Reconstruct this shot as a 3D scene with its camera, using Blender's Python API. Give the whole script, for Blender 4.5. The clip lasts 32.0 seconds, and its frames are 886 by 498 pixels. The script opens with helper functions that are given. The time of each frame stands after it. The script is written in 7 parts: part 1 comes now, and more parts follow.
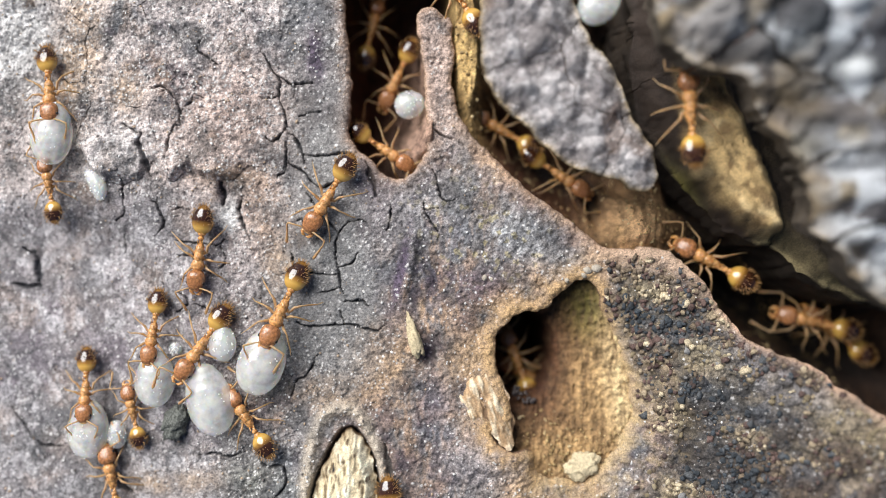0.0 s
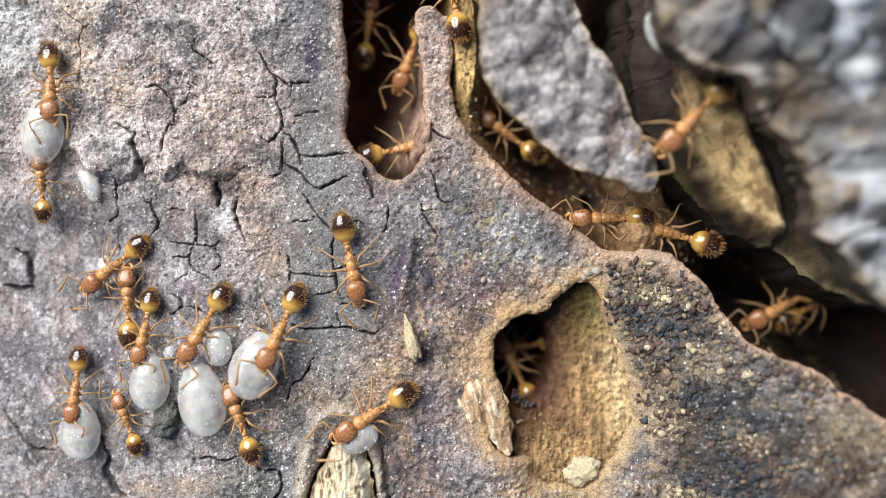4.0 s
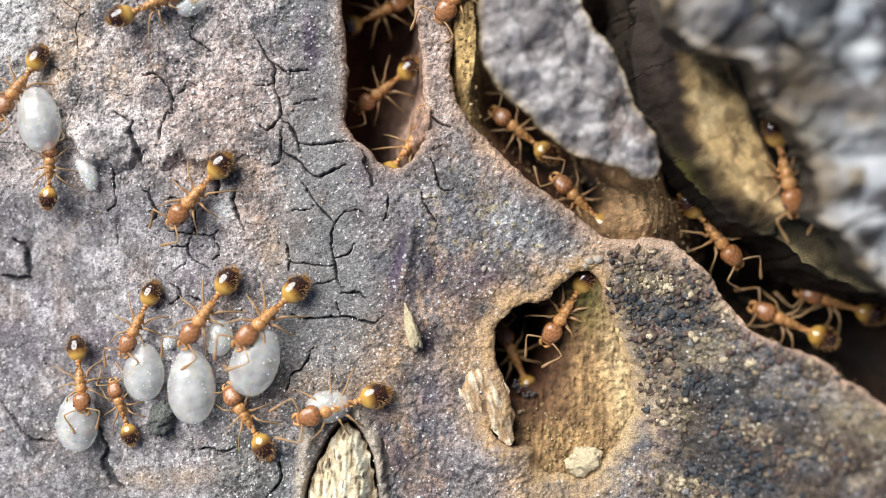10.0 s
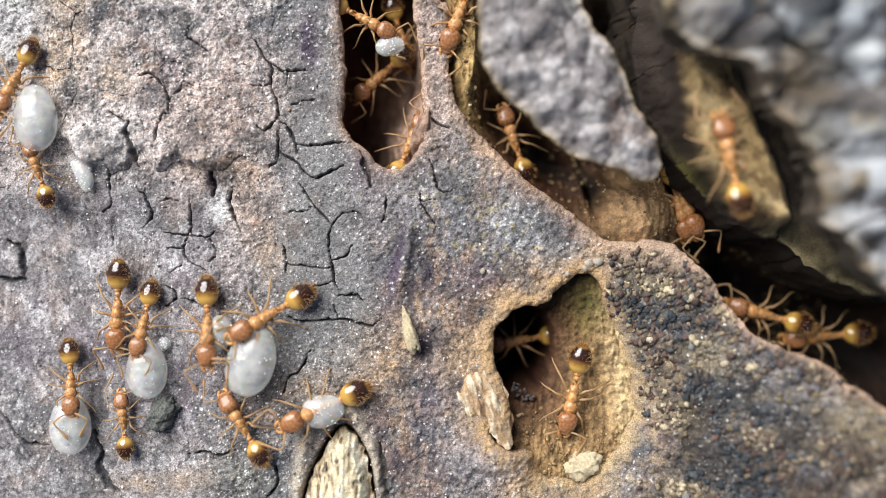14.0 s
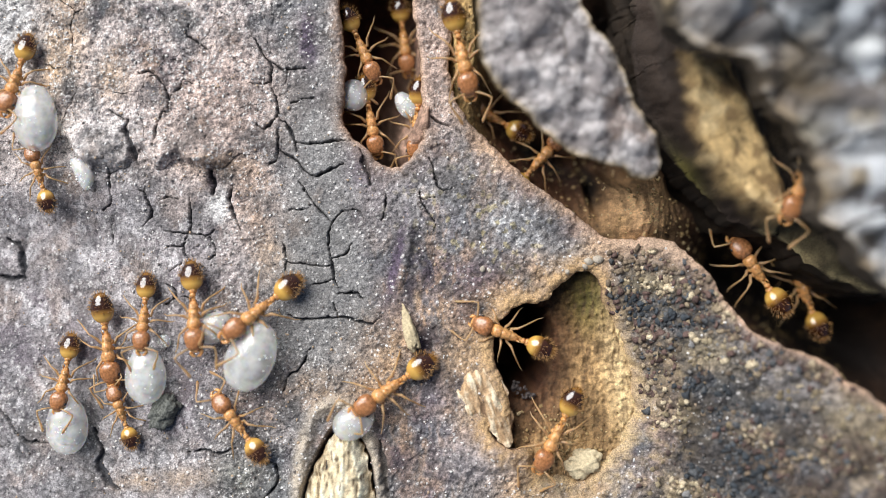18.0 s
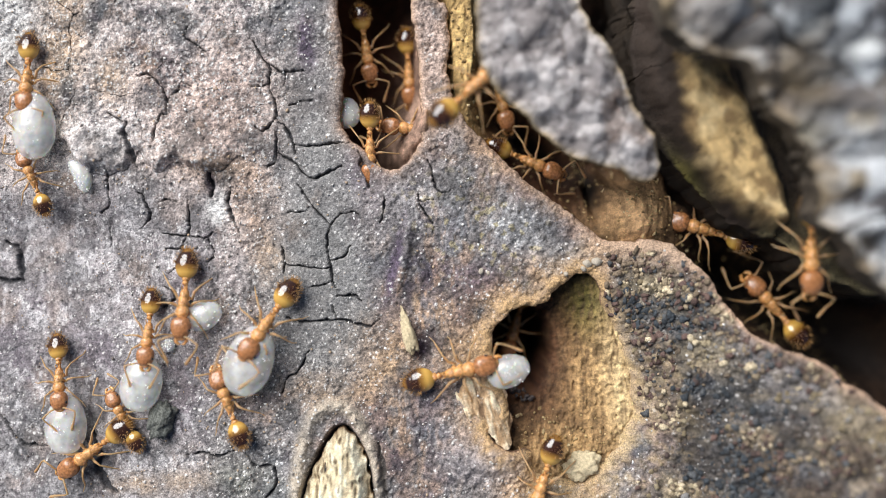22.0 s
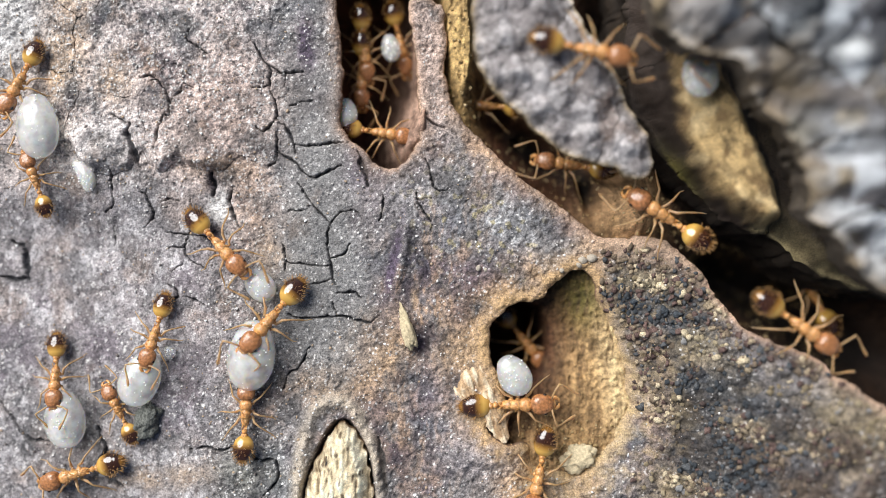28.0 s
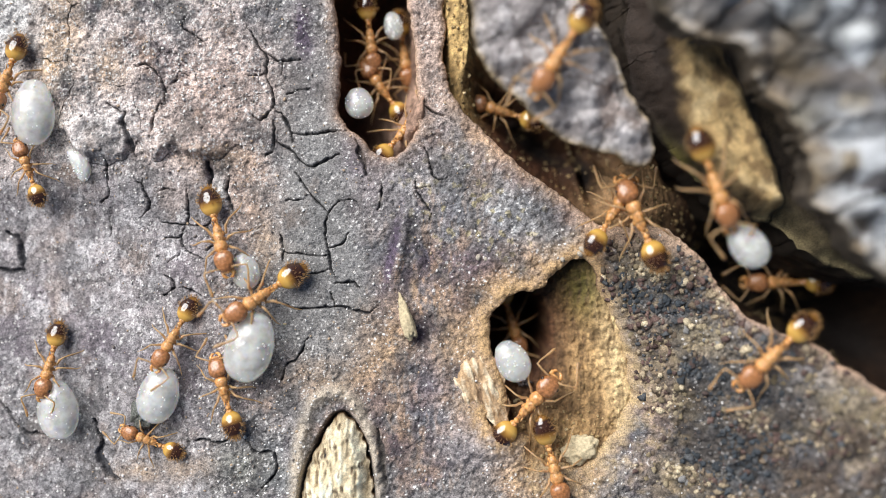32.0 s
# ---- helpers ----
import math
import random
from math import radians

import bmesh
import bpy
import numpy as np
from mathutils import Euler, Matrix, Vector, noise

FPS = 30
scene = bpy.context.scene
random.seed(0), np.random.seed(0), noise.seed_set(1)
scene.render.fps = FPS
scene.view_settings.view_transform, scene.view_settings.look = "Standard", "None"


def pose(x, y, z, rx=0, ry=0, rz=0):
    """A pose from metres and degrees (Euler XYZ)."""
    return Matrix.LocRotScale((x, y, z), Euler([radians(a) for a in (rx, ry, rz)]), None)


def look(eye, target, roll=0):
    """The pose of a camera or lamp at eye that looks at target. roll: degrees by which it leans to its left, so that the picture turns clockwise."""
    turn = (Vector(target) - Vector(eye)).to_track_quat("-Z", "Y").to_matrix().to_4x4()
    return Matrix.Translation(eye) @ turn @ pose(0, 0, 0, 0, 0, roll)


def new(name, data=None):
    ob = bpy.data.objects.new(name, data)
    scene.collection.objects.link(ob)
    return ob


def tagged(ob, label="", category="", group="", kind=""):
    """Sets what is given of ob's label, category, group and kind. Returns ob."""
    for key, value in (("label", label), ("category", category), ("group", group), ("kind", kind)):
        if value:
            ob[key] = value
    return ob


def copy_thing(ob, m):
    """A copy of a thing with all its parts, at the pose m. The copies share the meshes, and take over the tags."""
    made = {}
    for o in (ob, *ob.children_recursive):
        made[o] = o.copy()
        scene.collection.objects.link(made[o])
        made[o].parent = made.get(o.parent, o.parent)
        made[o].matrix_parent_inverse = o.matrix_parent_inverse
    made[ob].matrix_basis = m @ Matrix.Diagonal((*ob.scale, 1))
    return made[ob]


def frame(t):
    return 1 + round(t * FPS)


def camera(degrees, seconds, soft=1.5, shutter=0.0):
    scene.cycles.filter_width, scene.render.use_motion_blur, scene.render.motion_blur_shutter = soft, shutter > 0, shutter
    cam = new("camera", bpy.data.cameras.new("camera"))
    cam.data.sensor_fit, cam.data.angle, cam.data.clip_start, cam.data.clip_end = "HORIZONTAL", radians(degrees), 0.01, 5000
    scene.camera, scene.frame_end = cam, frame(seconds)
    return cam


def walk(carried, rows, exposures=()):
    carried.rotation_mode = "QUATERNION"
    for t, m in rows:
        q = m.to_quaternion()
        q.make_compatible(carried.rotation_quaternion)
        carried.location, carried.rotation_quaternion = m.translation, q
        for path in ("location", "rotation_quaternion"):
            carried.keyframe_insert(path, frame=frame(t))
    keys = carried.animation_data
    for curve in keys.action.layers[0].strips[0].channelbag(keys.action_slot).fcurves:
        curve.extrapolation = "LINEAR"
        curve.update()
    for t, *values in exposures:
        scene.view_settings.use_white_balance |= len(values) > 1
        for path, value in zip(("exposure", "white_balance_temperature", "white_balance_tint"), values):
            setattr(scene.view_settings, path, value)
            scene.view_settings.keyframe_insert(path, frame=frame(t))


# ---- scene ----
# A patch of bark about 29 mm wide, seen straight from above through a macro lens.
cam = camera(50, 32.0, soft=0.7)
PATH = [
    (0.0, pose(-0.000068, 0.000295, 0.031823, 0, 0, 0.032)),
    (0.5, pose(-0.000066, 0.000330, 0.031818, 0, 0, 0.052)),
    (1.0, pose(-0.000079, 0.000225, 0.031922, 0, 0, 0.007)),
    (1.5, pose(-0.000083, 0.000266, 0.031888, 0, 0, 0.002)),
    (2.0, pose(-0.000068, 0.000287, 0.031763, 0, 0, 0.028)),
    (2.5, pose(-0.000058, 0.000295, 0.031686, 0, 0, 0.044)),
    (3.0, pose(-0.000036, 0.000332, 0.031620, 0, 0, 0.075)),
    (3.5, pose(-0.000022, 0.000372, 0.031530, 0, 0, 0.132)),
    (5.5, pose(0.000039, 0.000250, 0.031047, 0, 0, 0.133)),
    (6.0, pose(0.000027, 0.000228, 0.031104, 0, 0, 0.073)),
    (6.5, pose(0.000033, 0.000201, 0.031042, 0, 0, 0.110)),
    (7.0, pose(0.000027, 0.000168, 0.031094, 0, 0, 0.044)),
    (7.5, pose(0.000023, 0.000107, 0.030986, 0, 0, 0.041)),
    (8.0, pose(0.000022, 0.000107, 0.030998, 0, 0, 0.069)),
    (8.5, pose(0.000007, 0.000015, 0.031049, 0, 0, 0.024)),
    (9.0, pose(-0.000000, 0.000000, 0.031100, 0, 0, 0.000)),
    (9.5, pose(-0.000001, -0.000028, 0.031108, 0, 0, 0.001)),
    (10.0, pose(-0.000014, -0.000016, 0.031154, 0, 0, -0.008)),
    (10.5, pose(-0.000017, 0.000009, 0.031150, 0, 0, 0.023)),
    (11.0, pose(-0.000006, 0.000031, 0.031124, 0, 0, 0.034)),
    (11.5, pose(-0.000010, 0.000038, 0.031158, 0, 0, 0.022)),
    (12.0, pose(-0.000012, 0.000047, 0.031186, 0, 0, 0.029)),
    (12.5, pose(-0.000010, 0.000069, 0.031164, 0, 0, 0.044)),
    (13.0, pose(0.000018, 0.000117, 0.030952, 0, 0, 0.077)),
    (13.5, pose(0.000031, 0.000079, 0.030911, 0, 0, 0.077)),
    (14.0, pose(0.000035, 0.000051, 0.030853, 0, 0, 0.084)),
    (14.5, pose(0.000028, 0.000028, 0.030951, 0, 0, 0.037)),
    (16.5, pose(0.000046, 0.000046, 0.030851, 0, 0, 0.084)),
    (17.0, pose(0.000041, 0.000006, 0.030890, 0, 0, 0.023)),
    (17.5, pose(0.000044, -0.000003, 0.030831, 0, 0, 0.047)),
    (18.0, pose(0.000041, -0.000015, 0.030860, 0, 0, 0.027)),
    (18.5, pose(0.000046, 0.000019, 0.030929, 0, 0, 0.026)),
    (19.0, pose(0.000057, 0.000097, 0.031046, 0, 0, 0.079)),
    (19.5, pose(0.000058, 0.000077, 0.030934, 0, 0, 0.061)),
    (20.0, pose(0.000050, 0.000063, 0.030890, 0, 0, 0.067)),
    (20.5, pose(0.000059, 0.000030, 0.030846, 0, 0, 0.012)),
    (21.0, pose(0.000067, 0.000016, 0.030873, 0, 0, -0.011)),
    (21.5, pose(0.000085, 0.000056, 0.030824, 0, 0, -0.007)),
    (22.0, pose(0.000088, 0.000059, 0.030841, 0, 0, -0.017)),
    (22.5, pose(0.000098, 0.000074, 0.030840, 0, 0, -0.053)),
    (23.0, pose(0.000109, 0.000104, 0.030883, 0, 0, -0.041)),
    (23.5, pose(0.000117, 0.000077, 0.030909, 0, 0, -0.066)),
    (24.0, pose(0.000125, 0.000066, 0.030878, 0, 0, -0.076)),
    (24.5, pose(0.000127, 0.000054, 0.030937, 0, 0, -0.118)),
    (25.0, pose(0.000139, 0.000059, 0.030838, 0, 0, -0.109)),
    (25.5, pose(0.000144, 0.000060, 0.030871, 0, 0, -0.118)),
    (27.5, pose(0.000151, -0.000031, 0.031355, 0, 0, -0.239)),
    (28.0, pose(0.000154, -0.000028, 0.031417, 0, 0, -0.232)),
    (28.5, pose(0.000146, -0.000012, 0.031709, 0, 0, -0.288)),
    (29.0, pose(0.000154, -0.000008, 0.031874, 0, 0, -0.254)),
    (29.5, pose(0.000150, -0.000075, 0.031853, 0, 0, -0.333)),
    (30.0, pose(0.000154, -0.000210, 0.031355, 0, 0, -0.365)),
    (30.5, pose(0.000160, -0.000275, 0.031198, 0, 0, -0.393)),
    (31.0, pose(0.000166, -0.000235, 0.031366, 0, 0, -0.393)),
    (31.5, pose(0.000162, -0.000344, 0.031218, 0, 0, -0.448)),
    (32.0, pose(0.000173, -0.000379, 0.031081, 0, 0, -0.444))
]
walk(cam, PATH, exposures=((0.0, 0.25), (32.0, 0.25)))
cam.data.dof.use_dof = True
cam.data.dof.focus_distance = 0.03115
cam.data.dof.aperture_fstop = 21.0

# ---- light ----
world = bpy.data.worlds.new("world")
scene.world = world
world.use_nodes = True
wn = world.node_tree
sky = wn.nodes.new("ShaderNodeTexSky")
sky.sky_type = "NISHITA"
sky.sun_disc = False
SUN_DIR = Vector((-0.66, 0.70, 1.0)).normalized()      # towards the sun
sky.sun_elevation = math.asin(SUN_DIR.z)
sky.sun_rotation = math.atan2(SUN_DIR.x, SUN_DIR.y)
wn.nodes["Background"].inputs["Strength"].default_value = 0.05
wn.links.new(sky.outputs[0], wn.nodes["Background"].inputs["Color"])
sun = new("sun", bpy.data.lights.new("sun", "SUN"))
sun.data.energy = 5.0
sun.data.angle = radians(48)
sun.data.color = (1.0, 0.985, 0.972)
sun.matrix_world = look(SUN_DIR, (0, 0, 0))

MM = 0.001


# ---- noise on arrays, in millimetres ----
def lattice(ix, iy, seed):
    h = np.asarray(ix).astype(np.int32).view(np.uint32) * np.uint32(374761393) + np.asarray(iy).astype(np.int32).view(np.uint32) * np.uint32(668265263) + np.uint32((seed * 974634777) & 0xFFFFFFFF)
    h = (h ^ (h >> np.uint32(13))) * np.uint32(1274126177)
    h = (h ^ (h >> np.uint32(16))) * np.uint32(2246822519)
    return ((h ^ (h >> np.uint32(15))) & np.uint32(0xFFFFFF)).astype(np.float32) * np.float32(1.0 / 0x1000000)


def kept(fn):
    """Remembers the last answer of a field function for the same arrays."""
    last = {}

    def ask(x, y):
        if last.get("x") is not x or last.get("y") is not y:
            last["x"], last["y"], last["v"] = x, y, fn(x, y)
        return last["v"]
    return ask


def vnoise(x, y, seed):
    ix, iy = np.floor(x), np.floor(y)
    fx, fy = x - ix, y - iy
    ux, uy = fx * fx * fx * (fx * (fx * 6 - 15) + 10), fy * fy * fy * (fy * (fy * 6 - 15) + 10)
    a, b = lattice(ix, iy, seed), lattice(ix + 1, iy, seed)
    c, d = lattice(ix, iy + 1, seed), lattice(ix + 1, iy + 1, seed)
    return 2 * (a + (b - a) * ux + (c - a) * uy + (a - b - c + d) * ux * uy) - 1


def fbm(x, y, wave, octaves, seed, gain=0.5):
    total, amp, norm = 0.0, 1.0, 0.0
    u, v = (0.8 * x - 0.6 * y) / wave, (0.6 * x + 0.8 * y) / wave
    for o in range(octaves):
        total = total + amp * vnoise(u, v, seed + o * 17)
        norm += amp
        amp *= gain
        u, v = 1.6 * u + 1.2 * v + 3.1, -1.2 * u + 1.6 * v + 7.7
    return total / norm


def worley(x, y, size, seed):
    """Distances to the nearest and second nearest cell centre, and the cell's own random number."""
    u, v = x / size, y / size
    ix, iy = np.floor(u), np.floor(v)
    f1, f2, own = np.full(np.shape(u), 9.0), np.full(np.shape(u), 9.0), np.zeros(np.shape(u))
    for dx in (-1, 0, 1):
        for dy in (-1, 0, 1):
            cx, cy = ix + dx, iy + dy
            d = np.hypot(cx + lattice(cx, cy, seed) - u, cy + lattice(cx, cy, seed + 5) - v)
            nearer = d < f1
            f2 = np.where(nearer, f1, np.minimum(f2, d))
            own = np.where(nearer, lattice(cx, cy, seed + 9), own)
            f1 = np.where(nearer, d, f1)
    return f1, f2, own


def ease(a, b, x):
    t = np.clip((x - a) / (b - a), 0, 1)
    return t * t * (3 - 2 * t)


def rounded(points, times=2, closed=True):
    pts = np.array(points, float)
    for _ in range(times):
        nxt = np.roll(pts, -1, 0)
        a, b = 0.75 * pts + 0.25 * nxt, 0.25 * pts + 0.75 * nxt
        out = np.empty((len(pts) * 2, 2))
        out[0::2], out[1::2] = a, b
        pts = out if closed else np.vstack([pts[:1], out[:-2], pts[-1:]])
    return pts


def line_gap(x, y, pts, closed=False):
    """Distance of each place to a polyline."""
    best = np.full(np.shape(x), 1e9)
    n = len(pts)
    for i in range(n if closed else n - 1):
        (ax, ay), (bx, by) = pts[i], pts[(i + 1) % n]
        ex, ey = bx - ax, by - ay
        t = np.clip(((x - ax) * ex + (y - ay) * ey) / (ex * ex + ey * ey + 1e-12), 0, 1)
        best = np.minimum(best, (x - ax - t * ex) ** 2 + (y - ay - t * ey) ** 2)
    return np.sqrt(best)


def inside(x, y, pts):
    """Signed distance to a closed outline, positive inside; far off it is only roughly kept."""
    pts = np.asarray(pts, np.float32)
    x, y = np.asarray(x, np.float32), np.asarray(y, np.float32)
    lo, hi = pts.min(0) - 1.5, pts.max(0) + 1.5
    near = (x > lo[0]) & (x < hi[0]) & (y > lo[1]) & (y < hi[1])
    out = np.full(x.shape, -1.5, np.float32)
    if near.any():
        u, v = x[near], y[near]
        odd = np.zeros(u.shape, bool)
        best = np.full(u.shape, 9e9, np.float32)
        n = len(pts)
        for i in range(n):
            (ax, ay), (bx, by) = pts[i], pts[(i + 1) % n]
            ex, ey = bx - ax, by - ay
            du, dv = u - ax, v - ay
            t = np.clip((du * ex + dv * ey) * (1 / (ex * ex + ey * ey + 1e-12)), 0, 1)
            du -= t * ex
            dv -= t * ey
            np.minimum(best, du * du + dv * dv, out=best)
            if ay != by:
                odd ^= ((ay > v) != (by > v)) & (u < (bx - ax) / (by - ay) * (v - ay) + ax)
        out[near] = np.where(odd, 1, -1) * np.sqrt(best)
    return out


def frayed(x, y, amount, wave, seed):
    return x + amount * fbm(x, y, wave, 3, seed), y + amount * fbm(x, y, wave, 3, seed + 50)


def spot(x, y, c, rx, ry, turn=0.0):
    a = radians(turn)
    u, v = (x - c[0]) * math.cos(a) + (y - c[1]) * math.sin(a), -(x - c[0]) * math.sin(a) + (y - c[1]) * math.cos(a)
    return np.exp(-((u / rx) ** 2 + (v / ry) ** 2))


def blend(a, b, t):
    return a + (np.asarray(b) - a) * t[..., None]


# ---- outlines of the plan, in millimetres ----
HOLE = rounded([(-3.58, 10.34), (-3.28, 7.02), (-3.17, 5.92), (-3.25, 5.00), (-3.32, 4.17), (-2.99, 3.61), (-2.51, 3.23), (-2.14, 2.75), (-1.64, 2.56), (-1.18, 2.78), (-0.77, 3.19), (-0.59, 3.74), (-0.63, 4.63), (-0.65, 5.73), (-0.80, 6.84), (-0.98, 7.70), (-0.90, 8.25), (-0.55, 8.42), (-0.20, 8.26), (0.06, 7.95), (0.60, 8.30), (0.60, 10.34)])
PIT = rounded([(1.62, -2.93), (1.73, -2.42), (2.10, -2.01), (2.69, -1.84), (3.28, -1.77), (3.69, -1.38), (3.98, -0.98), (4.54, -0.72), (4.94, -0.83), (5.20, -1.49), (5.49, -2.23), (5.86, -3.01), (6.10, -3.76), (6.34, -4.78), (6.10, -5.79), (5.55, -6.62), (4.72, -7.54), (3.52, -7.45), (3.06, -7.17), (3.10, -6.62), (2.60, -6.53), (2.23, -6.55), (1.95, -6.43), (1.44, -5.73), (2.10, -5.79), (2.29, -5.42), (2.14, -4.78), (1.92, -4.19), (1.66, -3.71)])
EDGE = rounded([(-0.44, 11.06), (0.04, 8.67), (0.28, 7.38), (0.24, 6.09), (0.29, 5.17), (0.57, 4.53), (1.21, 3.79), (2.14, 2.87), (3.06, 2.04), (3.98, 1.40), (4.80, 0.75), (5.30, 0.31), (6.37, 0.31), (7.38, 0.31)] + [(8.00, -0.25), (8.60, -1.03)]
               + [(9.00, -1.76), (9.80, -2.65)] + [(10.66, -3.06), (11.70, -3.44)] + [(12.26, -4.04), (13.78, -5.05), (17.16, -7.75), (23.92, -7.75), (23.92, 12.52), (12.09, 12.85), (3.65, 12.85)])
FLAKE = rounded([(1.27, 9.61), (1.06, 6.87), (1.18, 5.67), (1.51, 4.98), (2.07, 4.51), (2.64, 3.99), (3.22, 3.41), (3.87, 2.96), (4.56, 2.66), (5.24, 2.59), (5.84, 2.21), (6.44, 2.07), (6.75, 2.55), (6.61, 3.24), (6.10, 4.04), (5.76, 4.44), (5.64, 5.16), (5.34, 5.88), (4.76, 6.56), (4.30, 7.18), (3.44, 9.61)])
RIDGE = rounded([(6.24, 9.78), (6.24, 6.64), (6.29, 4.81), (7.11, 3.68), (7.88, 2.32), (8.73, 1.38), (9.52, 0.75), (10.21, 0.51), (10.70, 0.58), (11.43, -0.07), (12.30, -0.85), (13.52, -1.24), (15.61, -1.73), (15.96, 0.37), (13.52, 1.93), (12.13, 3.15), (10.74, 4.90), (9.52, 6.64), (8.82, 9.78)])
RIDGE_CREST = rounded([(7.46, 9.78), (7.49, 6.64), (7.53, 5.07), (7.77, 3.50), (8.26, 2.63), (8.82, 1.93), (9.43, 1.27), (9.90, 0.89), (10.77, 0.68), (10.67, 1.59), (10.14, 2.72), (9.78, 3.68), (9.34, 4.64), (8.85, 5.51), (8.33, 6.29), (7.95, 7.16), (7.77, 9.78)])
LUMP = rounded([(6.05, 9.54), (6.16, 7.00), (6.42, 5.96), (7.24, 5.48), (8.38, 5.22), (8.91, 4.38), (9.62, 3.59), (10.18, 2.75), (10.45, 1.84), (10.81, 0.97), (11.18, 0.25), (11.69, -0.46), (12.96, -1.49), (15.50, -3.00), (15.50, 9.54)])
KNOT = rounded([(-4.75, -10.37), (-4.44, -7.78), (-4.05, -6.94), (-3.64, -6.11), (-3.34, -5.77), (-3.01, -5.77), (-2.52, -6.48), (-2.23, -7.40), (-2.08, -10.37)])
ARCH = rounded([(-4.88, -10.32), (-4.65, -7.92), (-4.54, -6.45), (-4.21, -5.43), (-3.68, -5.00), (-3.07, -5.04), (-2.57, -5.61), (-2.22, -6.63), (-1.99, -7.74), (-1.88, -10.32)], 2, False)
STEP = rounded([(-12.84, 3.53), (-12.25, 3.57), (-11.99, 2.98), (-11.45, 2.61), (-10.53, 2.50), (-10.01, 2.72), (-9.80, 3.31), (-9.66, 2.90), (-9.32, 2.53), (-8.95, 2.57), (-8.55, 2.79), (-8.18, 2.68), (-7.73, 2.55), (-7.10, 2.50), (-6.66, 2.76), (-6.40, 3.20), (-6.14, 2.76), (-5.66, 2.68), (-5.25, 3.31), (-5.29, 4.18), (-5.81, 5.01)], 1, False)
CRACKS_UPPER = [[(-9.87, 5.68), (-9.38, 5.76), (-8.91, 5.12), (-8.86, 4.47)],
    [(-8.86, 4.91), (-8.56, 5.21), (-8.32, 5.48), (-8.04, 5.35)],
    [(-8.86, 4.47), (-9.10, 4.41), (-9.25, 3.73), (-9.34, 3.32)],
    [(-8.13, 7.24), (-8.32, 6.87), (-8.09, 6.83), (-7.63, 6.50)],
    [(-10.77, 4.48), (-10.38, 4.25), (-10.16, 4.18)],
    [(-0.44, 2.98), (-0.17, 2.23), (-0.07, 1.90), (0.30, 1.96)],
    [(-0.54, 4.37), (-0.17, 4.18), (0.20, 4.00)],
    [(-0.72, 1.86), (-0.59, 1.31), (-0.20, 0.85), (-0.22, 0.53)],
    [(-0.63, 1.59), (-0.22, 1.68)],
    [(-1.81, 1.86), (-1.83, 1.49), (-1.92, 0.94)]]
CRACKS_SPINE = [[(-6.08, 6.77), (-5.57, 6.03), (-5.61, 5.39), (-5.32, 4.74), (-5.32, 4.33), (-5.67, 3.87), (-6.00, 4.00)],
    [(-5.32, 4.33), (-5.00, 4.00), (-4.74, 3.45), (-4.74, 3.21)],
    [(-5.32, 3.91), (-5.32, 3.17), (-5.35, 2.89), (-5.63, 2.71)],
    [(-5.32, 3.26), (-4.76, 2.89), (-4.37, 2.39), (-3.96, 2.41), (-3.18, 2.79)],
    [(-4.67, 2.15), (-4.33, 1.72), (-3.96, 1.22), (-3.51, 0.81)],
    [(-3.51, 0.81), (-3.71, 0.39), (-3.68, 0.02), (-3.51, -0.54), (-3.51, -1.09), (-3.40, -1.31)],
    [(-3.55, -1.74), (-3.40, -2.20)]]
CRACKS_BRANCH = [[(-5.57, 6.03), (-5.00, 5.79), (-4.37, 5.90)],
    [(-5.00, 5.79), (-5.07, 5.48)],
    [(-6.26, 5.35), (-5.91, 5.35), (-5.61, 5.44)],
    [(-5.32, 4.98), (-4.98, 5.11)],
    [(-4.89, 4.74), (-4.15, 4.91)],
    [(-4.74, 3.45), (-3.97, 3.45), (-2.94, 3.54)],
    [(-4.98, 1.24), (-4.51, 1.26), (-4.29, 1.39)],
    [(-3.51, 0.81), (-3.34, 1.20), (-2.94, 1.26), (-2.60, 1.16)],
    [(-5.20, 0.20), (-5.01, -0.44), (-5.10, -0.76)],
    [(-5.01, -0.44), (-4.05, -0.55), (-3.53, -0.59)],
    [(-3.53, -0.35), (-2.99, -0.11), (-2.90, 0.20)],
    [(-4.33, -1.18), (-3.92, -1.09), (-3.55, -1.00)],
    [(-3.40, -1.46), (-2.81, -1.40), (-2.57, -1.61)]]
CRACKS_MIDDLE = [[(-4.97, -2.16), (-4.33, -2.35), (-3.40, -2.16), (-2.51, -2.38), (-2.14, -2.42), (-1.92, -2.16)],
    [(-9.89, 1.96), (-9.67, 1.87), (-9.64, 1.59), (-9.41, 1.17), (-9.84, 0.73)],
    [(-9.67, 1.87), (-9.62, 2.20)],
    [(-9.19, 1.58), (-8.87, 1.69), (-8.56, 1.58)],
    [(-8.21, 1.65), (-8.28, 1.32), (-8.18, 0.61), (-8.39, 0.43), (-9.02, 0.61)],
    [(-8.16, 0.48), (-7.58, 0.39), (-7.41, 0.58)],
    [(-8.16, 0.54), (-8.51, 0.20), (-8.35, -0.32), (-7.72, -0.61)],
    [(-8.51, 0.02), (-8.99, 0.06)],
    [(-7.58, 0.39), (-7.27, -0.17), (-7.64, -0.35)],
    [(-8.93, -0.76), (-8.48, -0.45)]]
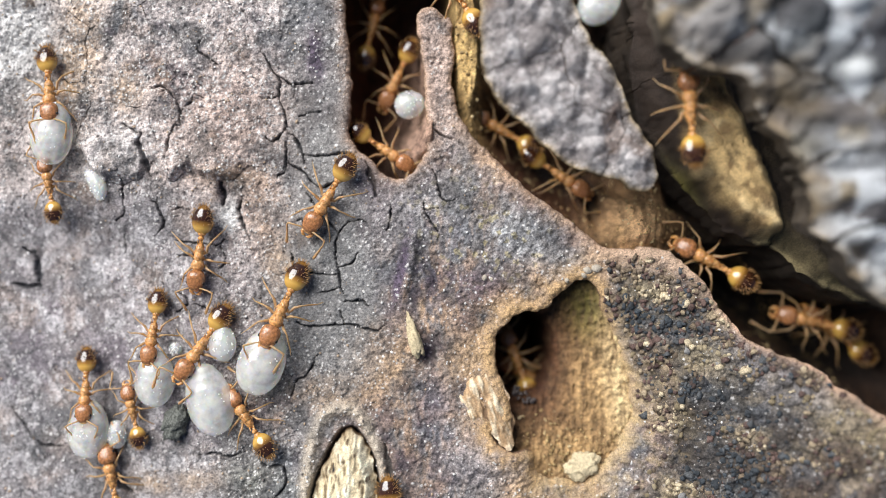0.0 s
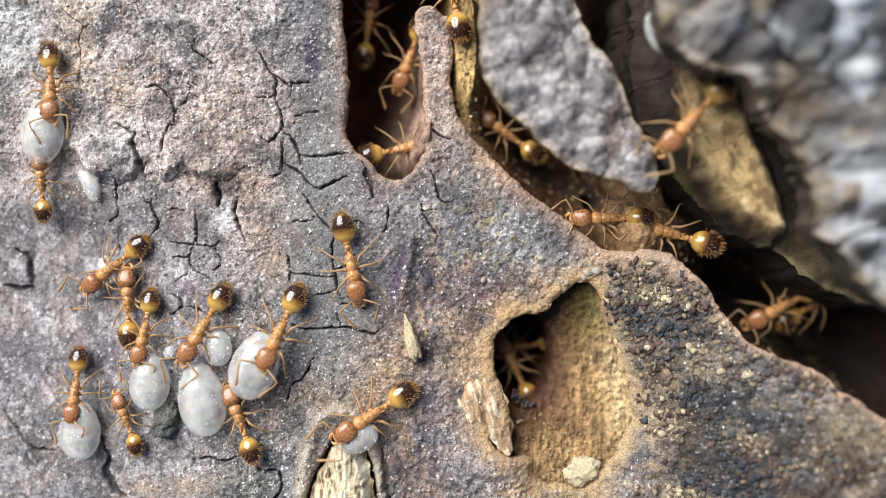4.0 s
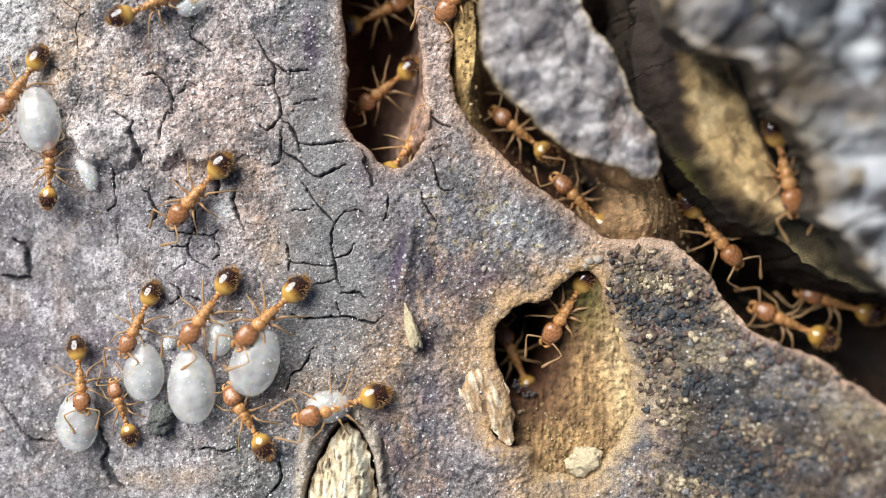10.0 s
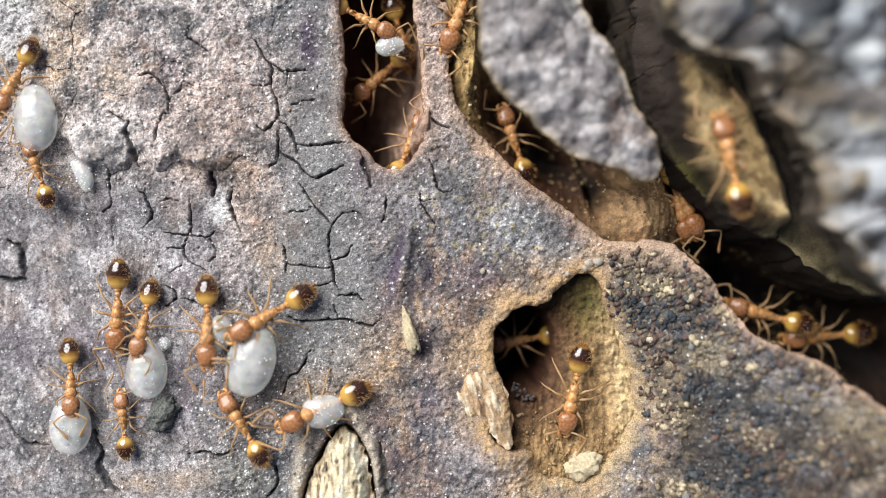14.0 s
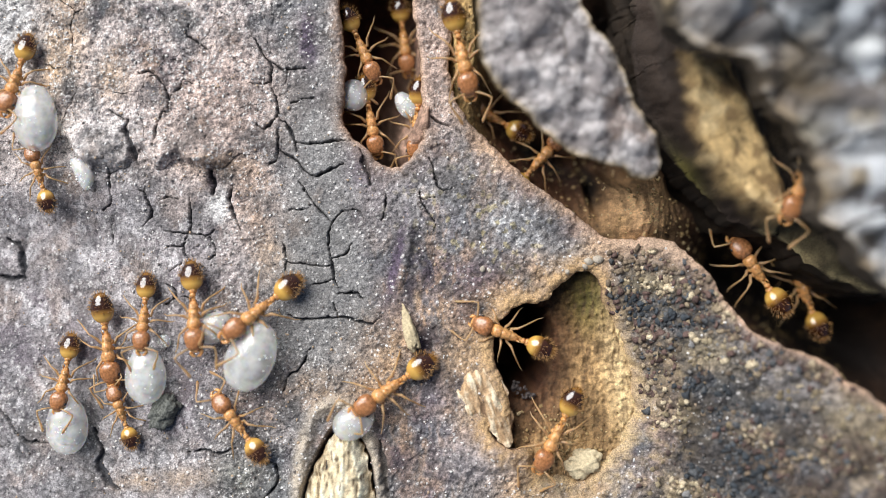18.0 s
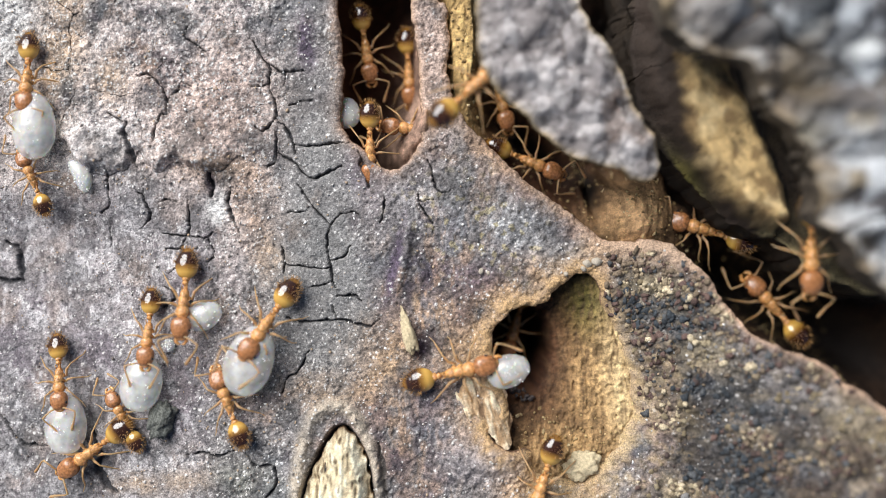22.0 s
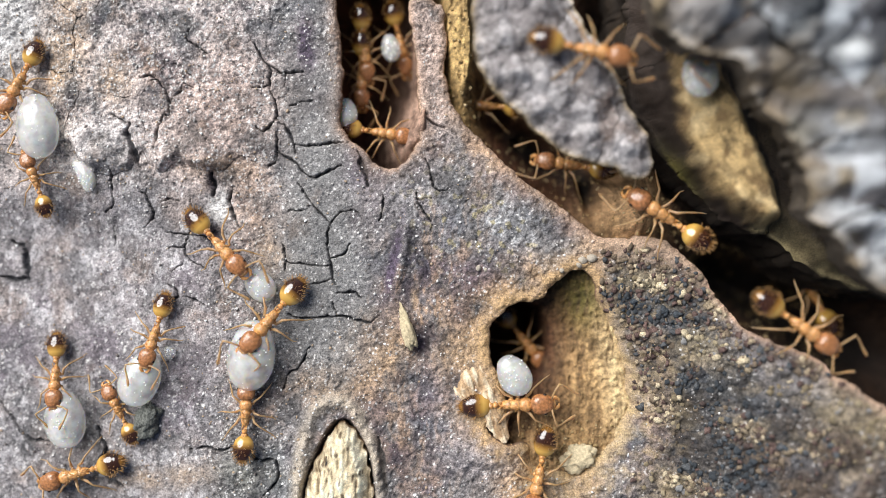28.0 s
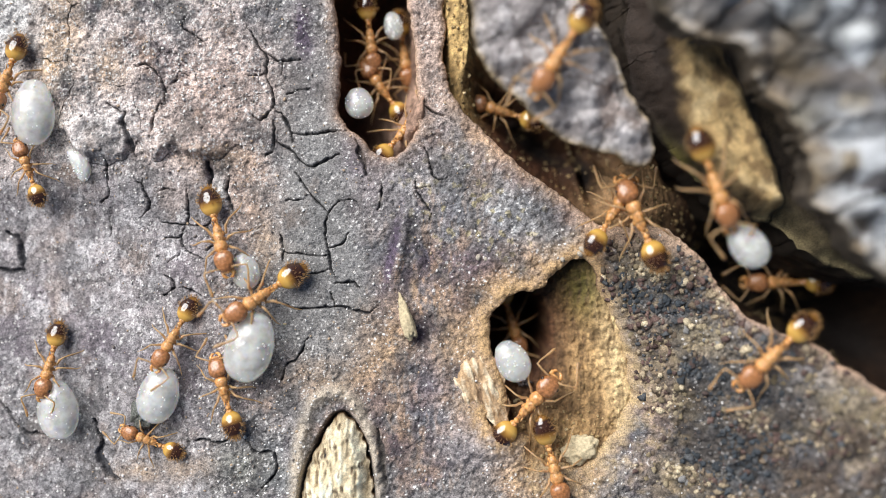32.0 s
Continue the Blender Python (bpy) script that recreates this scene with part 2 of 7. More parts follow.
CRACKS_LOWER = [[(-9.03, -1.85), (-8.60, -1.47), (-8.99, -1.14)],
    [(-8.50, -1.54), (-8.15, -1.65), (-7.76, -1.83)],
    [(-6.84, 2.06), (-6.94, 1.50), (-6.56, 0.57)],
    [(-10.79, 2.62), (-10.85, 1.88), (-10.80, 1.51), (-11.18, 1.24)],
    [(-10.90, 0.77), (-10.94, 0.11)],
    [(-14.93, -5.18), (-14.36, -5.98), (-14.07, -6.42), (-13.09, -6.48)],
    [(-6.36, -6.54), (-5.99, -7.10), (-5.44, -6.92), (-5.40, -7.29), (-5.31, -7.66), (-5.81, -8.16)],
    [(-4.24, -3.22), (-4.61, -3.96), (-4.97, -4.05), (-5.16, -4.60)],
    [(-8.25, -6.67), (-7.67, -6.56), (-7.11, -6.74), (-6.64, -6.45)]]
CRACKS_WIDE = [[(-10.16, 4.18), (-10.25, 3.88), (-10.13, 3.51), (-9.86, 2.71)],
    [(-14.64, 0.31), (-14.10, 0.02), (-14.14, -0.46), (-13.95, -1.03)],
    [(-14.97, -0.94), (-14.50, -0.97), (-13.95, -1.03)],
    [(-11.51, -6.03), (-11.26, -6.78), (-11.42, -7.17), (-11.04, -7.77), (-10.75, -8.01)],
    [(-2.01, -6.26), (-1.81, -7.00), (-1.92, -7.46), (-1.73, -7.92)],
    [(-7.58, 2.52), (-7.41, 2.15), (-7.47, 1.78)],
    [(-2.67, 3.20), (-2.44, 2.61), (-2.29, 2.05)]]
CRACKS = [rounded(c, 1, False) for c in CRACKS_UPPER + CRACKS_SPINE + CRACKS_BRANCH + CRACKS_MIDDLE + CRACKS_LOWER]
WIDE_CRACKS = [rounded(c, 1, False) for c in CRACKS_WIDE]
GREY, WARM, TAN = (0.212, 0.200, 0.197), (0.20, 0.132, 0.098), (0.42, 0.29, 0.175)
NEAR_BLACK, PALE, PLUM = (0.035, 0.037, 0.044), (0.62, 0.60, 0.58), (0.075, 0.055, 0.085)
SLATE = (0.13, 0.15, 0.175)


def bark_low(x, y):
    """The bark's gentle shape, on which things stand."""
    x, y = np.asarray(x, float), np.asarray(y, float)
    z = 0.22 * fbm(x, y, 6.5, 2, 3)
    z = z - 0.35 * ease(-9.0, -15.0, x) - 0.65 * ease(-6.5, -12.0, x) * ease(2.2, 0.2, y) + 3.0 * ease(5.5, 15.0, x) * ease(3.0, -1.5, y)
    return z


@kept
def solid_bark(x, y):
    u, v = frayed(x, y, 0.10, 0.55, 61)
    u, v = frayed(u, v, 0.03, 0.14, 71)
    return np.minimum(np.minimum(-inside(u, v, HOLE), -inside(u, v, PIT)), -inside(u, v, EDGE))


@kept
def crust_solid(x, y):
    return np.minimum(step_side(x, y) - 0.03, solid_bark(x, y) - 0.25)


def crust_height(x, y):
    e = crust_solid(x, y)
    left = (1 - 0.94 * ease(-8.5, -5.6, x)) * (0.1 + 0.9 * ease(-13.4, -12.3, x))
    return bark_height(x, y) + 0.02 + left * (0.05 + 0.22 * ease(0.0, 0.20, e) * (0.75 + 0.5 * fbm(x, y, 1.4, 2, 14)) + 0.30 * ease(0.0, 0.3, e) * np.exp(-(step_side(x, y) / 1.0) ** 2) * (0.6 + 0.9 * fbm(x, y, 1.0, 2, 15)))


@kept
def step_side(x, y):
    """Positive above the broken lower margin of the raised crust."""
    u, v = frayed(*frayed(x, y, 0.22, 0.9, 81), 0.08, 0.3, 82)
    crust = np.vstack([STEP, [(-4.88, 13.71), (-21.90, 13.71), (-21.90, 3.31)]])
    return inside(u, v, crust)


@kept
def granular(x, y):
    """Where the bark is built of loose grains."""
    return np.clip(ease(5.4, 6.6, x + 0.5 * fbm(x, y, 1.2, 3, 91) + 0.10 * y) * ease(0.6, -0.4, y - 0.2 * fbm(x, y, 0.8, 2, 92)) + spot(x, y, (6.75, -1.46), 1.5, 1.1), 0, 1)


@kept
def crust_tone(x, y):
    """Where the grains are tawny, and where they are blue-black."""
    rough = 0.35 * fbm(x, y, 0.9, 3, 307)
    tawny = sum(spot(x, y, c, rx, ry, turn) for c, rx, ry, turn in (((6.8, -1.15), 0.9, 0.35, -10), ((8.4, -3.2), 0.75, 0.5, 0), ((9.6, -5.9), 0.45, 0.5, 0), ((12.6, -5.1), 1.7, 0.7, -25), ((7.7, -5.3), 0.45, 0.7, 20), ((9.0, -1.9), 0.4, 0.3, -40), ((7.6, -7.6), 0.6, 0.5, 0)))
    sooty = sum(spot(x, y, c, rx, ry, turn) for c, rx, ry, turn in (((6.5, -1.9), 0.95, 0.55, -15), ((7.6, -2.3), 0.5, 0.6, 0), ((8.4, -4.5), 0.8, 0.6, 0), ((9.2, -6.7), 0.9, 1.0, 15), ((8.0, -6.9), 0.5, 0.5, 0), ((10.2, -5.0), 1.2, 0.3, -10), ((10.3, -7.6), 0.8, 0.4, 0)))
    return np.clip(1.3 * tawny + rough, 0, 1), np.clip(1.3 * sooty + rough, 0, 1)


@kept
def smooth_crust(x, y):
    """The smooth charcoal skin of the bark, as against its rough parts."""
    band = spot(x, y, (-3.87, 2.42), 1.6, 4.8, 3) + spot(x, y, (-4.14, -1.65), 1.7, 1.7)
    left = ease(-6.6, -8.6, x + 0.5 * fbm(x, y, 1.5, 2, 182)) * ease(2.6, 1.8, y)
    return np.clip(band * (1.1 + 0.6 * fbm(x, y, 1.2, 3, 181)) + 0.95 * left, 0, 1)


def bark_height(x, y):
    s = solid_bark(x, y)
    calm = 1 - 0.6 * smooth_crust(x, y)
    z = bark_low(x, y)
    st = step_side(x, y)
    crust = ease(-0.05, 0.10, st)
    lump = np.maximum(crust * 0.9, 0.25 + 0.75 * ease(-0.2, 0.5, fbm(x, y, 2.6, 2, 12)))
    g = granular(x, y)
    z = z + calm * lump * 0.13 * fbm(x, y, 0.9, 4, 21, 0.55)
    f1, f2, own = worley(x + 0.05 * fbm(x, y, 0.3, 2, 5), y, 0.30, 31)
    z = z + calm * lump * 0.08 * (0.6 - f1)
    z = z + calm * (0.075 - 0.025 * crust) * fbm(x, y, 0.20, 3, 41, 0.75) + 0.05 * calm * (0.5 - worley(x, y, 0.13, 43)[0]) * ease(-0.4, 0.3, fbm(x, y, 0.7, 2, 42))
    z = z + g * (0.14 * (0.75 - worley(*frayed(x, y, 0.12, 0.3, 35), 0.36, 33)[0]) + 0.16 * fbm(x, y, 0.8, 3, 34, 0.6))
    # fine crazing of the smooth crust, and the open cracks
    u, v = frayed(*frayed(x, y, 0.22, 0.8, 44), 0.05, 0.14, 144)
    c1, c2, _ = worley(u, v, 1.05, 45)
    craze = ease(0.075, 0.015, c2 - c1) * crazed(x, y)
    z = z - 0.06 * craze
    z = z - 0.22 * crack_mask(x, y)
    # the collar round the broken twig
    a = line_gap(*frayed(x, y, 0.06, 0.3, 48), ARCH)
    z = z + 0.26 * np.exp(-(a / 0.22) ** 2) * (0.8 + 0.5 * fbm(x, y, 0.4, 3, 52))
    kn = inside(x, y, KNOT)
    z = z - 0.75 * ease(-0.2, 0.1, kn)
    # dark ridge and chips beside it
    for c, rx, ry, turn, h in (((-1.18, -0.17), 0.22, 1.2, -12, 0.3), ((-0.26, -0.54), 0.35, 0.7, 10, -0.12), ((-0.44, -3.31), 0.25, 0.35, 0, -0.25),
                               ((-1.04, -2.76), 0.16, 0.55, 18, 0.16), ((1.41, -4.61), 0.5, 0.6, 20, 0.1), ((-10.90, 2.87), 1.1, 0.7, 0, 0.22),
                               ((-8.95, -6.09), 0.6, 0.5, 0, -0.10), ((-7.47, 2.20), 0.12, 0.28, 5, -0.25), ((1.22, -2.20), 0.6, 0.5, 40, -0.12), ((1.48, -6.83), 1.2, 0.6, -8, 0.30), ((-1.50, 0.10), 0.30, 1.1, -8, -0.12), ((-0.62, -3.25), 0.28, 0.42, 0, -0.22)):
        z = z + h * spot(x, y, c, rx, ry, turn)
    # the pit's rounded lip
    lip = pit_lip(x, y)
    z = z - lip * 0.55 * np.exp(-np.maximum(s, 0) / 0.42)
    # the margins curl
    z = z - 0.10 * np.exp(-np.maximum(s, 0) / 0.05) + 0.05 * np.exp(-((s - 0.2) / 0.15) ** 2)
    return z


@kept
def pit_lip(x, y):
    """Where the pit's margin is worn round, towards the rubble."""
    return np.clip(ease(4.55, 5.38, x) * ease(-1.09, -2.20, y) + ease(-5.90, -6.64, y) * ease(2.24, 3.07, x), 0, 1) * ease(8.62, 7.14, x)


@kept
def crazed(x, y):
    """Where the crust has dried into small plates."""
    return 0.6 * np.clip(ease(-0.1, 0.4, fbm(x, y, 1.5, 2, 46) + 0.5 * spot(x, y, (-8.40, 0.60), 2.2, 1.2) + 0.45 * spot(x, y, (-7.0, -6.8), 3.5, 1.6) - 0.45), 0, 1) * (1 - granular(x, y)) * ease(2.2, 1.6, y)


@kept
def crack_mask(x, y):
    u, v = frayed(*frayed(x, y, 0.07, 0.5, 48), 0.04, 0.14, 47)
    out = np.zeros(np.shape(x))
    for n, c in enumerate(CRACKS + WIDE_CRACKS):
        lo, hi = c.min(0) - 0.4, c.max(0) + 0.4
        m = (x > lo[0]) & (x < hi[0]) & (y > lo[1]) & (y < hi[1])
        if m.any():
            w = (0.046 if n < len(CRACKS) else 0.12) * np.maximum(0.5, 1.0 + 0.6 * vnoise(u[m] / 0.3, v[m] / 0.3, 49))
            ends = np.minimum(np.hypot(u[m] - c[0][0], v[m] - c[0][1]), np.hypot(u[m] - c[-1][0], v[m] - c[-1][1]))
            w = w * np.clip(ends / 0.4, 0.45, 1.0)
            out[m] = np.maximum(out[m], ease(1.0, 0.35, line_gap(u[m], v[m], c) / w))
    return out


def bark_colour(x, y):
    s = solid_bark(x, y)
    st = step_side(x, y)
    g = granular(x, y)
    big, mid = fbm(x, y, 3.4, 3, 101), fbm(x, y, 0.8, 4, 111, 0.6)
    col = np.broadcast_to(np.array(GREY), (*np.shape(x), 3)).copy()
    col = blend(col, WARM, 0.75 * ease(-0.05, 0.4, big * 0.7 + mid * 0.6 + 0.12 * np.sign(st)))
    col = blend(col, SLATE, 0.6 * ease(0.0, 0.5, fbm(x, y, 1.5, 3, 121)))
    col = blend(col, PLUM, 0.5 * ease(0.15, 0.5, fbm(x, y, 0.9, 4, 123, 0.6)))
    col = blend(col, (0.33, 0.22, 0.15), 0.6 * ease(0.15, 0.5, fbm(x, y, 1.1, 4, 125, 0.6)))
    col = blend(col, (0.475, 0.42, 0.40), 0.9 * np.clip(ease(-2.0, -9.0, x) * ease(-4.0, 1.5, y) + 0.25 * ease(-2.0, -9.0, x) + 0.4 * ease(-0.1, 0.2, st), 0, 1) * ease(-0.5, 0.4, mid + 0.4 * big))
    smooth = smooth_crust(x, y)
    for c, rx, ry, turn, target, k in (((-7.10, 4.64), 2.8, 2.2, 0, (0.42, 0.305, 0.25), 0.7), ((-10.99, 3.53), 1.3, 0.9, 0, (0.50, 0.46, 0.44), 0.85), ((-8.40, 3.16), 1.4, 0.8, 0, (0.42, 0.34, 0.30), 0.6), ((-7.10, 2.70), 1.1, 0.35, 0, (0.30, 0.19, 0.10), 0.7), ((-10.99, -1.83), 4.8, 2.8, 0, (0.255, 0.222, 0.232), 0.65), ((-11.73, -6.64), 5.0, 2.0, 0, (0.29, 0.262, 0.25), 0.55), ((10.32, -2.80), 1.6, 0.6, -35, (0.26, 0.235, 0.24), 0.7), ((1.78, 0.76), 2.6, 1.5, -25, (0.245, 0.255, 0.265), 0.75),
                                       ((-7.10, -7.57), 2.4, 0.9, 0, (0.15, 0.155, 0.132), 0.75), ((-2.29, 2.05), 0.7, 2.2, 0, (0.27, 0.215, 0.225), 0.6), ((-8.95, 0.39), 2.0, 1.0, 0, (0.22, 0.20, 0.19), 0.5)):
        col = blend(col, target, np.clip(k * spot(x, y, c, rx, ry, turn) * (0.9 + 0.6 * mid), 0, 0.9))
    charcoal = np.clip((spot(x, y, (-3.87, 2.42), 1.5, 4.8, 3) + 1.2 * spot(x, y, (-4.0, -1.9), 1.6, 2.2)) * (1.0 + 0.7 * mid + 0.4 * big), 0, 1)
    col = blend(col, (0.226, 0.222, 0.216), 0.92 * charcoal)
    streak = fbm(x * 2.4 + 0.5 * fbm(x, y, 0.7, 2, 184), y * 0.7, 0.5, 4, 185, 0.6)
    ribbed = np.clip(1.5 * spot(x, y, (-0.1, -3.4), 1.9, 4.0, -6), 0, 1)
    for lo, hi, target, k in ((0.08, 0.4, (0.38, 0.25, 0.16), 0.7), (0.05, -0.35, (0.075, 0.058, 0.068), 0.85)):
        col = blend(col, target, k * ribbed * ease(lo, hi, streak))
    col = blend(col, (0.25, 0.25, 0.285), 0.75 * np.clip(spot(x, y, (-0.1, -4.9), 0.7, 1.2) * (0.8 + 0.9 * streak), 0, 1))
    col = blend(col, (0.36, 0.25, 0.18), np.clip(0.85 * spot(x, y, (-6.2, 1.7), 0.7, 1.3, 15) * (0.7 + 1.2 * mid), 0, 0.8))
    col = blend(col, (0.30, 0.272, 0.275), np.clip(1.4 * spot(x, y, (1.48, -6.9), 1.25, 0.75, -8), 0, 0.85))
    col = blend(col, (0.50, 0.385, 0.33), np.clip(1.2 * spot(x, y, (-0.30, 6.2), 0.85, 2.6) * (0.8 + 0.8 * mid), 0, 0.85))
    left = ease(-6.8, -8.4, x) * ease(2.4, 1.6, y)
    col = blend(col, (0.285, 0.267, 0.272), 0.65 * left)
    col = blend(col, (0.165, 0.135, 0.16), 0.6 * left * ease(0.0, 0.45, fbm(x, y, 1.9, 3, 186)))
    col = blend(col, (0.37, 0.30, 0.265), 0.6 * left * ease(0.15, 0.5, fbm(x, y, 1.3, 3, 187)))
    col = blend(col, (0.16, 0.16, 0.165), 0.55 * left * ease(0.1, 0.4, fbm(x, y, 0.8, 3, 188)) * ease(-2.5, -4.5, y))
    col = blend(col, (0.50, 0.48, 0.485), 0.55 * left * ease(0.12, 0.42, fbm(x, y, 0.55, 3, 194, 0.6)))
    a1, a2, tone = worley(*frayed(*frayed(x, y, 0.2, 0.7, 189), 0.06, 0.2, 190), 0.62, 191)
    col = col * (1 + left * (0.5 * (tone - 0.5) - 0.3 * ease(0.14, 0.02, a2 - a1)))[..., None]
    f1, _, fleck = worley(*frayed(x, y * 0.5, 0.05, 0.2, 192), 0.17, 193)
    col = blend(col, (0.58, 0.55, 0.55), 0.7 * left * (fleck < 0.09) * ease(0.55, 0.2, f1))
    col = blend(col, (0.08, 0.065, 0.075), 0.6 * left * (fleck > 0.90) * ease(0.6, 0.2, f1))
    _, _, moss = worley(*frayed(x, y, 0.05, 0.15, 182), 0.16, 183)
    col = blend(col, (0.42, 0.36, 0.17), 0.6 * (moss > 0.9) * spot(x, y, (1.41, 0.57), 2.6, 1.6, -25))
    col = blend(col, (0.55, 0.57, 0.58), 0.3 * (moss < 0.10) * spot(x, y, (1.78, 0.94), 2.6, 1.6, -25))
    tan = np.zeros(np.shape(x))
    for c, rx, ry, turn, k in (((-12.47, 6.49), 0.9, 2.3, -10, 0.9), ((-10.71, 5.57), 0.6, 0.7, 0, 0.7), ((-1.55, -3.68), 1.2, 1.3, 0, 0.75), ((-3.22, -4.61), 2.0, 0.6, 0, 0.65),
                               ((-5.62, -0.17), 0.5, 0.9, 0, 0.6), ((0.85, -3.13), 1.0, 1.7, -20, 1.25), ((1.41, -4.61), 0.7, 0.8, 0, 0.9), ((6.31, 0.06), 1.7, 0.5, -8, 1.1), ((3.72, 1.65), 2.0, 0.32, -38, 1.0), ((1.59, 3.31), 1.3, 0.28, -43, 0.8),
                               ((2.42, -1.37), 1.5, 0.75, 25, 1.25), ((3.6, -7.9), 1.6, 0.8, 0, 1.3), ((-8.40, -7.57), 0.8, 0.4, 0, 0.55), ((-10.06, -7.75), 1.0, 0.4, 0, 0.5),
                               ((-1.00, -2.66), 0.14, 0.5, 15, 1.0), ((-0.81, -1.55), 0.12, 0.3, 0, 0.9), ((0.30, -5.35), 1.6, 0.4, -10, 0.5), ((7.51, -7.57), 1.4, 0.7, 0, 0.5)):
        tan = np.maximum(tan, k * spot(x, y, c, rx, ry, turn))
    col = blend(col, TAN, np.clip(tan * (0.75 + 0.9 * mid), 0, 0.9))
    # plum patches; the one at (-0.59, -3.16) is a hollow's shade put into colour
    dark = np.zeros(np.shape(x))
    for c, rx, ry, turn, k in (((-1.44, -0.26), 0.17, 1.2, -12, 1.5), ((-0.59, -3.16), 0.22, 0.3, 0, 1.4), ((-0.35, -0.72), 0.35, 0.6, 0, 0.6), ((-0.44, -4.79), 0.6, 1.0, 0, 0.55), ((-4.35, 6.75), 0.32, 0.85, 0, 1.1),
                               ((-2.66, 2.61), 0.5, 0.6, 0, 0.5), ((-7.47, 2.20), 0.16, 0.34, 5, 1.3), ((4.18, 0.76), 0.5, 0.5, 0, 0.5), ((0.76, -2.20), 0.5, 0.6, 0, 0.5), ((1.22, -0.91), 1.4, 0.7, 10, 0.55), ((2.70, 1.87), 0.8, 0.3, -40, 0.4)):
        dark = np.maximum(dark, k * spot(x, y, c, rx, ry, turn))
    col = blend(col, PLUM, np.clip(dark * (0.9 + 0.8 * mid), 0, 0.9))
    # grains of the granular crust
    _, _, own = worley(*frayed(x, y, 0.12, 0.3, 35), 0.36, 33)
    grain = np.where((own > 0.62)[..., None], np.array((0.26, 0.215, 0.16)), np.array((0.11, 0.105, 0.108)))
    grain = np.where(((own > 0.35) & (own < 0.5))[..., None], np.array((0.19, 0.155, 0.13)), grain)
    tawny, sooty = crust_tone(x, y)
    grain = blend(grain, (0.50, 0.41, 0.26), 0.9 * tawny)
    grain = blend(grain, (0.048, 0.06, 0.072), 0.82 * sooty)
    _, _, clod = worley(*frayed(x, y, 0.25, 0.6, 316), 0.75, 317)
    grain = grain * (0.55 + 0.9 * clod)[..., None]
    col = col + (0.55 * grain * (1 + 0.5 * fbm(x, y, 1.6, 3, 305)[..., None]) - col) * (0.92 * g)[..., None]
    col = blend(col, (0.085, 0.06, 0.042), 0.85 * np.clip(1.3 * spot(x, y, (12.1, -6.9), 3.2, 1.5, 0), 0, 1) * ease(-0.6, 0.1, fbm(x, y, 0.8, 3, 309)))
    col = blend(col, (0.19, 0.178, 0.18), 0.8 * np.clip(1.3 * spot(x, y, (10.5, -3.7), 1.7, 0.7, -32), 0, 1) * ease(-0.5, 0.1, fbm(x, y, 0.7, 3, 314)))
    col = blend(col, (0.26, 0.19, 0.16), 0.7 * np.clip(1.2 * spot(x, y, (6.95, -5.6), 0.65, 2.0, 0), 0, 1) * ease(-0.5, 0.2, fbm(x, y, 0.5, 3, 315)))
    # lichen film and white flecks
    col = blend(col, PALE, np.clip(2.2 * spot(x, y, (-14.35, 7.2), 0.9, 1.3) * ease(-0.6, 0.0, mid), 0, 0.95))
    col = blend(col, PALE, np.clip(2.4 * ease(-0.4, 0.1, mid) * spot(x, y, (-7.28, 1.40), 0.26, 0.50), 0, 0.95))
    dusty = ease(-0.45, 0.35, fbm(x, y, 0.6, 3, 141) + 0.15 * np.sign(st))
    for size, seed, share in ((0.06, 143, 0.17), (0.11, 145, 0.08)):
        f1, _, own = worley(*frayed(x, y, 0.03, 0.1, seed), size, seed)
        speck = (own < share * (0.25 + dusty) * (1 - 0.5 * smooth) * (1 - 0.6 * ease(-3.2, -1.5, x))) * ease(0.55, 0.30, f1)
        col = blend(col, np.array(PALE), 0.85 * speck * (1 - 0.5 * g))
        col = blend(col, NEAR_BLACK, 0.6 * (own > 1 - 0.7 * share) * ease(0.6, 0.3, f1))
    col = col * np.clip(1 + (1.0 - 0.45 * smooth) * fbm(x, y, 0.11, 3, 131, 0.85), 0.3, 2.4)[..., None] * (1 + (0.62 - 0.25 * smooth) * mid)[..., None]
    col = blend(col, NEAR_BLACK, 0.9 * crack_mask(x, y))
    c1, c2, _ = worley(*frayed(*frayed(x, y, 0.22, 0.8, 44), 0.05, 0.14, 144), 1.05, 45)
    col = blend(col, NEAR_BLACK, 0.8 * ease(0.07, 0.02, c2 - c1) * crazed(x, y))
    # weathered twig collar, and the freshly broken tan margins
    col = blend(col, (0.50, 0.43, 0.34), np.clip(0.85 * np.exp(-(line_gap(x, y, ARCH) / 0.22) ** 2) * (0.9 + 0.8 * mid), 0, 1))
    rim = np.exp(-np.maximum(s, 0) / (0.17 + 0.14 * spot(x, y, (3.26, 2.05), 3.4, 1.4, -40)))
    col = blend(col, (0.54, 0.36, 0.25), np.clip(0.95 * rim * (0.9 + 0.6 * mid), 0, 1))
    col = blend(col, (0.52, 0.385, 0.20), np.clip(pit_lip(x, y) * (np.exp(-np.maximum(s, 0) / 0.45) + 0.5 * fbm(x, y, 0.25, 3, 306)) * (0.9 + 0.5 * mid), 0, 0.95))
    halo = np.exp(-(np.maximum(-inside(x, y, PIT), 0) / 0.55) ** 2) * ease(6.22, 5.11, x + 0.6 * ease(-3.68, -4.79, y))
    col = blend(col, (0.50, 0.33, 0.165), np.clip(1.15 * halo * (0.75 + 0.9 * mid + 0.5 * fbm(x, y, 0.25, 3, 312)), 0, 0.92))
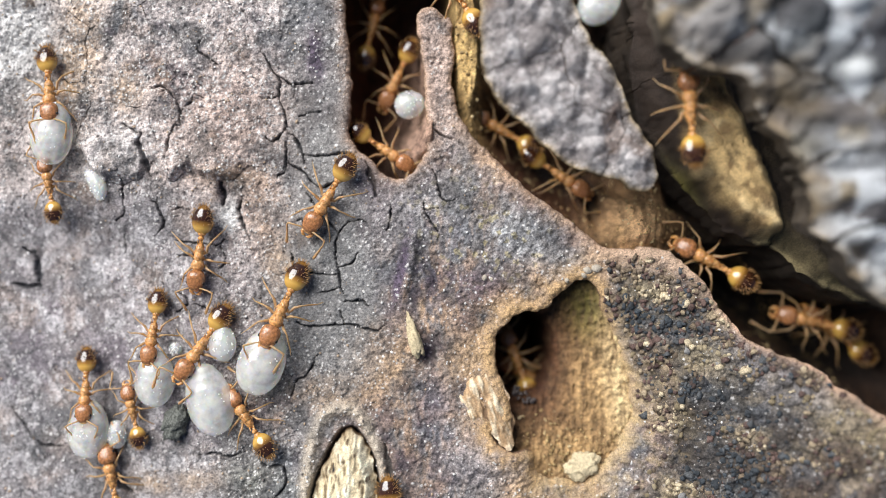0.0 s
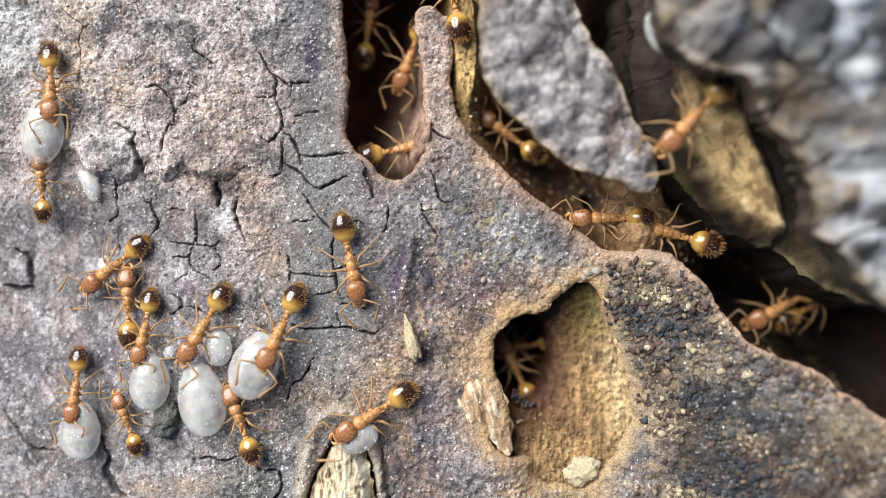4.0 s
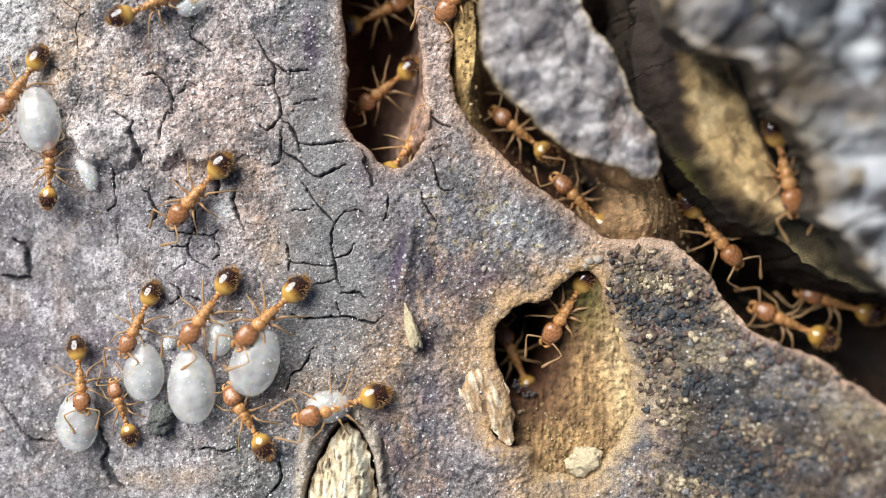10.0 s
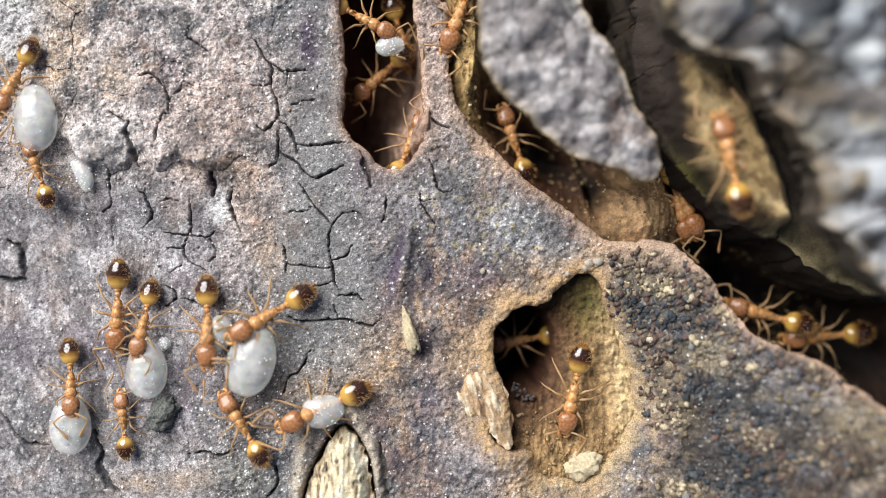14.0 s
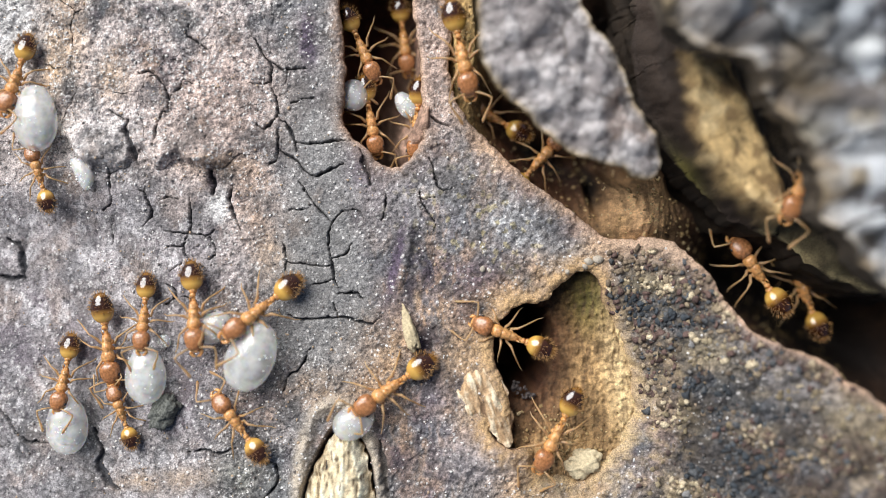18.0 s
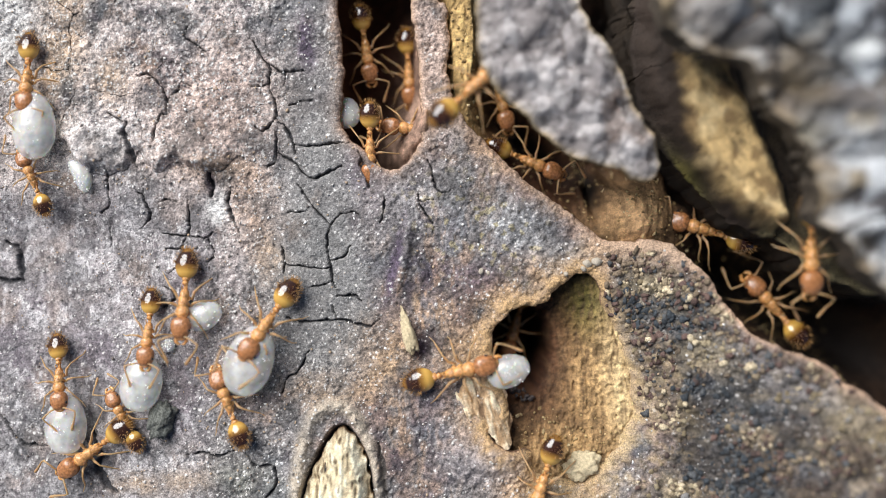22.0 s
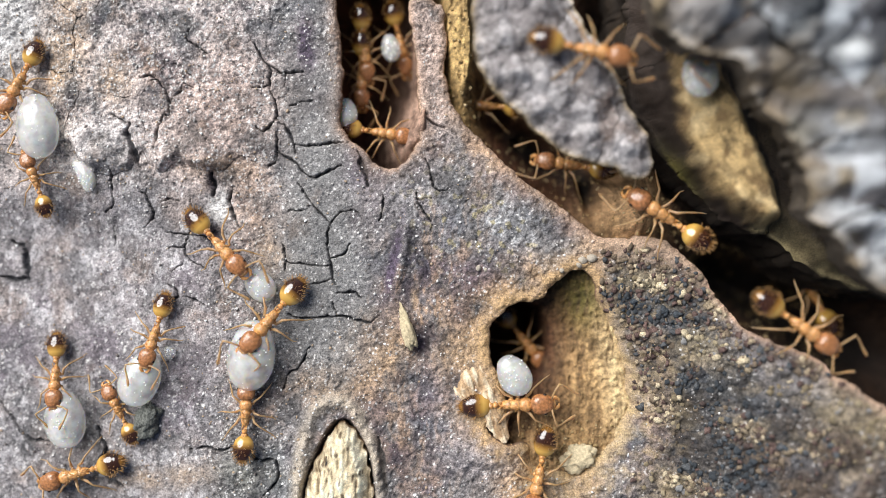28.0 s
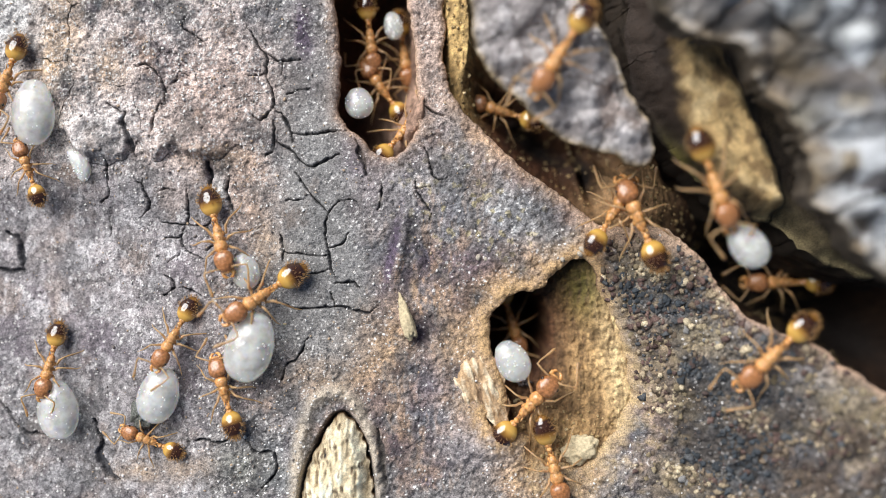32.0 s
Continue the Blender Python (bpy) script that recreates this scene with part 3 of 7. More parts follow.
    col = blend(col, (0.56, 0.40, 0.285), np.clip(1.2 * spot(x, y, (6.9, 0.05), 1.6, 0.5, -14) * (0.75 + 0.8 * mid), 0, 0.9))
    # near-black ring round the stub: the gap's shade is put into the colour
    col = blend(col, NEAR_BLACK, 0.85 * ease(-0.16, -0.02, inside(x, y, KNOT)))
    return np.clip(col, 0.012, 0.85)


# ---- materials ----
def material(name, rough=0.8, specular=0.4, relief=0.0, wave=0.1, colour=None, attribute=False, mottle=0.25, metal=0.0, coat=0.0, flesh=0.0, clear=0.0, random_tint=None):
    m = bpy.data.materials.new(name)
    m.use_nodes = True
    nt = m.node_tree
    b = nt.nodes["Principled BSDF"]
    b.inputs["Roughness"].default_value = rough
    b.inputs["Specular IOR Level"].default_value = specular
    b.inputs["Metallic"].default_value = metal
    b.inputs["Coat Weight"].default_value = coat
    b.inputs["Coat Roughness"].default_value = 0.04
    if flesh:
        b.inputs["Subsurface Weight"].default_value = flesh
        b.inputs["Subsurface Radius"].default_value = (1.0, 0.7, 0.4)
        b.inputs["Subsurface Scale"].default_value = 0.0002
    b.inputs["Transmission Weight"].default_value = clear
    b.inputs["IOR"].default_value = 1.38 if clear else 1.5
    where = nt.nodes.new("ShaderNodeTexCoord")
    grain = nt.nodes.new("ShaderNodeTexNoise")
    grain.inputs["Scale"].default_value = 1.0 / (wave * MM)
    grain.inputs["Detail"].default_value = 4.0
    grain.inputs["Roughness"].default_value = 0.65
    nt.links.new(where.outputs["Object"], grain.inputs["Vector"])
    if attribute:
        src = nt.nodes.new("ShaderNodeAttribute")
        src.attribute_name = "tint"
        base = src.outputs["Color"]
    elif random_tint:
        info = nt.nodes.new("ShaderNodeNewGeometry")
        ramp = nt.nodes.new("ShaderNodeValToRGB")
        ramp.color_ramp.interpolation = "CONSTANT"
        while len(ramp.color_ramp.elements) < len(random_tint):
            ramp.color_ramp.elements.new(0.5)
        for i, c in enumerate(random_tint):
            ramp.color_ramp.elements[i].position = i / len(random_tint)
            ramp.color_ramp.elements[i].color = (*c, 1)
        nt.links.new(info.outputs["Random Per Island"], ramp.inputs["Fac"])
        base = ramp.outputs["Color"]
    else:
        rgb = nt.nodes.new("ShaderNodeRGB")
        rgb.outputs[0].default_value = (*colour, 1)
        base = rgb.outputs[0]
    mapped = nt.nodes.new("ShaderNodeMapRange")
    mapped.inputs["To Min"].default_value = 1 - mottle
    mapped.inputs["To Max"].default_value = 1 + mottle
    mapped.inputs["From Min"].default_value = 0.25
    mapped.inputs["From Max"].default_value = 0.75
    nt.links.new(grain.outputs["Fac"], mapped.inputs["Value"])
    mul = nt.nodes.new("ShaderNodeVectorMath")
    mul.operation = "SCALE"
    nt.links.new(base, mul.inputs[0])
    nt.links.new(mapped.outputs[0], mul.inputs["Scale"])
    nt.links.new(mul.outputs[0], b.inputs["Base Color"])
    if relief:
        bump = nt.nodes.new("ShaderNodeBump")
        bump.inputs["Strength"].default_value = 1.0
        bump.inputs["Distance"].default_value = relief * MM
        nt.links.new(grain.outputs["Fac"], bump.inputs["Height"])
        nt.links.new(bump.outputs[0], b.inputs["Normal"])
    return m


BARK = material("weathered_bark", 0.72, 0.35, 0.05, 0.05, attribute=True, mottle=0.85)
WOOD = material("rotting_wood", 0.7, 0.35, 0.06, 0.06, attribute=True, mottle=0.45)
CHITIN = material("amber_chitin", 0.24, 0.45, 0.05, 0.10, colour=(0.61, 0.30, 0.105), mottle=0.6, coat=0.5, flesh=0.35)
HEAD = material("russet_head_chitin", 0.24, 0.5, 0.02, 0.10, colour=(0.36, 0.155, 0.06), mottle=0.8, coat=0.5, flesh=0.2)
LEG = material("honey_leg_chitin", 0.3, 0.5, 0.0, 0.05, colour=(0.58, 0.36, 0.18), mottle=0.4, flesh=0.4, clear=0.4)
EYE = material("black_eye", 0.2, 0.6, 0.0, 0.05, colour=(0.012, 0.010, 0.010))
HAIR = material("golden_bristle", 0.4, 0.4, 0.0, 0.05, colour=(0.40, 0.22, 0.08))
GUT = material("grey_gut", 0.5, 0.3, 0.0, 0.1, colour=(0.34, 0.35, 0.35), mottle=0.6, flesh=0.5)
FAT = material("white_fat_body", 0.5, 0.3, 0.0, 0.1, colour=(0.85, 0.85, 0.82), mottle=0.1)
LICHEN = material("grey_green_crumb", 0.85, 0.3, 0.05, 0.06, colour=(0.13, 0.135, 0.12), mottle=0.9)


def skin_material():
    """A thin milky skin: part of the light passes straight through it to what lies inside."""
    m = material("waxy_larva_skin", 0.16, 0.45, 0.0, 0.35, colour=(0.94, 0.92, 0.88), mottle=0.10, flesh=0.5, coat=1.0)
    nt = m.node_tree
    nt.nodes["Principled BSDF"].inputs["Subsurface Scale"].default_value = 0.0004
    nt.nodes["Principled BSDF"].inputs["Coat Roughness"].default_value = 0.06
    window = nt.nodes.new("ShaderNodeBsdfTransparent")
    window.inputs["Color"].default_value = (0.96, 0.97, 0.95, 1)
    cloud = nt.nodes.new("ShaderNodeTexNoise")
    cloud.inputs["Scale"].default_value = 2600.0
    cloud.inputs["Detail"].default_value = 3.0
    share = nt.nodes.new("ShaderNodeMapRange")
    share.inputs["From Min"].default_value, share.inputs["From Max"].default_value = 0.3, 0.7
    share.inputs["To Min"].default_value, share.inputs["To Max"].default_value = 0.46, 0.74
    where = nt.nodes.new("ShaderNodeTexCoord")
    nt.links.new(where.outputs["Object"], cloud.inputs["Vector"])
    nt.links.new(cloud.outputs["Fac"], share.inputs["Value"])
    mix = nt.nodes.new("ShaderNodeMixShader")
    nt.links.new(share.outputs[0], mix.inputs["Fac"])
    nt.links.new(nt.nodes["Principled BSDF"].outputs[0], mix.inputs[1])
    nt.links.new(window.outputs[0], mix.inputs[2])
    nt.links.new(mix.outputs[0], nt.nodes["Material Output"].inputs["Surface"])
    return m


SKIN = skin_material()


def gaster_material():
    m = material("banded_gaster_chitin", 0.12, 0.6, 0.0, 0.05, colour=(0.2, 0.1, 0.03), coat=0.6, flesh=0.15)
    nt = m.node_tree
    b = nt.nodes["Principled BSDF"]
    where = nt.nodes.new("ShaderNodeTexCoord")
    split = nt.nodes.new("ShaderNodeSeparateXYZ")
    nt.links.new(where.outputs["Generated"], split.inputs[0])
    ramp = nt.nodes.new("ShaderNodeValToRGB")
    e = ramp.color_ramp.elements
    e[0].position, e[0].color = 0.0, (0.22, 0.10, 0.02, 1)
    e[1].position, e[1].color = 1.0, (0.48, 0.26, 0.05, 1)
    for p, c in ((0.10, (0.25, 0.12, 0.025, 1)), (0.17, (0.035, 0.013, 0.006, 1)), (0.50, (0.045, 0.016, 0.007, 1)), (0.64, (0.30, 0.15, 0.03, 1)), (0.78, (0.56, 0.34, 0.08, 1))):
        k = e.new(p)
        k.color = c
    nt.links.new(split.outputs["X"], ramp.inputs["Fac"])
    nt.links.new(ramp.outputs["Color"], b.inputs["Base Color"])
    return m


GASTER = gaster_material()


# ---- mesh builders ----
def link_part(name, mesh, mat, parent=None, label="", at=None):
    ob = new(name, mesh)
    if mat and not mesh.materials:
        mesh.materials.append(mat)
    if parent:
        ob.parent = parent
    if at is not None:
        ob.matrix_basis = at
    return tagged(ob, label)


def part(name, bm, mat, parent=None, label="", smooth=True, at=None):
    mesh = bpy.data.meshes.new(name)
    bm.to_mesh(mesh)
    bm.free()
    if smooth:
        mesh.polygons.foreach_set("use_smooth", np.ones(len(mesh.polygons), bool))
    return link_part(name, mesh, mat, parent, label, at)


def field(name, box, pitch, solid, height, colour, mat, thick=0.4, rim=(0.34, 0.21, 0.13), flare=0.0):
    """A sheet laid over a fine grid, trimmed to its outline, with broken sides of the given thickness."""
    x0, x1, y0, y1 = box
    nx, ny = int((x1 - x0) / pitch) + 1, int((y1 - y0) / pitch) + 1
    x, y = np.meshgrid(np.linspace(x0, x1, nx, dtype=np.float32), np.linspace(y0, y1, ny, dtype=np.float32))
    if solid is None:
        cell = np.ones((ny - 1, nx - 1), bool)
    else:
        s = solid(x, y)
        gy, gx = np.gradient(s, y[1, 0] - y[0, 0], x[0, 1] - x[0, 0])
        n2 = gx * gx + gy * gy + 1e-6
        out = s <= 0
        inn = ~out
        cell = inn[:-1, :-1] | inn[1:, :-1] | inn[:-1, 1:] | inn[1:, 1:]
        move = np.clip(-s / n2, -2 * pitch, 2 * pitch)
        x = np.where(out, x + gx * move, x)
        y = np.where(out, y + gy * move, y)
    x, y = x.astype(np.float32), y.astype(np.float32)
    z = height(x, y)
    col = colour(x, y)
    ids = np.arange(nx * ny).reshape(ny, nx)
    quads = np.stack([ids[:-1, :-1], ids[:-1, 1:], ids[1:, 1:], ids[1:, :-1]], -1)[cell]
    verts = np.stack([x, y, z], -1).reshape(-1, 3)
    tint = col.reshape(-1, 3)
    if solid is not None and thick:
        pad = np.zeros((ny + 1, nx + 1), bool)
        pad[1:-1, 1:-1] = cell
        edges = []
        here = pad[1:-1, 1:-1]
        for nb, a, b in ((pad[:-2, 1:-1], ids[:-1, :-1], ids[:-1, 1:]), (pad[2:, 1:-1], ids[1:, 1:], ids[1:, :-1]),
                         (pad[1:-1, :-2], ids[1:, :-1], ids[:-1, :-1]), (pad[1:-1, 2:], ids[:-1, 1:], ids[1:, 1:])):
            m = here & ~nb
            edges.append(np.stack([a[m], b[m]], -1))
        edges = np.vstack(edges)
        rim_ids = np.unique(edges)
        look_up = np.zeros(nx * ny, np.int64)
        look_up[rim_ids] = np.arange(len(rim_ids))
        gxf, gyf = (gx / np.sqrt(n2)).reshape(-1)[rim_ids], (gy / np.sqrt(n2)).reshape(-1)[rim_ids]
        top = verts[rim_ids]
        prev = rim_ids
        layers, tints, faces = [verts], [tint], [quads]
        base = len(verts)
        drops = ((0.12, 0.02), (0.35, 0.05), (0.65, 0.02), (1.0, -0.04)) if thick < 1.2 else tuple((((k + 1) / 16) ** 1.2, 0.05) for k in range(16))
        for down, push in drops:
            low = down * thick
            rough = 0.10 * min(thick, 2.0) * fbm((top[:, 0] + top[:, 1]) * 0.7, 0.7 * low + 0.3 * top[:, 0], 0.45, 3, 77)
            p = top.copy()
            p[:, 2] -= low * (1 + 0.15 * vnoise(top[:, 0] / 0.6, top[:, 1] / 0.6, 78))
            p[:, 0] -= gxf * (push * min(thick, 1) + rough + flare * low)
            p[:, 1] -= gyf * (push * min(thick, 1) + rough + flare * low)
            layers.append(p)
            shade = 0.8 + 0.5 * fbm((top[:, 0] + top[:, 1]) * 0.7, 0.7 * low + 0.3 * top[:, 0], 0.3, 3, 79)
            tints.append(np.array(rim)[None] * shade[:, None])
            cur = base + np.arange(len(rim_ids))
            a, b = look_up[edges[:, 0]], look_up[edges[:, 1]]
            faces.append(np.stack([prev[b], prev[a], cur[a], cur[b]], -1))
            prev = cur
            base += len(rim_ids)
        verts, tint, quads = np.vstack(layers), np.vstack(tints), np.vstack(faces)
    used = np.unique(quads)
    remap = np.zeros(len(verts), np.int64)
    remap[used] = np.arange(len(used))
    quads, verts, tint = remap[quads], verts[used] * MM, tint[used]
    mesh = bpy.data.meshes.new(name)
    mesh.vertices.add(len(verts))
    mesh.vertices.foreach_set("co", verts.ravel())
    mesh.loops.add(quads.size)
    mesh.loops.foreach_set("vertex_index", quads.ravel().astype(np.int32))
    mesh.polygons.add(len(quads))
    mesh.polygons.foreach_set("loop_start", np.arange(0, quads.size, 4, dtype=np.int32))
    mesh.polygons.foreach_set("use_smooth", np.ones(len(quads), bool))
    att = mesh.attributes.new("tint", "FLOAT_COLOR", "POINT")
    att.data.foreach_set("color", np.hstack([tint, np.ones((len(tint), 1))]).astype(np.float32).ravel())
    mesh.update(calc_edges=True)
    mesh.validate()
    return link_part(name, mesh, mat)


def plates(name, label, category, box, pitch, solid, height, colour, mat, thick, rim, flare, seeds, gap, piece, parent=None, reach=None):
    """A thing broken into pieces along ragged cracks, one mesh a piece."""
    root = parent or tagged(new(name), label, category)
    for i, (sx, sy) in enumerate(seeds):
        def own(x, y, i=i, sx=sx, sy=sy):
            u, v = frayed(*frayed(x, y, 0.30, 1.1, 251), 0.06, 0.18, 252)
            s = solid(x, y)
            for j, (ox, oy) in enumerate(seeds):
                if j != i:
                    length = math.hypot(ox - sx, oy - sy)
                    s = np.minimum(s, ((ox - sx) * ((sx + ox) / 2 - u) + (oy - sy) * ((sy + oy) / 2 - v)) / length - gap)
            return s
        b = box if reach is None else (max(box[0], sx - reach), min(box[1], sx + reach), max(box[2], sy - reach), min(box[3], sy + reach))
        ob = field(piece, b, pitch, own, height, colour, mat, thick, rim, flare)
        ob.parent = root
    return root


def blob(bm, centre, radii, turn=(0, 0, 0), segments=20, rings=12, shape=None):
    made = bmesh.ops.create_uvsphere(bm, u_segments=segments, v_segments=rings, radius=1.0)["verts"]
    rot = Euler([radians(a) for a in turn]).to_matrix()
    for v in made:
        p = Vector(v.co)
        if shape:
            p = shape(p)
        v.co = (rot @ Vector((p.x * radii[0], p.y * radii[1], p.z * radii[2])) + Vector(centre)) * MM


# ---- the bark ----
bark = field("bark_floor", (-17.5, 17.5, -10.0, 10.0), 0.031, solid_bark, bark_height, bark_colour, BARK, 0.45)
tagged(bark, "cracked grey-brown bark crust with a broken edge", "bark", kind="structure")


CRUST_SEEDS = [(-13.72, 7.02), (-13.35, 4.63), (-10.95, 3.71), (-10.49, 6.47), (-8.37, 7.58), (-8.37, 4.26), (-6.90, 6.10), (-6.53, 3.15), (-5.24, 7.58), (-11.87, 9.61), (-7.08, 9.98)]
plates("bark_crust", "", "", (-17.4, -3.4, 1.8, 10.0), 0.031, crust_solid, crust_height, bark_colour, BARK, 0.6, (0.16, 0.13, 0.11), 0.0, CRUST_SEEDS, 0.012, "bark_plate", bark, 4.2)


@kept
def gold_rib(x, y):
    return np.clip(1.6 * spot(x, y, (0.70, 7.6), 0.50, 3.2, 3), 0, 1) * ease(-0.9, -0.5, x)


def wood_height(x, y):
    """The wood under the crust: galleries, the pit and the bed of the long crevice."""
    u, v = frayed(x, y, 0.25, 1.2, 151)
    z = -1.35 + 0.25 * fbm(x, y, 1.6, 3, 152)
    h = inside(u, v, HOLE)
    z = np.where(h > -1.2, z + (-4.8 - z) * ease(-0.9, 0.35, h), z)
    z = z + ease(0.0, 0.4, h + 0.6) * (3.7 * spot(x, y, (-1.07, 3.49), 0.95, 1.5, -14) + 3.1 * spot(x, y, (-0.60, 6.13), 0.55, 2.4, 0))
    # long crevice: a shelf under the near margin, then a deep furrow
    fl = inside(u, v, FLAKE)
    z = z - 1.9 * ease(-0.3, 0.4, fl) - 2.3 * spot(x, y, (3.1, 3.5), 2.3, 0.65, -42)
    for c, rx, ry, turn, d in (((8.29, 2.28), 0.5, 0.6, -45, 1.6), ((10.75, -1.16), 2.0, 1.1, -40, 4.8), ((14.12, -3.02), 2.6, 1.3, -35, 6.0), ((6.42, 7.11), 1.0, 2.4, 20, 3.0), ((5.14, 1.99), 0.18, 0.8, 10, 1.2)):
        z = z - d * spot(x, y, c, rx, ry, turn)
    z = z + 1.6 * spot(x, y, (6.41, 1.05), 1.15, 1.3, 20)
    z = z + 0.5 * spot(x, y, (10.42, 0.40), 1.3, 0.4, -45)
    # the golden rib of wood along the crevice's upper end
    z = z + (-0.05 - z) * gold_rib(x, y)
    # the pit: deep and dark on one side, rising to the rim on the other
    p = inside(u, v, PIT)
    shaft = ease(1.25, 0.75, np.hypot((u - 2.45) / 1.0, (v + 3.2) / 1.5))
    bowl = -0.62 - 4.8 * shaft - 0.9 * spot(x, y, (3.3, -3.4), 1.1, 1.7, 0)
    bowl = bowl + 0.22 * ease(1.0, 0.0, np.maximum(p, 0)) * ease(3.53, 5.38, x)
    bowl = bowl + (-0.42 - bowl) * ease(-5.44, -6.92, y) * ease(2.15, 3.26, x)
    near = ease(-0.55, -0.25, p)
    z = z + (bowl - z) * near
    z = z + near * 0.09 * fbm(x * 1.6, y * 0.8, 0.13, 3, 157, 0.7)
    fibre = fbm(x * 3.0 + 0.6 * fbm(x, y, 0.8, 2, 156), y * 0.45, 0.35, 4, 153, 0.6)
    z = z + 0.07 * fibre + 0.09 * fbm(x, y, 0.22, 4, 154, 0.6)
    return z


def wood_colour(x, y):
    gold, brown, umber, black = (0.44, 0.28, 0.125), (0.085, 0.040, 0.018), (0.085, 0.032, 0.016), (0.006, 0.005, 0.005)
    u, v = frayed(x, y, 0.3, 0.9, 161)
    fibre = fbm(x * 3.0 + 0.6 * fbm(x, y, 0.8, 2, 156), y * 0.45, 0.35, 4, 153, 0.6)
    mid = fbm(x, y, 0.7, 4, 162, 0.6)
    col = np.broadcast_to(np.array(brown), (*np.shape(x), 3)).copy()
    # dark gallery wood, with the hole's shade put into its colour as well
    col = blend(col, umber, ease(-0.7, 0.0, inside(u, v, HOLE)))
    # lower right wall of the hole painted paler, as the lit side
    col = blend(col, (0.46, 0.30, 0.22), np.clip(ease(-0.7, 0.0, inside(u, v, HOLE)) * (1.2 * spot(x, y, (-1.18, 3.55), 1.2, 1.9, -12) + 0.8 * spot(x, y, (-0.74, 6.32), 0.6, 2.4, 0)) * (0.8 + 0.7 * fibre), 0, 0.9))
    g = np.zeros(np.shape(x))
    for c, rx, ry, turn, k in (((0.75, 6.8), 0.6, 2.8, 6, 2.0), ((6.41, 1.05), 1.2, 1.2, 0, 1.0), ((5.19, -4.3), 1.25, 2.3, 0, 1.0), ((4.39, -6.6), 1.7, 1.0, 0, 1.1), ((10.23, 0.40), 1.3, 0.35, -40, 0.7)):
        g = np.maximum(g, k * spot(x, y, c, rx, ry, turn))
    col = blend(col, gold, np.clip(g * 1.15 * (0.8 + 0.6 * fibre), 0, 1))
    # olive tones; under the pit's upper rim they are painted shade
    col = blend(col, (0.12, 0.11, 0.02), 0.85 * spot(x, y, (4.81, -1.67), 0.8, 1.1) + 0.4 * spot(x, y, (8.71, 1.93), 0.8, 0.3, -45))
    col = blend(col, (0.62, 0.38, 0.19), np.clip(1.3 * spot(x, y, (6.41, 0.96), 1.1, 1.1) * (0.8 + 0.8 * mid), 0, 1))
    # pit shaft darkened: the overhang's shade is put into the wood colour
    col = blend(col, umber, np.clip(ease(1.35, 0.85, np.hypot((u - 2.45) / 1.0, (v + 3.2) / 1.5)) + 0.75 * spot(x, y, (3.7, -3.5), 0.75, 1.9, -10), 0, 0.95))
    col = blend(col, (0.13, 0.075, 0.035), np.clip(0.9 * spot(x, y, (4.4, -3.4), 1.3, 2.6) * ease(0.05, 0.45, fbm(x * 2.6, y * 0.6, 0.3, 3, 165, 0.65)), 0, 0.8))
    # golden right wall of the pit, painted paler where light reaches it
    col = blend(col, (0.66, 0.49, 0.26), np.clip(1.0 * spot(x, y, (5.95, -4.4), 0.5, 2.4, 8) * (0.8 + 0.8 * fibre), 0, 0.9))
    col = blend(col, (0.62, 0.50, 0.32), 0.8 * spot(x, y, (4.67, -7.15), 0.55, 0.35))
    # red-brown wood along the crevice, darkened for the shade down there
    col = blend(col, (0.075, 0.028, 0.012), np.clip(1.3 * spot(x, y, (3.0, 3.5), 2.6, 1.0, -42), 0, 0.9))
    col = blend(col, (0.62, 0.42, 0.17), np.clip(gold_rib(x, y) * (0.85 + 0.6 * fibre), 0, 0.95))
    # near-black patches: the crevice's shade is put into the wood colour
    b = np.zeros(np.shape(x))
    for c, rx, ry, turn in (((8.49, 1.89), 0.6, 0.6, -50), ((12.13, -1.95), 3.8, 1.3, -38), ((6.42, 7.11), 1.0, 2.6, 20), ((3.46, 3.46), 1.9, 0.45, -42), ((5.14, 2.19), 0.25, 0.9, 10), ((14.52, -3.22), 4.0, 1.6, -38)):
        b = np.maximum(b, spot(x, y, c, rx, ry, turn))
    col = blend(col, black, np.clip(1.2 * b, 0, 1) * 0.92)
    col = col * (1 + 0.4 * fibre[..., None]) * (1 + 0.4 * mid[..., None]) * (1 + 0.75 * fbm(x, y, 0.12, 3, 164, 0.75)[..., None])
    return np.clip(col, 0.004, 0.75)


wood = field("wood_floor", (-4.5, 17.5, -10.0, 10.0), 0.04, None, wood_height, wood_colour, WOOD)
tagged(wood, "golden-brown rotting wood with galleries under the bark", "wood", kind="structure")


def surround_solid(x, y):
    return np.maximum(np.abs(x) - 17.3, np.abs(y) - 9.8)


surround = field("ground", (-90.0, 90.0, -90.0, 90.0), 0.9, surround_solid, lambda x, y: -0.5 + 0.5 * fbm(x, y, 6.0, 3, 171),
                 lambda x, y: np.array(GREY)[None, None] * (0.8 + 0.4 * fbm(x, y, 4.0, 3, 172))[..., None], BARK, 0)
tagged(surround, "grey weathered bark of the fallen log", "bark", kind="structure")
# flat near-black sheet added below the wood, out of sight
under = field("dark_backing", (-90.0, 90.0, -90.0, 90.0), 6.0, None, lambda x, y: -9.0 + 0 * x, lambda x, y: np.full((*x.shape, 3), 0.02), WOOD)
tagged(under, "unseen near-black sheet added under the bark and wood", "wood", kind="structure")


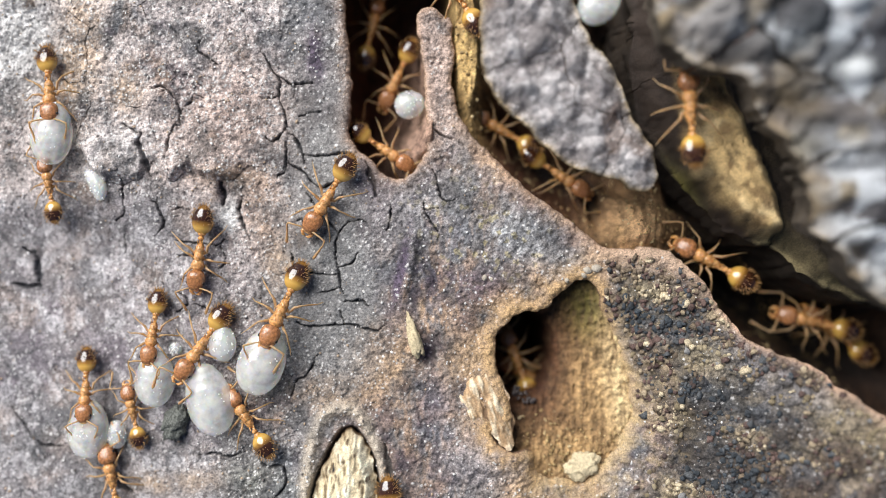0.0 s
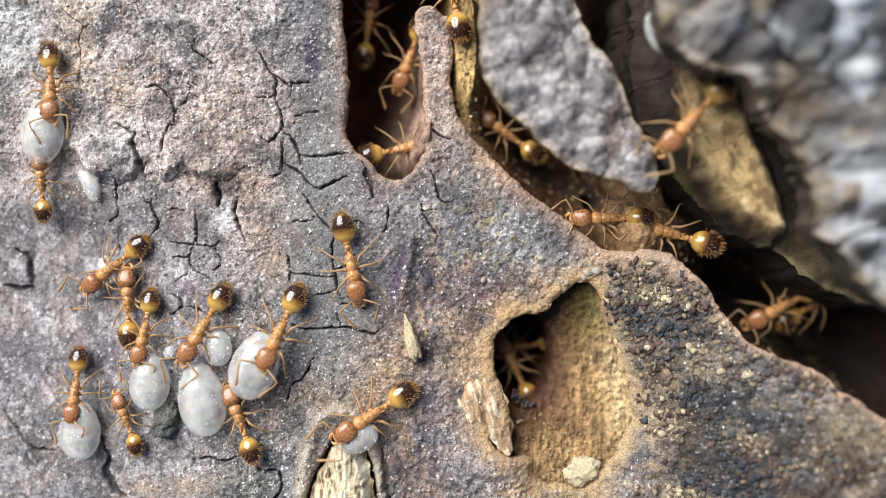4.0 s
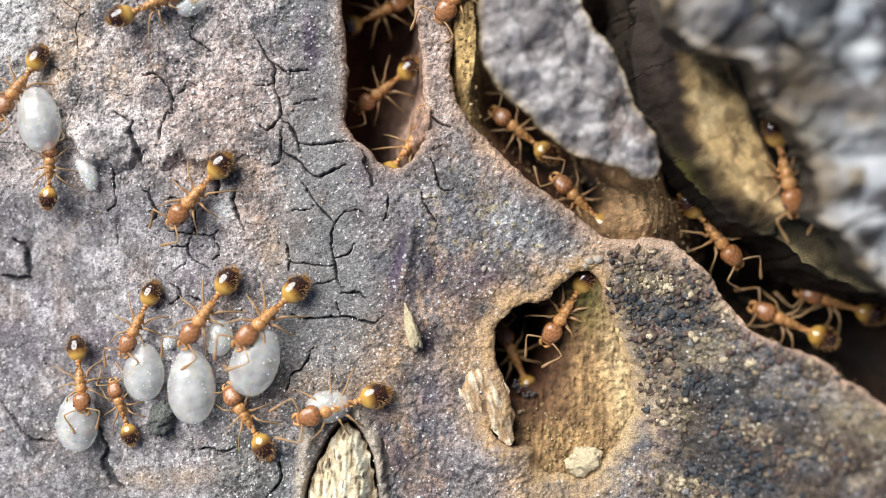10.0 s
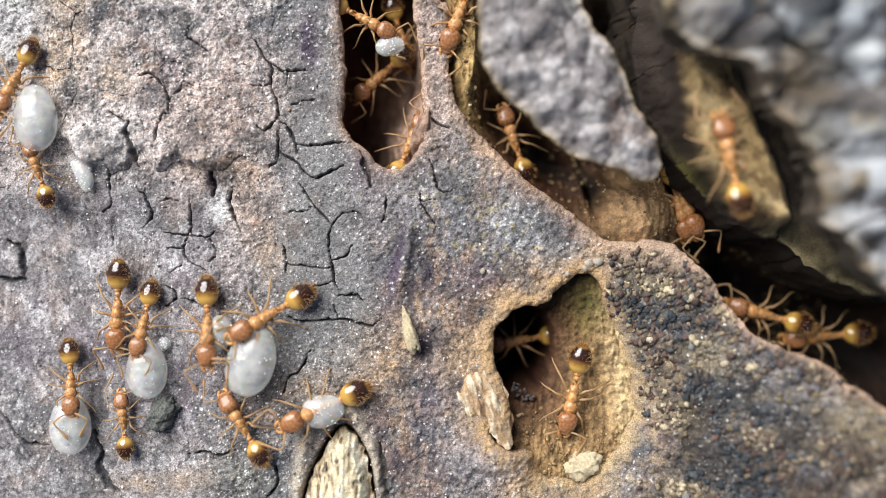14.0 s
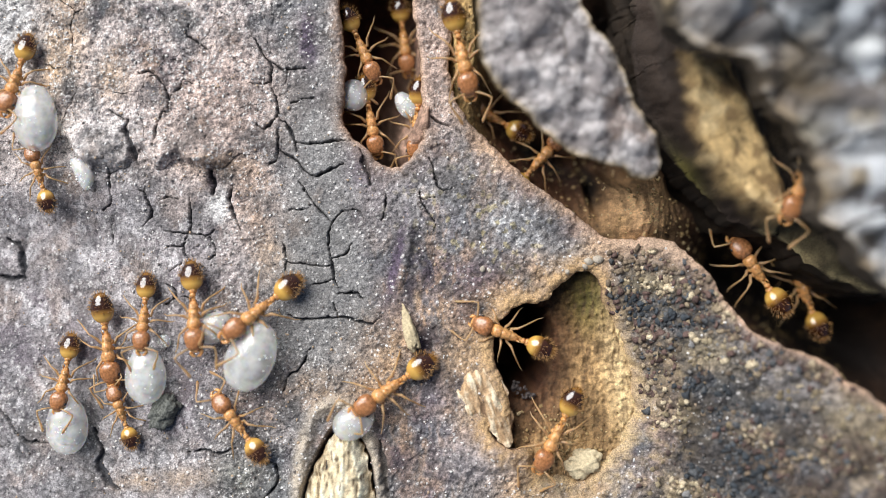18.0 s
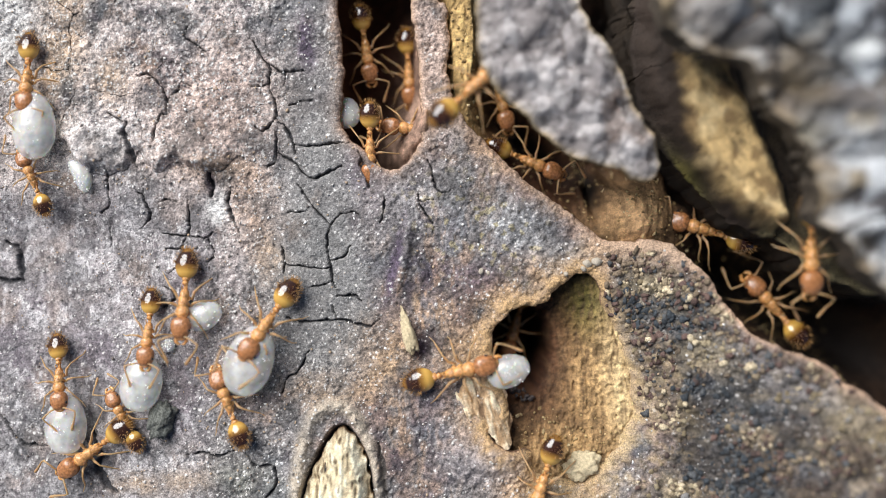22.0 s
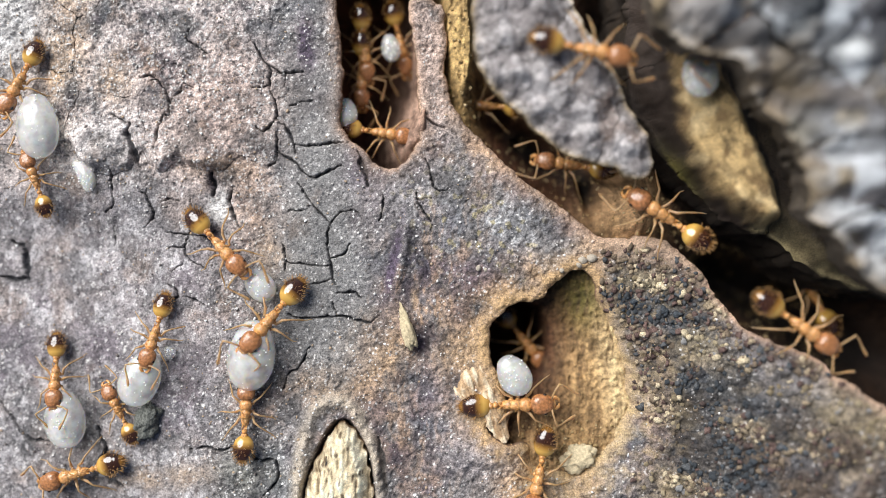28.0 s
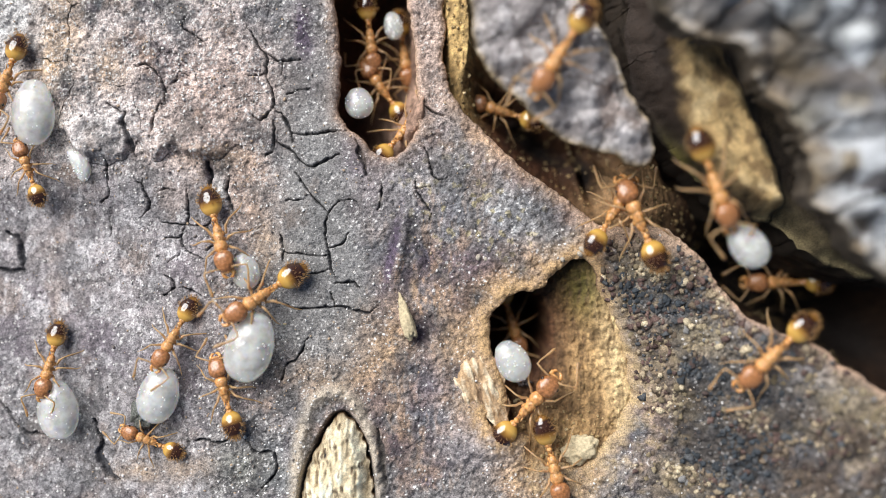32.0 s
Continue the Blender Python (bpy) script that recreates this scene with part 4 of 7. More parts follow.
def lumpy(base, amp, seed, size=0.45):
    def h(x, y):
        f1, _, _ = worley(*frayed(x, y, 0.15, 0.5, seed), size, seed + 1)
        g1, _, _ = worley(*frayed(x, y, 0.08, 0.3, seed + 4), size * 0.42, seed + 5)
        return base(x, y) + amp * (0.8 - f1) + 0.28 * amp * (0.7 - g1) + 0.5 * amp * fbm(x, y, 0.9, 4, seed + 2, 0.55) + 0.02 * fbm(x, y, 0.15, 2, seed + 3)
    return h


@kept
def flake_solid(x, y):
    return inside(*frayed(x, y, 0.1, 0.5, 201), FLAKE)


def flake_colour(x, y):
    mid = fbm(x, y, 0.7, 4, 203, 0.6)
    f1, f2, own = worley(*frayed(x, y, 0.15, 0.5, 205), 0.62, 206)
    col = np.broadcast_to(np.array((0.235, 0.212, 0.208)), (*x.shape, 3)).copy()
    col = blend(col, (0.50, 0.47, 0.462), 0.9 * ease(-0.25, 0.35, mid + 0.5 * fbm(x, y, 0.3, 3, 208)))
    col = blend(col, WARM, 0.6 * ease(0.2, 0.6, fbm(x, y, 1.3, 3, 204)))
    col = blend(col, NEAR_BLACK, 0.35 * ease(0.06, 0.0, f2 - f1))
    col = blend(col, (0.36, 0.26, 0.12), 0.8 * np.exp(-np.maximum(flake_solid(x, y), 0) / 0.09))
    fleck = lattice(np.round(x / 0.05), np.round(y / 0.05), 17)
    col = blend(col, PALE, 0.7 * (fleck > 0.96))
    return np.clip(col * (1 + 0.5 * fbm(x, y, 0.2, 3, 207, 0.7)[..., None]), 0.02, 0.8)


plates("bark_flake", "lumpy grey bark flake lifted over the crevice", "bark flake", (0.8, 8.0, 1.5, 10.5), 0.05, flake_solid,
       lumpy(lambda x, y: 2.0 + 0.45 * ease(0.0, 0.9, flake_solid(x, y)) - 0.08 * (x - 4), 0.55, 205, 1.0), flake_colour, BARK, 0.7, (0.22, 0.15, 0.07), -0.1,
       [(2.50, 7.21), (3.01, 5.33), (4.56, 5.67), (4.21, 3.61), (6.10, 3.01)], 0.014, "bark_scale")


@kept
def ridge_solid(x, y):
    return inside(*frayed(x, y, 0.15, 0.6, 211), RIDGE)


@kept
def ridge_crest(x, y):
    return inside(*frayed(x, y, 0.18, 0.6, 212), RIDGE_CREST)


def ridge_colour(x, y):
    fibre = fbm(x * 1.2 + y * 0.8, (y - x) * 0.4, 0.4, 4, 213, 0.6)
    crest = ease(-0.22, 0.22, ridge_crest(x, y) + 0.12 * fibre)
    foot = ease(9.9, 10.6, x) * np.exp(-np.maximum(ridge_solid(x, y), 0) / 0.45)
    # dark brown off the crest, deepened with the shade of the gaps beside it
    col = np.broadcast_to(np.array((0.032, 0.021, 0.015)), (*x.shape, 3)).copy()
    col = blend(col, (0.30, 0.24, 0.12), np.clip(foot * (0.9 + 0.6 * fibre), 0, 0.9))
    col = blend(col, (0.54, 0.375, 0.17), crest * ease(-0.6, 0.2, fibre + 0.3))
    col = blend(col, (0.66, 0.51, 0.28), 0.6 * crest * ease(0.05, 0.45, fbm(x, y, 0.7, 3, 214)))
    col = blend(col, (0.17, 0.10, 0.045), 0.7 * crest * ease(0.1, 0.4, fbm(x, y, 0.45, 3, 216)))
    col = blend(col, (0.22, 0.19, 0.04), 0.8 * spot(x, y, (7.75, 2.2), 0.35, 1.1, 35))
    return np.clip(col * (1 + 0.45 * fibre[..., None]), 0.01, 0.8)


# the strips' sides are near black: crevice shade put into the rim colour
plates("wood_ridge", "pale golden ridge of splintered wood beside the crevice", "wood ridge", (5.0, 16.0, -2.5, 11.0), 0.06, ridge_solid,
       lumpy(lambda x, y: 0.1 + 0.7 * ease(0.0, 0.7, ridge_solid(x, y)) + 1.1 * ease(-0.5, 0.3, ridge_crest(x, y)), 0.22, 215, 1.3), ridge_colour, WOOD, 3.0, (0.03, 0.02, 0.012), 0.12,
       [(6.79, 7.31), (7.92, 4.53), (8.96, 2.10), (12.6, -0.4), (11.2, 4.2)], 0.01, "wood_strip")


@kept
def lump_solid(x, y):
    return inside(*frayed(x, y, 0.3, 0.9, 221), LUMP)


def lump_colour(x, y):
    mid, big = fbm(x, y, 0.9, 4, 223, 0.6), fbm(x, y, 2.2, 3, 224)
    _, _, own = worley(*frayed(x, y, 0.25, 0.7, 225), 1.15, 226)
    col = np.broadcast_to(np.array((0.11, 0.105, 0.115)), (*x.shape, 3)).copy()
    col = blend(col, (0.50, 0.53, 0.57), ease(0.0, 0.4, 0.8 * mid + 0.8 * (own - 0.5)))
    col = blend(col, (0.33, 0.24, 0.13), 0.7 * ease(0.1, 0.5, big) * ease(0.2, 0.8, own))
    col = blend(col, NEAR_BLACK, 0.85 * ease(0.62, 0.80, lattice(np.floor(own * 91), np.floor(own * 57), 8)))
    _, _, bit = worley(*frayed(x, y, 0.2, 0.5, 227), 0.55, 228)
    col = blend(col, (0.62, 0.66, 0.70), 0.75 * (bit > 0.80))
    col = blend(col, NEAR_BLACK, 0.7 * (bit < 0.18))
    col = blend(col, (0.40, 0.30, 0.15), 0.6 * ((bit > 0.4) & (bit < 0.52)))
    # large patches: pale grey, slate, white, greenish and tan
    for c, rx, ry, target, k in (((7.8, 6.4), 1.4, 1.1, (0.50, 0.475, 0.46), 0.75), ((9.9, 6.0), 1.0, 0.7, (0.10, 0.115, 0.125), 0.8), ((11.1, 5.3), 0.4, 0.35, (0.68, 0.70, 0.70), 0.9), ((9.8, 4.6), 0.9, 0.4, (0.26, 0.19, 0.10), 0.7),
                                 ((8.7, 4.1), 0.5, 0.4, (0.38, 0.33, 0.28), 0.7), ((9.95, 3.1), 0.5, 0.45, (0.52, 0.55, 0.48), 0.85), ((11.4, 2.8), 1.1, 0.7, (0.58, 0.60, 0.62), 0.7), ((10.9, 7.4), 1.0, 0.4, (0.62, 0.66, 0.70), 0.7), ((10.6, 1.5), 0.5, 0.8, (0.34, 0.28, 0.20), 0.6)):
        col = blend(col, target, np.clip(k * spot(x, y, c, rx, ry, -25) * (0.9 + 0.5 * mid), 0, 0.95))
    col = blend(col, (0.34, 0.25, 0.14), 0.7 * np.exp(-np.maximum(lump_solid(x, y), 0) / 0.35))
    return np.clip(0.8 * col * (1 + 0.35 * mid[..., None]), 0.015, 0.8)


plates("bark_ridge", "thick blue-grey outer bark rising beside the crevice", "bark", (5.0, 19.0, -5.0, 12.0), 0.07, lump_solid,
       lumpy(lambda x, y: 4.2 + 1.3 * ease(0.0, 2.0, lump_solid(x, y)), 1.0, 225, 1.15), lump_colour, BARK, 1.6, (0.10, 0.08, 0.06), -0.1,
       [(7.75, 7.03), (8.70, 4.96), (10.14, 6.39), (10.46, 4.00), (11.41, 1.77), (11.89, 5.12), (12.05, -0.14), (13.33, 3.04), (11.09, 8.30)], 0.05, "bark_scale")


# ---- the broken twig stub in its collar ----
@kept
def knot_solid(x, y):
    return inside(*frayed(x, y, 0.16, 0.35, 231), KNOT)


def knot_colour(x, y):
    fibre = fbm(x * 1.3, y * 0.35, 0.25, 4, 233, 0.6)
    col = np.broadcast_to(np.array((0.80, 0.67, 0.44)), (*x.shape, 3)).copy()
    col = blend(col, (0.95, 0.88, 0.67), ease(-0.2, 0.25, fibre))
    p1, _, pr = worley(x * 1.5 + 0.25 * fibre, y * 0.5 + 0.1 * fbm(x, y, 0.5, 2, 237), 0.2, 236)
    col = blend(col, (0.10, 0.06, 0.03), 0.85 * (pr > 0.76) * ease(0.40, 0.2, p1) + 0.75 * ease(0.28, 0.55, -fibre))
    col = blend(col, (0.16, 0.10, 0.05), 0.7 * np.exp(-np.maximum(knot_solid(x, y) + 0.15 * fibre, 0) / 0.20))
    return np.clip(col * (1 + 0.4 * fbm(x, y, 0.12, 3, 238)[..., None]), 0.03, 0.88)


knot = field("twig_stub", (-5.2, -1.6, -10.0, -5.0), 0.035, knot_solid,
             lambda x, y: bark_low(x, y) - 0.05 + 0.55 * ease(0.0, 0.6, knot_solid(x, y)) + 0.16 * fbm(x * 1.3, y * 0.35, 0.25, 4, 233, 0.6), knot_colour, WOOD, 0.6, (0.2, 0.12, 0.06))
tagged(knot, "pale fibrous stub of a broken twig in the bark", "twig stub")


# ---- splintered fibres at the pit's mouth ----
SPLINTER = rounded([(0.30, -4.59), (0.70, -3.89), (1.22, -3.67), (1.73, -3.95), (2.07, -4.59), (2.25, -5.42), (2.36, -6.43), (2.01, -6.43), (1.62, -5.92), (1.12, -5.66), (0.66, -5.55)])


@kept
def splinter_solid(x, y):
    return inside(*frayed(x, y, 0.12, 0.3, 241), SPLINTER)


def splinter_height(x, y):
    fibre = fbm((x + 0.35 * y) * 1.6, (y - 0.35 * x) * 0.35, 0.3, 4, 243, 0.6)
    return bark_low(x, y) - 0.08 + 0.22 * ease(0.0, 0.45, splinter_solid(x, y)) + 0.14 * fibre


def splinter_colour(x, y):
    fibre = fbm((x + 0.35 * y) * 1.6, (y - 0.35 * x) * 0.35, 0.3, 4, 243, 0.6)
    col = np.broadcast_to(np.array((0.48, 0.32, 0.18)), (*x.shape, 3)).copy()
    col = blend(col, (0.82, 0.68, 0.48), ease(-0.05, 0.35, fibre))
    col = blend(col, (0.10, 0.055, 0.03), 0.8 * ease(0.12, 0.45, -fibre))
    return np.clip(col * (1 + 0.3 * fbm(x, y, 0.12, 2, 244)[..., None]), 0.02, 0.85)


splinter = field("wood_splinter", (-0.2, 3.2, -7.2, -3.2), 0.03, splinter_solid, splinter_height, splinter_colour, WOOD, 0.4, (0.3, 0.19, 0.1))
tagged(splinter, "pale frayed splinter of wood at the mouth of the pit", "wood splinter")


# ---- a pale chip lying at the pit's lower lip ----
bm = bmesh.new()
bmesh.ops.create_icosphere(bm, subdivisions=4, radius=1.0)
for v in bm.verts:
    p = v.co.copy()
    v.co = Vector((p.x * 0.6, p.y * 0.42, p.z * 0.22)) * (1 + 0.35 * noise.noise(p * 1.9) + 0.2 * noise.noise(p * 5)) * MM
PALE_WOOD = material("pale_rotten_wood", 0.8, 0.3, 0.06, 0.09, colour=(0.60, 0.50, 0.32), mottle=0.4)
chip_x, chip_y = (4.68, -7.02)
tagged(part("wood_chip", bm, PALE_WOOD, at=pose(chip_x * MM, chip_y * MM, -0.22 * MM, 0, 0, 20)), "pale crumbly chip of rotten wood by the pit", "wood chip")
bm = bmesh.new()
bmesh.ops.create_icosphere(bm, subdivisions=4, radius=1.0)
for v in bm.verts:
    p = v.co.copy()
    v.co = Vector((p.x * (0.20 - 0.07 * p.y), p.y * 0.70, p.z * 0.16)) * (1 + 0.35 * noise.noise(p * 1.7) + 0.25 * noise.noise(p * 6)) * MM
chip_x, chip_y = (-1.03, -2.60)
tagged(part("bark_chip", bm, PALE_WOOD, at=pose(chip_x * MM, chip_y * MM, float(bark_height(np.array([chip_x]), np.array([chip_y]))[0]) * MM, 0, 0, 16)), "thin pale sliver of wood stuck to the bark", "wood chip")


DARK_CRUMB = material("dark_frass", 0.85, 0.3, 0.06, 0.07, colour=(0.085, 0.07, 0.066), mottle=0.8)
bm = bmesh.new()
rng = random.Random(21)
for _ in range(30):
    a = rng.uniform(-1, 1)
    blob(bm, (0.42 * a, rng.gauss(0, 0.08) - 0.12 * a, rng.uniform(0.0, 0.14)), (rng.uniform(0.035, 0.10), rng.uniform(0.04, 0.08), rng.uniform(0.04, 0.08)), segments=9, rings=6, shape=lambda p: p * (1 + 0.6 * noise.noise(p * 1.6 + Vector((a * 9, 0, 0)))))
tagged(part("frass_pile", bm, DARK_CRUMB, at=pose(2.72 * MM, -4.78 * MM, -0.95 * MM, 0, 0, -20)), "small pile of dark grey wood crumbs in the pit", "wood crumbs")
WHITE_CRUMB = material("white_crumb", 0.7, 0.4, 0.03, 0.05, colour=(0.42, 0.37, 0.30), mottle=0.5)
for px, py, size in ((4.75, -0.42, 0.12), (4.62, -0.58, 0.08), (5.05, -0.35, 0.14), (4.05, -0.75, 0.07), (1.32, -0.66, 0.08), (1.55, -0.72, 0.06)):
    bm = bmesh.new()
    blob(bm, (0, 0, 0), (size * 1.3, size, size * 0.8), segments=12, rings=8, shape=lambda p: p * (1 + 0.3 * noise.noise(p * 1.6 + Vector((px * 5, py, 0)))))
    ground_z = float(bark_height(np.array([px]), np.array([py]))[0])
    tagged(part("pale_crumb", bm, WHITE_CRUMB, at=pose(px * MM, py * MM, (ground_z + 0.4 * size) * MM, 0, 0, 70 * px)), "pale rounded crumb lying on the bark above the pit", "crumb", "pale crumbs by the pit")


# ---- loose grit ----
def top_height(x, y):
    return np.where(crust_solid(x, y) > 0.02, crust_height(x, y), bark_height(x, y))


def crumbs(name, label, count, seed, place, lo, hi, mat, shades=None, over=None, sink=0.25):
    rng = np.random.default_rng(seed)
    bm = bmesh.new()
    bmesh.ops.create_icosphere(bm, subdivisions=1, radius=1.0)
    unit = np.array([v.co[:] for v in bm.verts])
    tri = np.array([[v.index for v in f.verts] for f in bm.faces])
    bm.free()
    pts = place(rng, count)
    zz = (over or bark_height)(pts[:, 0], pts[:, 1])
    all_v, all_f = [], []
    for i, (x, y) in enumerate(pts):
        r = lo + (hi - lo) * rng.random() ** 1.5
        w = unit * (1 + 0.36 * rng.standard_normal((len(unit), 1))) * (r * (0.7 + 0.6 * rng.random(3)))
        all_v.append(w + (x, y, zz[i] + sink * r))
        all_f.append(tri + i * len(unit))
    mesh = bpy.data.meshes.new(name)
    mesh.from_pydata((np.vstack(all_v) * MM).tolist(), [], np.vstack(all_f).tolist())
    mesh.polygons.foreach_set("use_smooth", np.ones(len(mesh.polygons), bool))
    if shades:
        tawny, sooty = crust_tone(pts[:, 0], pts[:, 1])
        pick = np.clip(0.50 + 0.2 * fbm(pts[:, 0], pts[:, 1], 1.7, 3, seed + 300) + 0.42 * tawny - 0.36 * sooty + 0.22 * rng.standard_normal(len(pts)), 0, 0.999)
        shades = np.array(shades)
        tint = np.repeat(shades[(pick * len(shades)).astype(int)] * (0.8 + 0.4 * rng.random((len(pts), 1))), len(unit), 0)
        att = mesh.attributes.new("tint", "FLOAT_COLOR", "POINT")
        att.data.foreach_set("color", np.hstack([tint, np.ones((len(tint), 1))]).astype(np.float32).ravel())
    ob = link_part(name, mesh, mat)
    return tagged(ob, label, "grit", kind="stuff")


def grain_place(rng, count):
    x, y = rng.uniform(4.5, 16.5, count), rng.uniform(-9.0, 1.5, count)
    thick = ease(-0.25, 0.35, fbm(x, y, 1.1, 3, 308) + 0.5 * spot(x, y, (6.75, -1.83), 1.3, 1.6))
    ok = (rng.random(count) < granular(x, y) * thick) & (solid_bark(x, y) > 0.12)
    return np.stack([x[ok], y[ok]], -1)


def dust_place(rng, count):
    x, y = rng.uniform(-15.5, 9.0, count), rng.uniform(-9.0, 9.0, count)
    ok = (solid_bark(x, y) > 0.1) & (rng.random(count) > 0.65 * smooth_crust(x, y)) & (rng.random(count) > 0.75 * ease(-3.0, -1.0, x))
    return np.stack([x[ok], y[ok]], -1)


GRIT_A, GRIT_B = 8000, 9000
PALE_GRIT = material("pale_dust", 0.6, 0.5, 0.0, 0.05, mottle=0.2, random_tint=((0.68, 0.66, 0.63), (0.42, 0.31, 0.21), (0.55, 0.53, 0.50), (0.80, 0.79, 0.77), (0.14, 0.12, 0.11)))
crumbs("grit", "dark and tan grit crusted over the bark", GRIT_A, 5, grain_place, 0.03, 0.13, BARK,
       ((0.05, 0.06, 0.07), (0.085, 0.09, 0.095), (0.125, 0.08, 0.068), (0.19, 0.145, 0.10), (0.34, 0.27, 0.18), (0.56, 0.47, 0.32)), None, 0.0)


def crust_grains(count, seed):
    """Single grains on the rough bark beside the pit; alike ones share a mesh."""
    rng = np.random.default_rng(seed)
    shades = ((0.065, 0.075, 0.085), (0.12, 0.085, 0.075), (0.22, 0.17, 0.12), (0.36, 0.29, 0.18), (0.52, 0.43, 0.28), (0.42, 0.41, 0.40))
    meshes = []
    for n, shade in enumerate(shades):
        for _ in range(4):
            bm = bmesh.new()
            bmesh.ops.create_icosphere(bm, subdivisions=2, radius=1.0)
            for v in bm.verts:
                p = v.co.copy()
                v.co = p * (1 + 0.6 * noise.noise(p * 1.3 + Vector((7.0 * len(meshes), 0, 0))) + 0.3 * noise.noise(p * 3.1 + Vector((0, 5.0 * len(meshes), 0)))) * MM
            mesh = bpy.data.meshes.new("grain")
            bm.to_mesh(mesh)
            bm.free()
            mesh.polygons.foreach_set("use_smooth", np.ones(len(mesh.polygons), bool))
            att = mesh.attributes.new("tint", "FLOAT_COLOR", "POINT")
            att.data.foreach_set("color", np.tile((*shade, 1.0), len(mesh.vertices)).astype(np.float32))
            meshes.append(mesh)
    x, y = rng.uniform(5.4, 14.0, 20 * count), rng.uniform(-8.2, 0.2, 20 * count)
    ok = (rng.random(len(x)) < granular(x, y) * (0.25 + 0.75 * np.maximum(*crust_tone(x, y)))) & (solid_bark(x, y) > 0.2)
    x, y = x[ok][:count], y[ok][:count]
    tawny, sooty = crust_tone(x, y)
    z = bark_height(x, y)
    for i in range(len(x)):
        pick = int(np.clip(2.3 + 2.3 * tawny[i] - 2.6 * sooty[i] + 0.9 * rng.standard_normal(), 0, 5.99))
        size = 0.045 + 0.085 * rng.random() ** 1.5
        ob = link_part("grain", meshes[pick * 4 + i % 4], BARK, bark)
        ob.matrix_basis = pose(x[i] * MM, y[i] * MM, (z[i] + 0.15 * size) * MM, 0, 0, 360 * rng.random()) @ Matrix.Diagonal((size, size * rng.uniform(0.6, 1.0), size * 0.7, 1))


crust_grains(300, 12)


def frass_place(rng, count):
    x, y = rng.uniform(0.0, 15.0, count), rng.uniform(-8.5, 8.0, count)
    pit, gap = inside(x, y, PIT), inside(x, y, EDGE)
    low = (pit > 0.05) & (rng.random(count) < ease(-4.79, -6.64, y))
    ok = low | ((gap > 0.1) & (rng.random(count) < 0.35))
    return np.stack([x[ok], y[ok]], -1)


crumbs("frass", "brown and golden wood crumbs in the pit and crevice", 9000, 8, frass_place, 0.02, 0.075, BARK,
       ((0.24, 0.15, 0.065), (0.34, 0.23, 0.10), (0.42, 0.30, 0.14), (0.50, 0.37, 0.19), (0.62, 0.49, 0.28)), wood_height)
crumbs("dust", "pale specks of dust on the bark", GRIT_B, 6, dust_place, 0.012, 0.045, PALE_GRIT, None, top_height)


# ---- ants ----
def tube(bm, pts, radii, sides=7):
    rings = []
    pts = [Vector(p) for p in pts]
    for i, p in enumerate(pts):
        d = (pts[min(i + 1, len(pts) - 1)] - pts[max(i - 1, 0)]).normalized()
        q = d.to_track_quat("Z", "Y")
        rings.append([bm.verts.new((p + q @ Vector((radii[i] * math.cos(a), radii[i] * math.sin(a), 0))) * MM) for a in (2 * math.pi * k / sides for k in range(sides))])
    for a, b in zip(rings, rings[1:]):
        for k in range(sides):
            bm.faces.new((a[k], a[(k + 1) % sides], b[(k + 1) % sides], b[k]))
    bm.faces.new(rings[0][::-1])
    bm.faces.new(rings[-1])


def bristles(bm, centre, radii, count, length, seed, test):
    rng = random.Random(seed)
    n = 0
    while n < count:
        d = Vector((rng.gauss(0, 1), rng.gauss(0, 1), rng.gauss(0, 1))).normalized()
        if not test(d):
            continue
        p = Vector([c + r * k for c, r, k in zip(centre, radii, d)])
        q = p + (d + Vector((-0.25, 0, 0))).normalized() * length
        tube(bm, (p, q), (0.011, 0.004), 3)
        n += 1


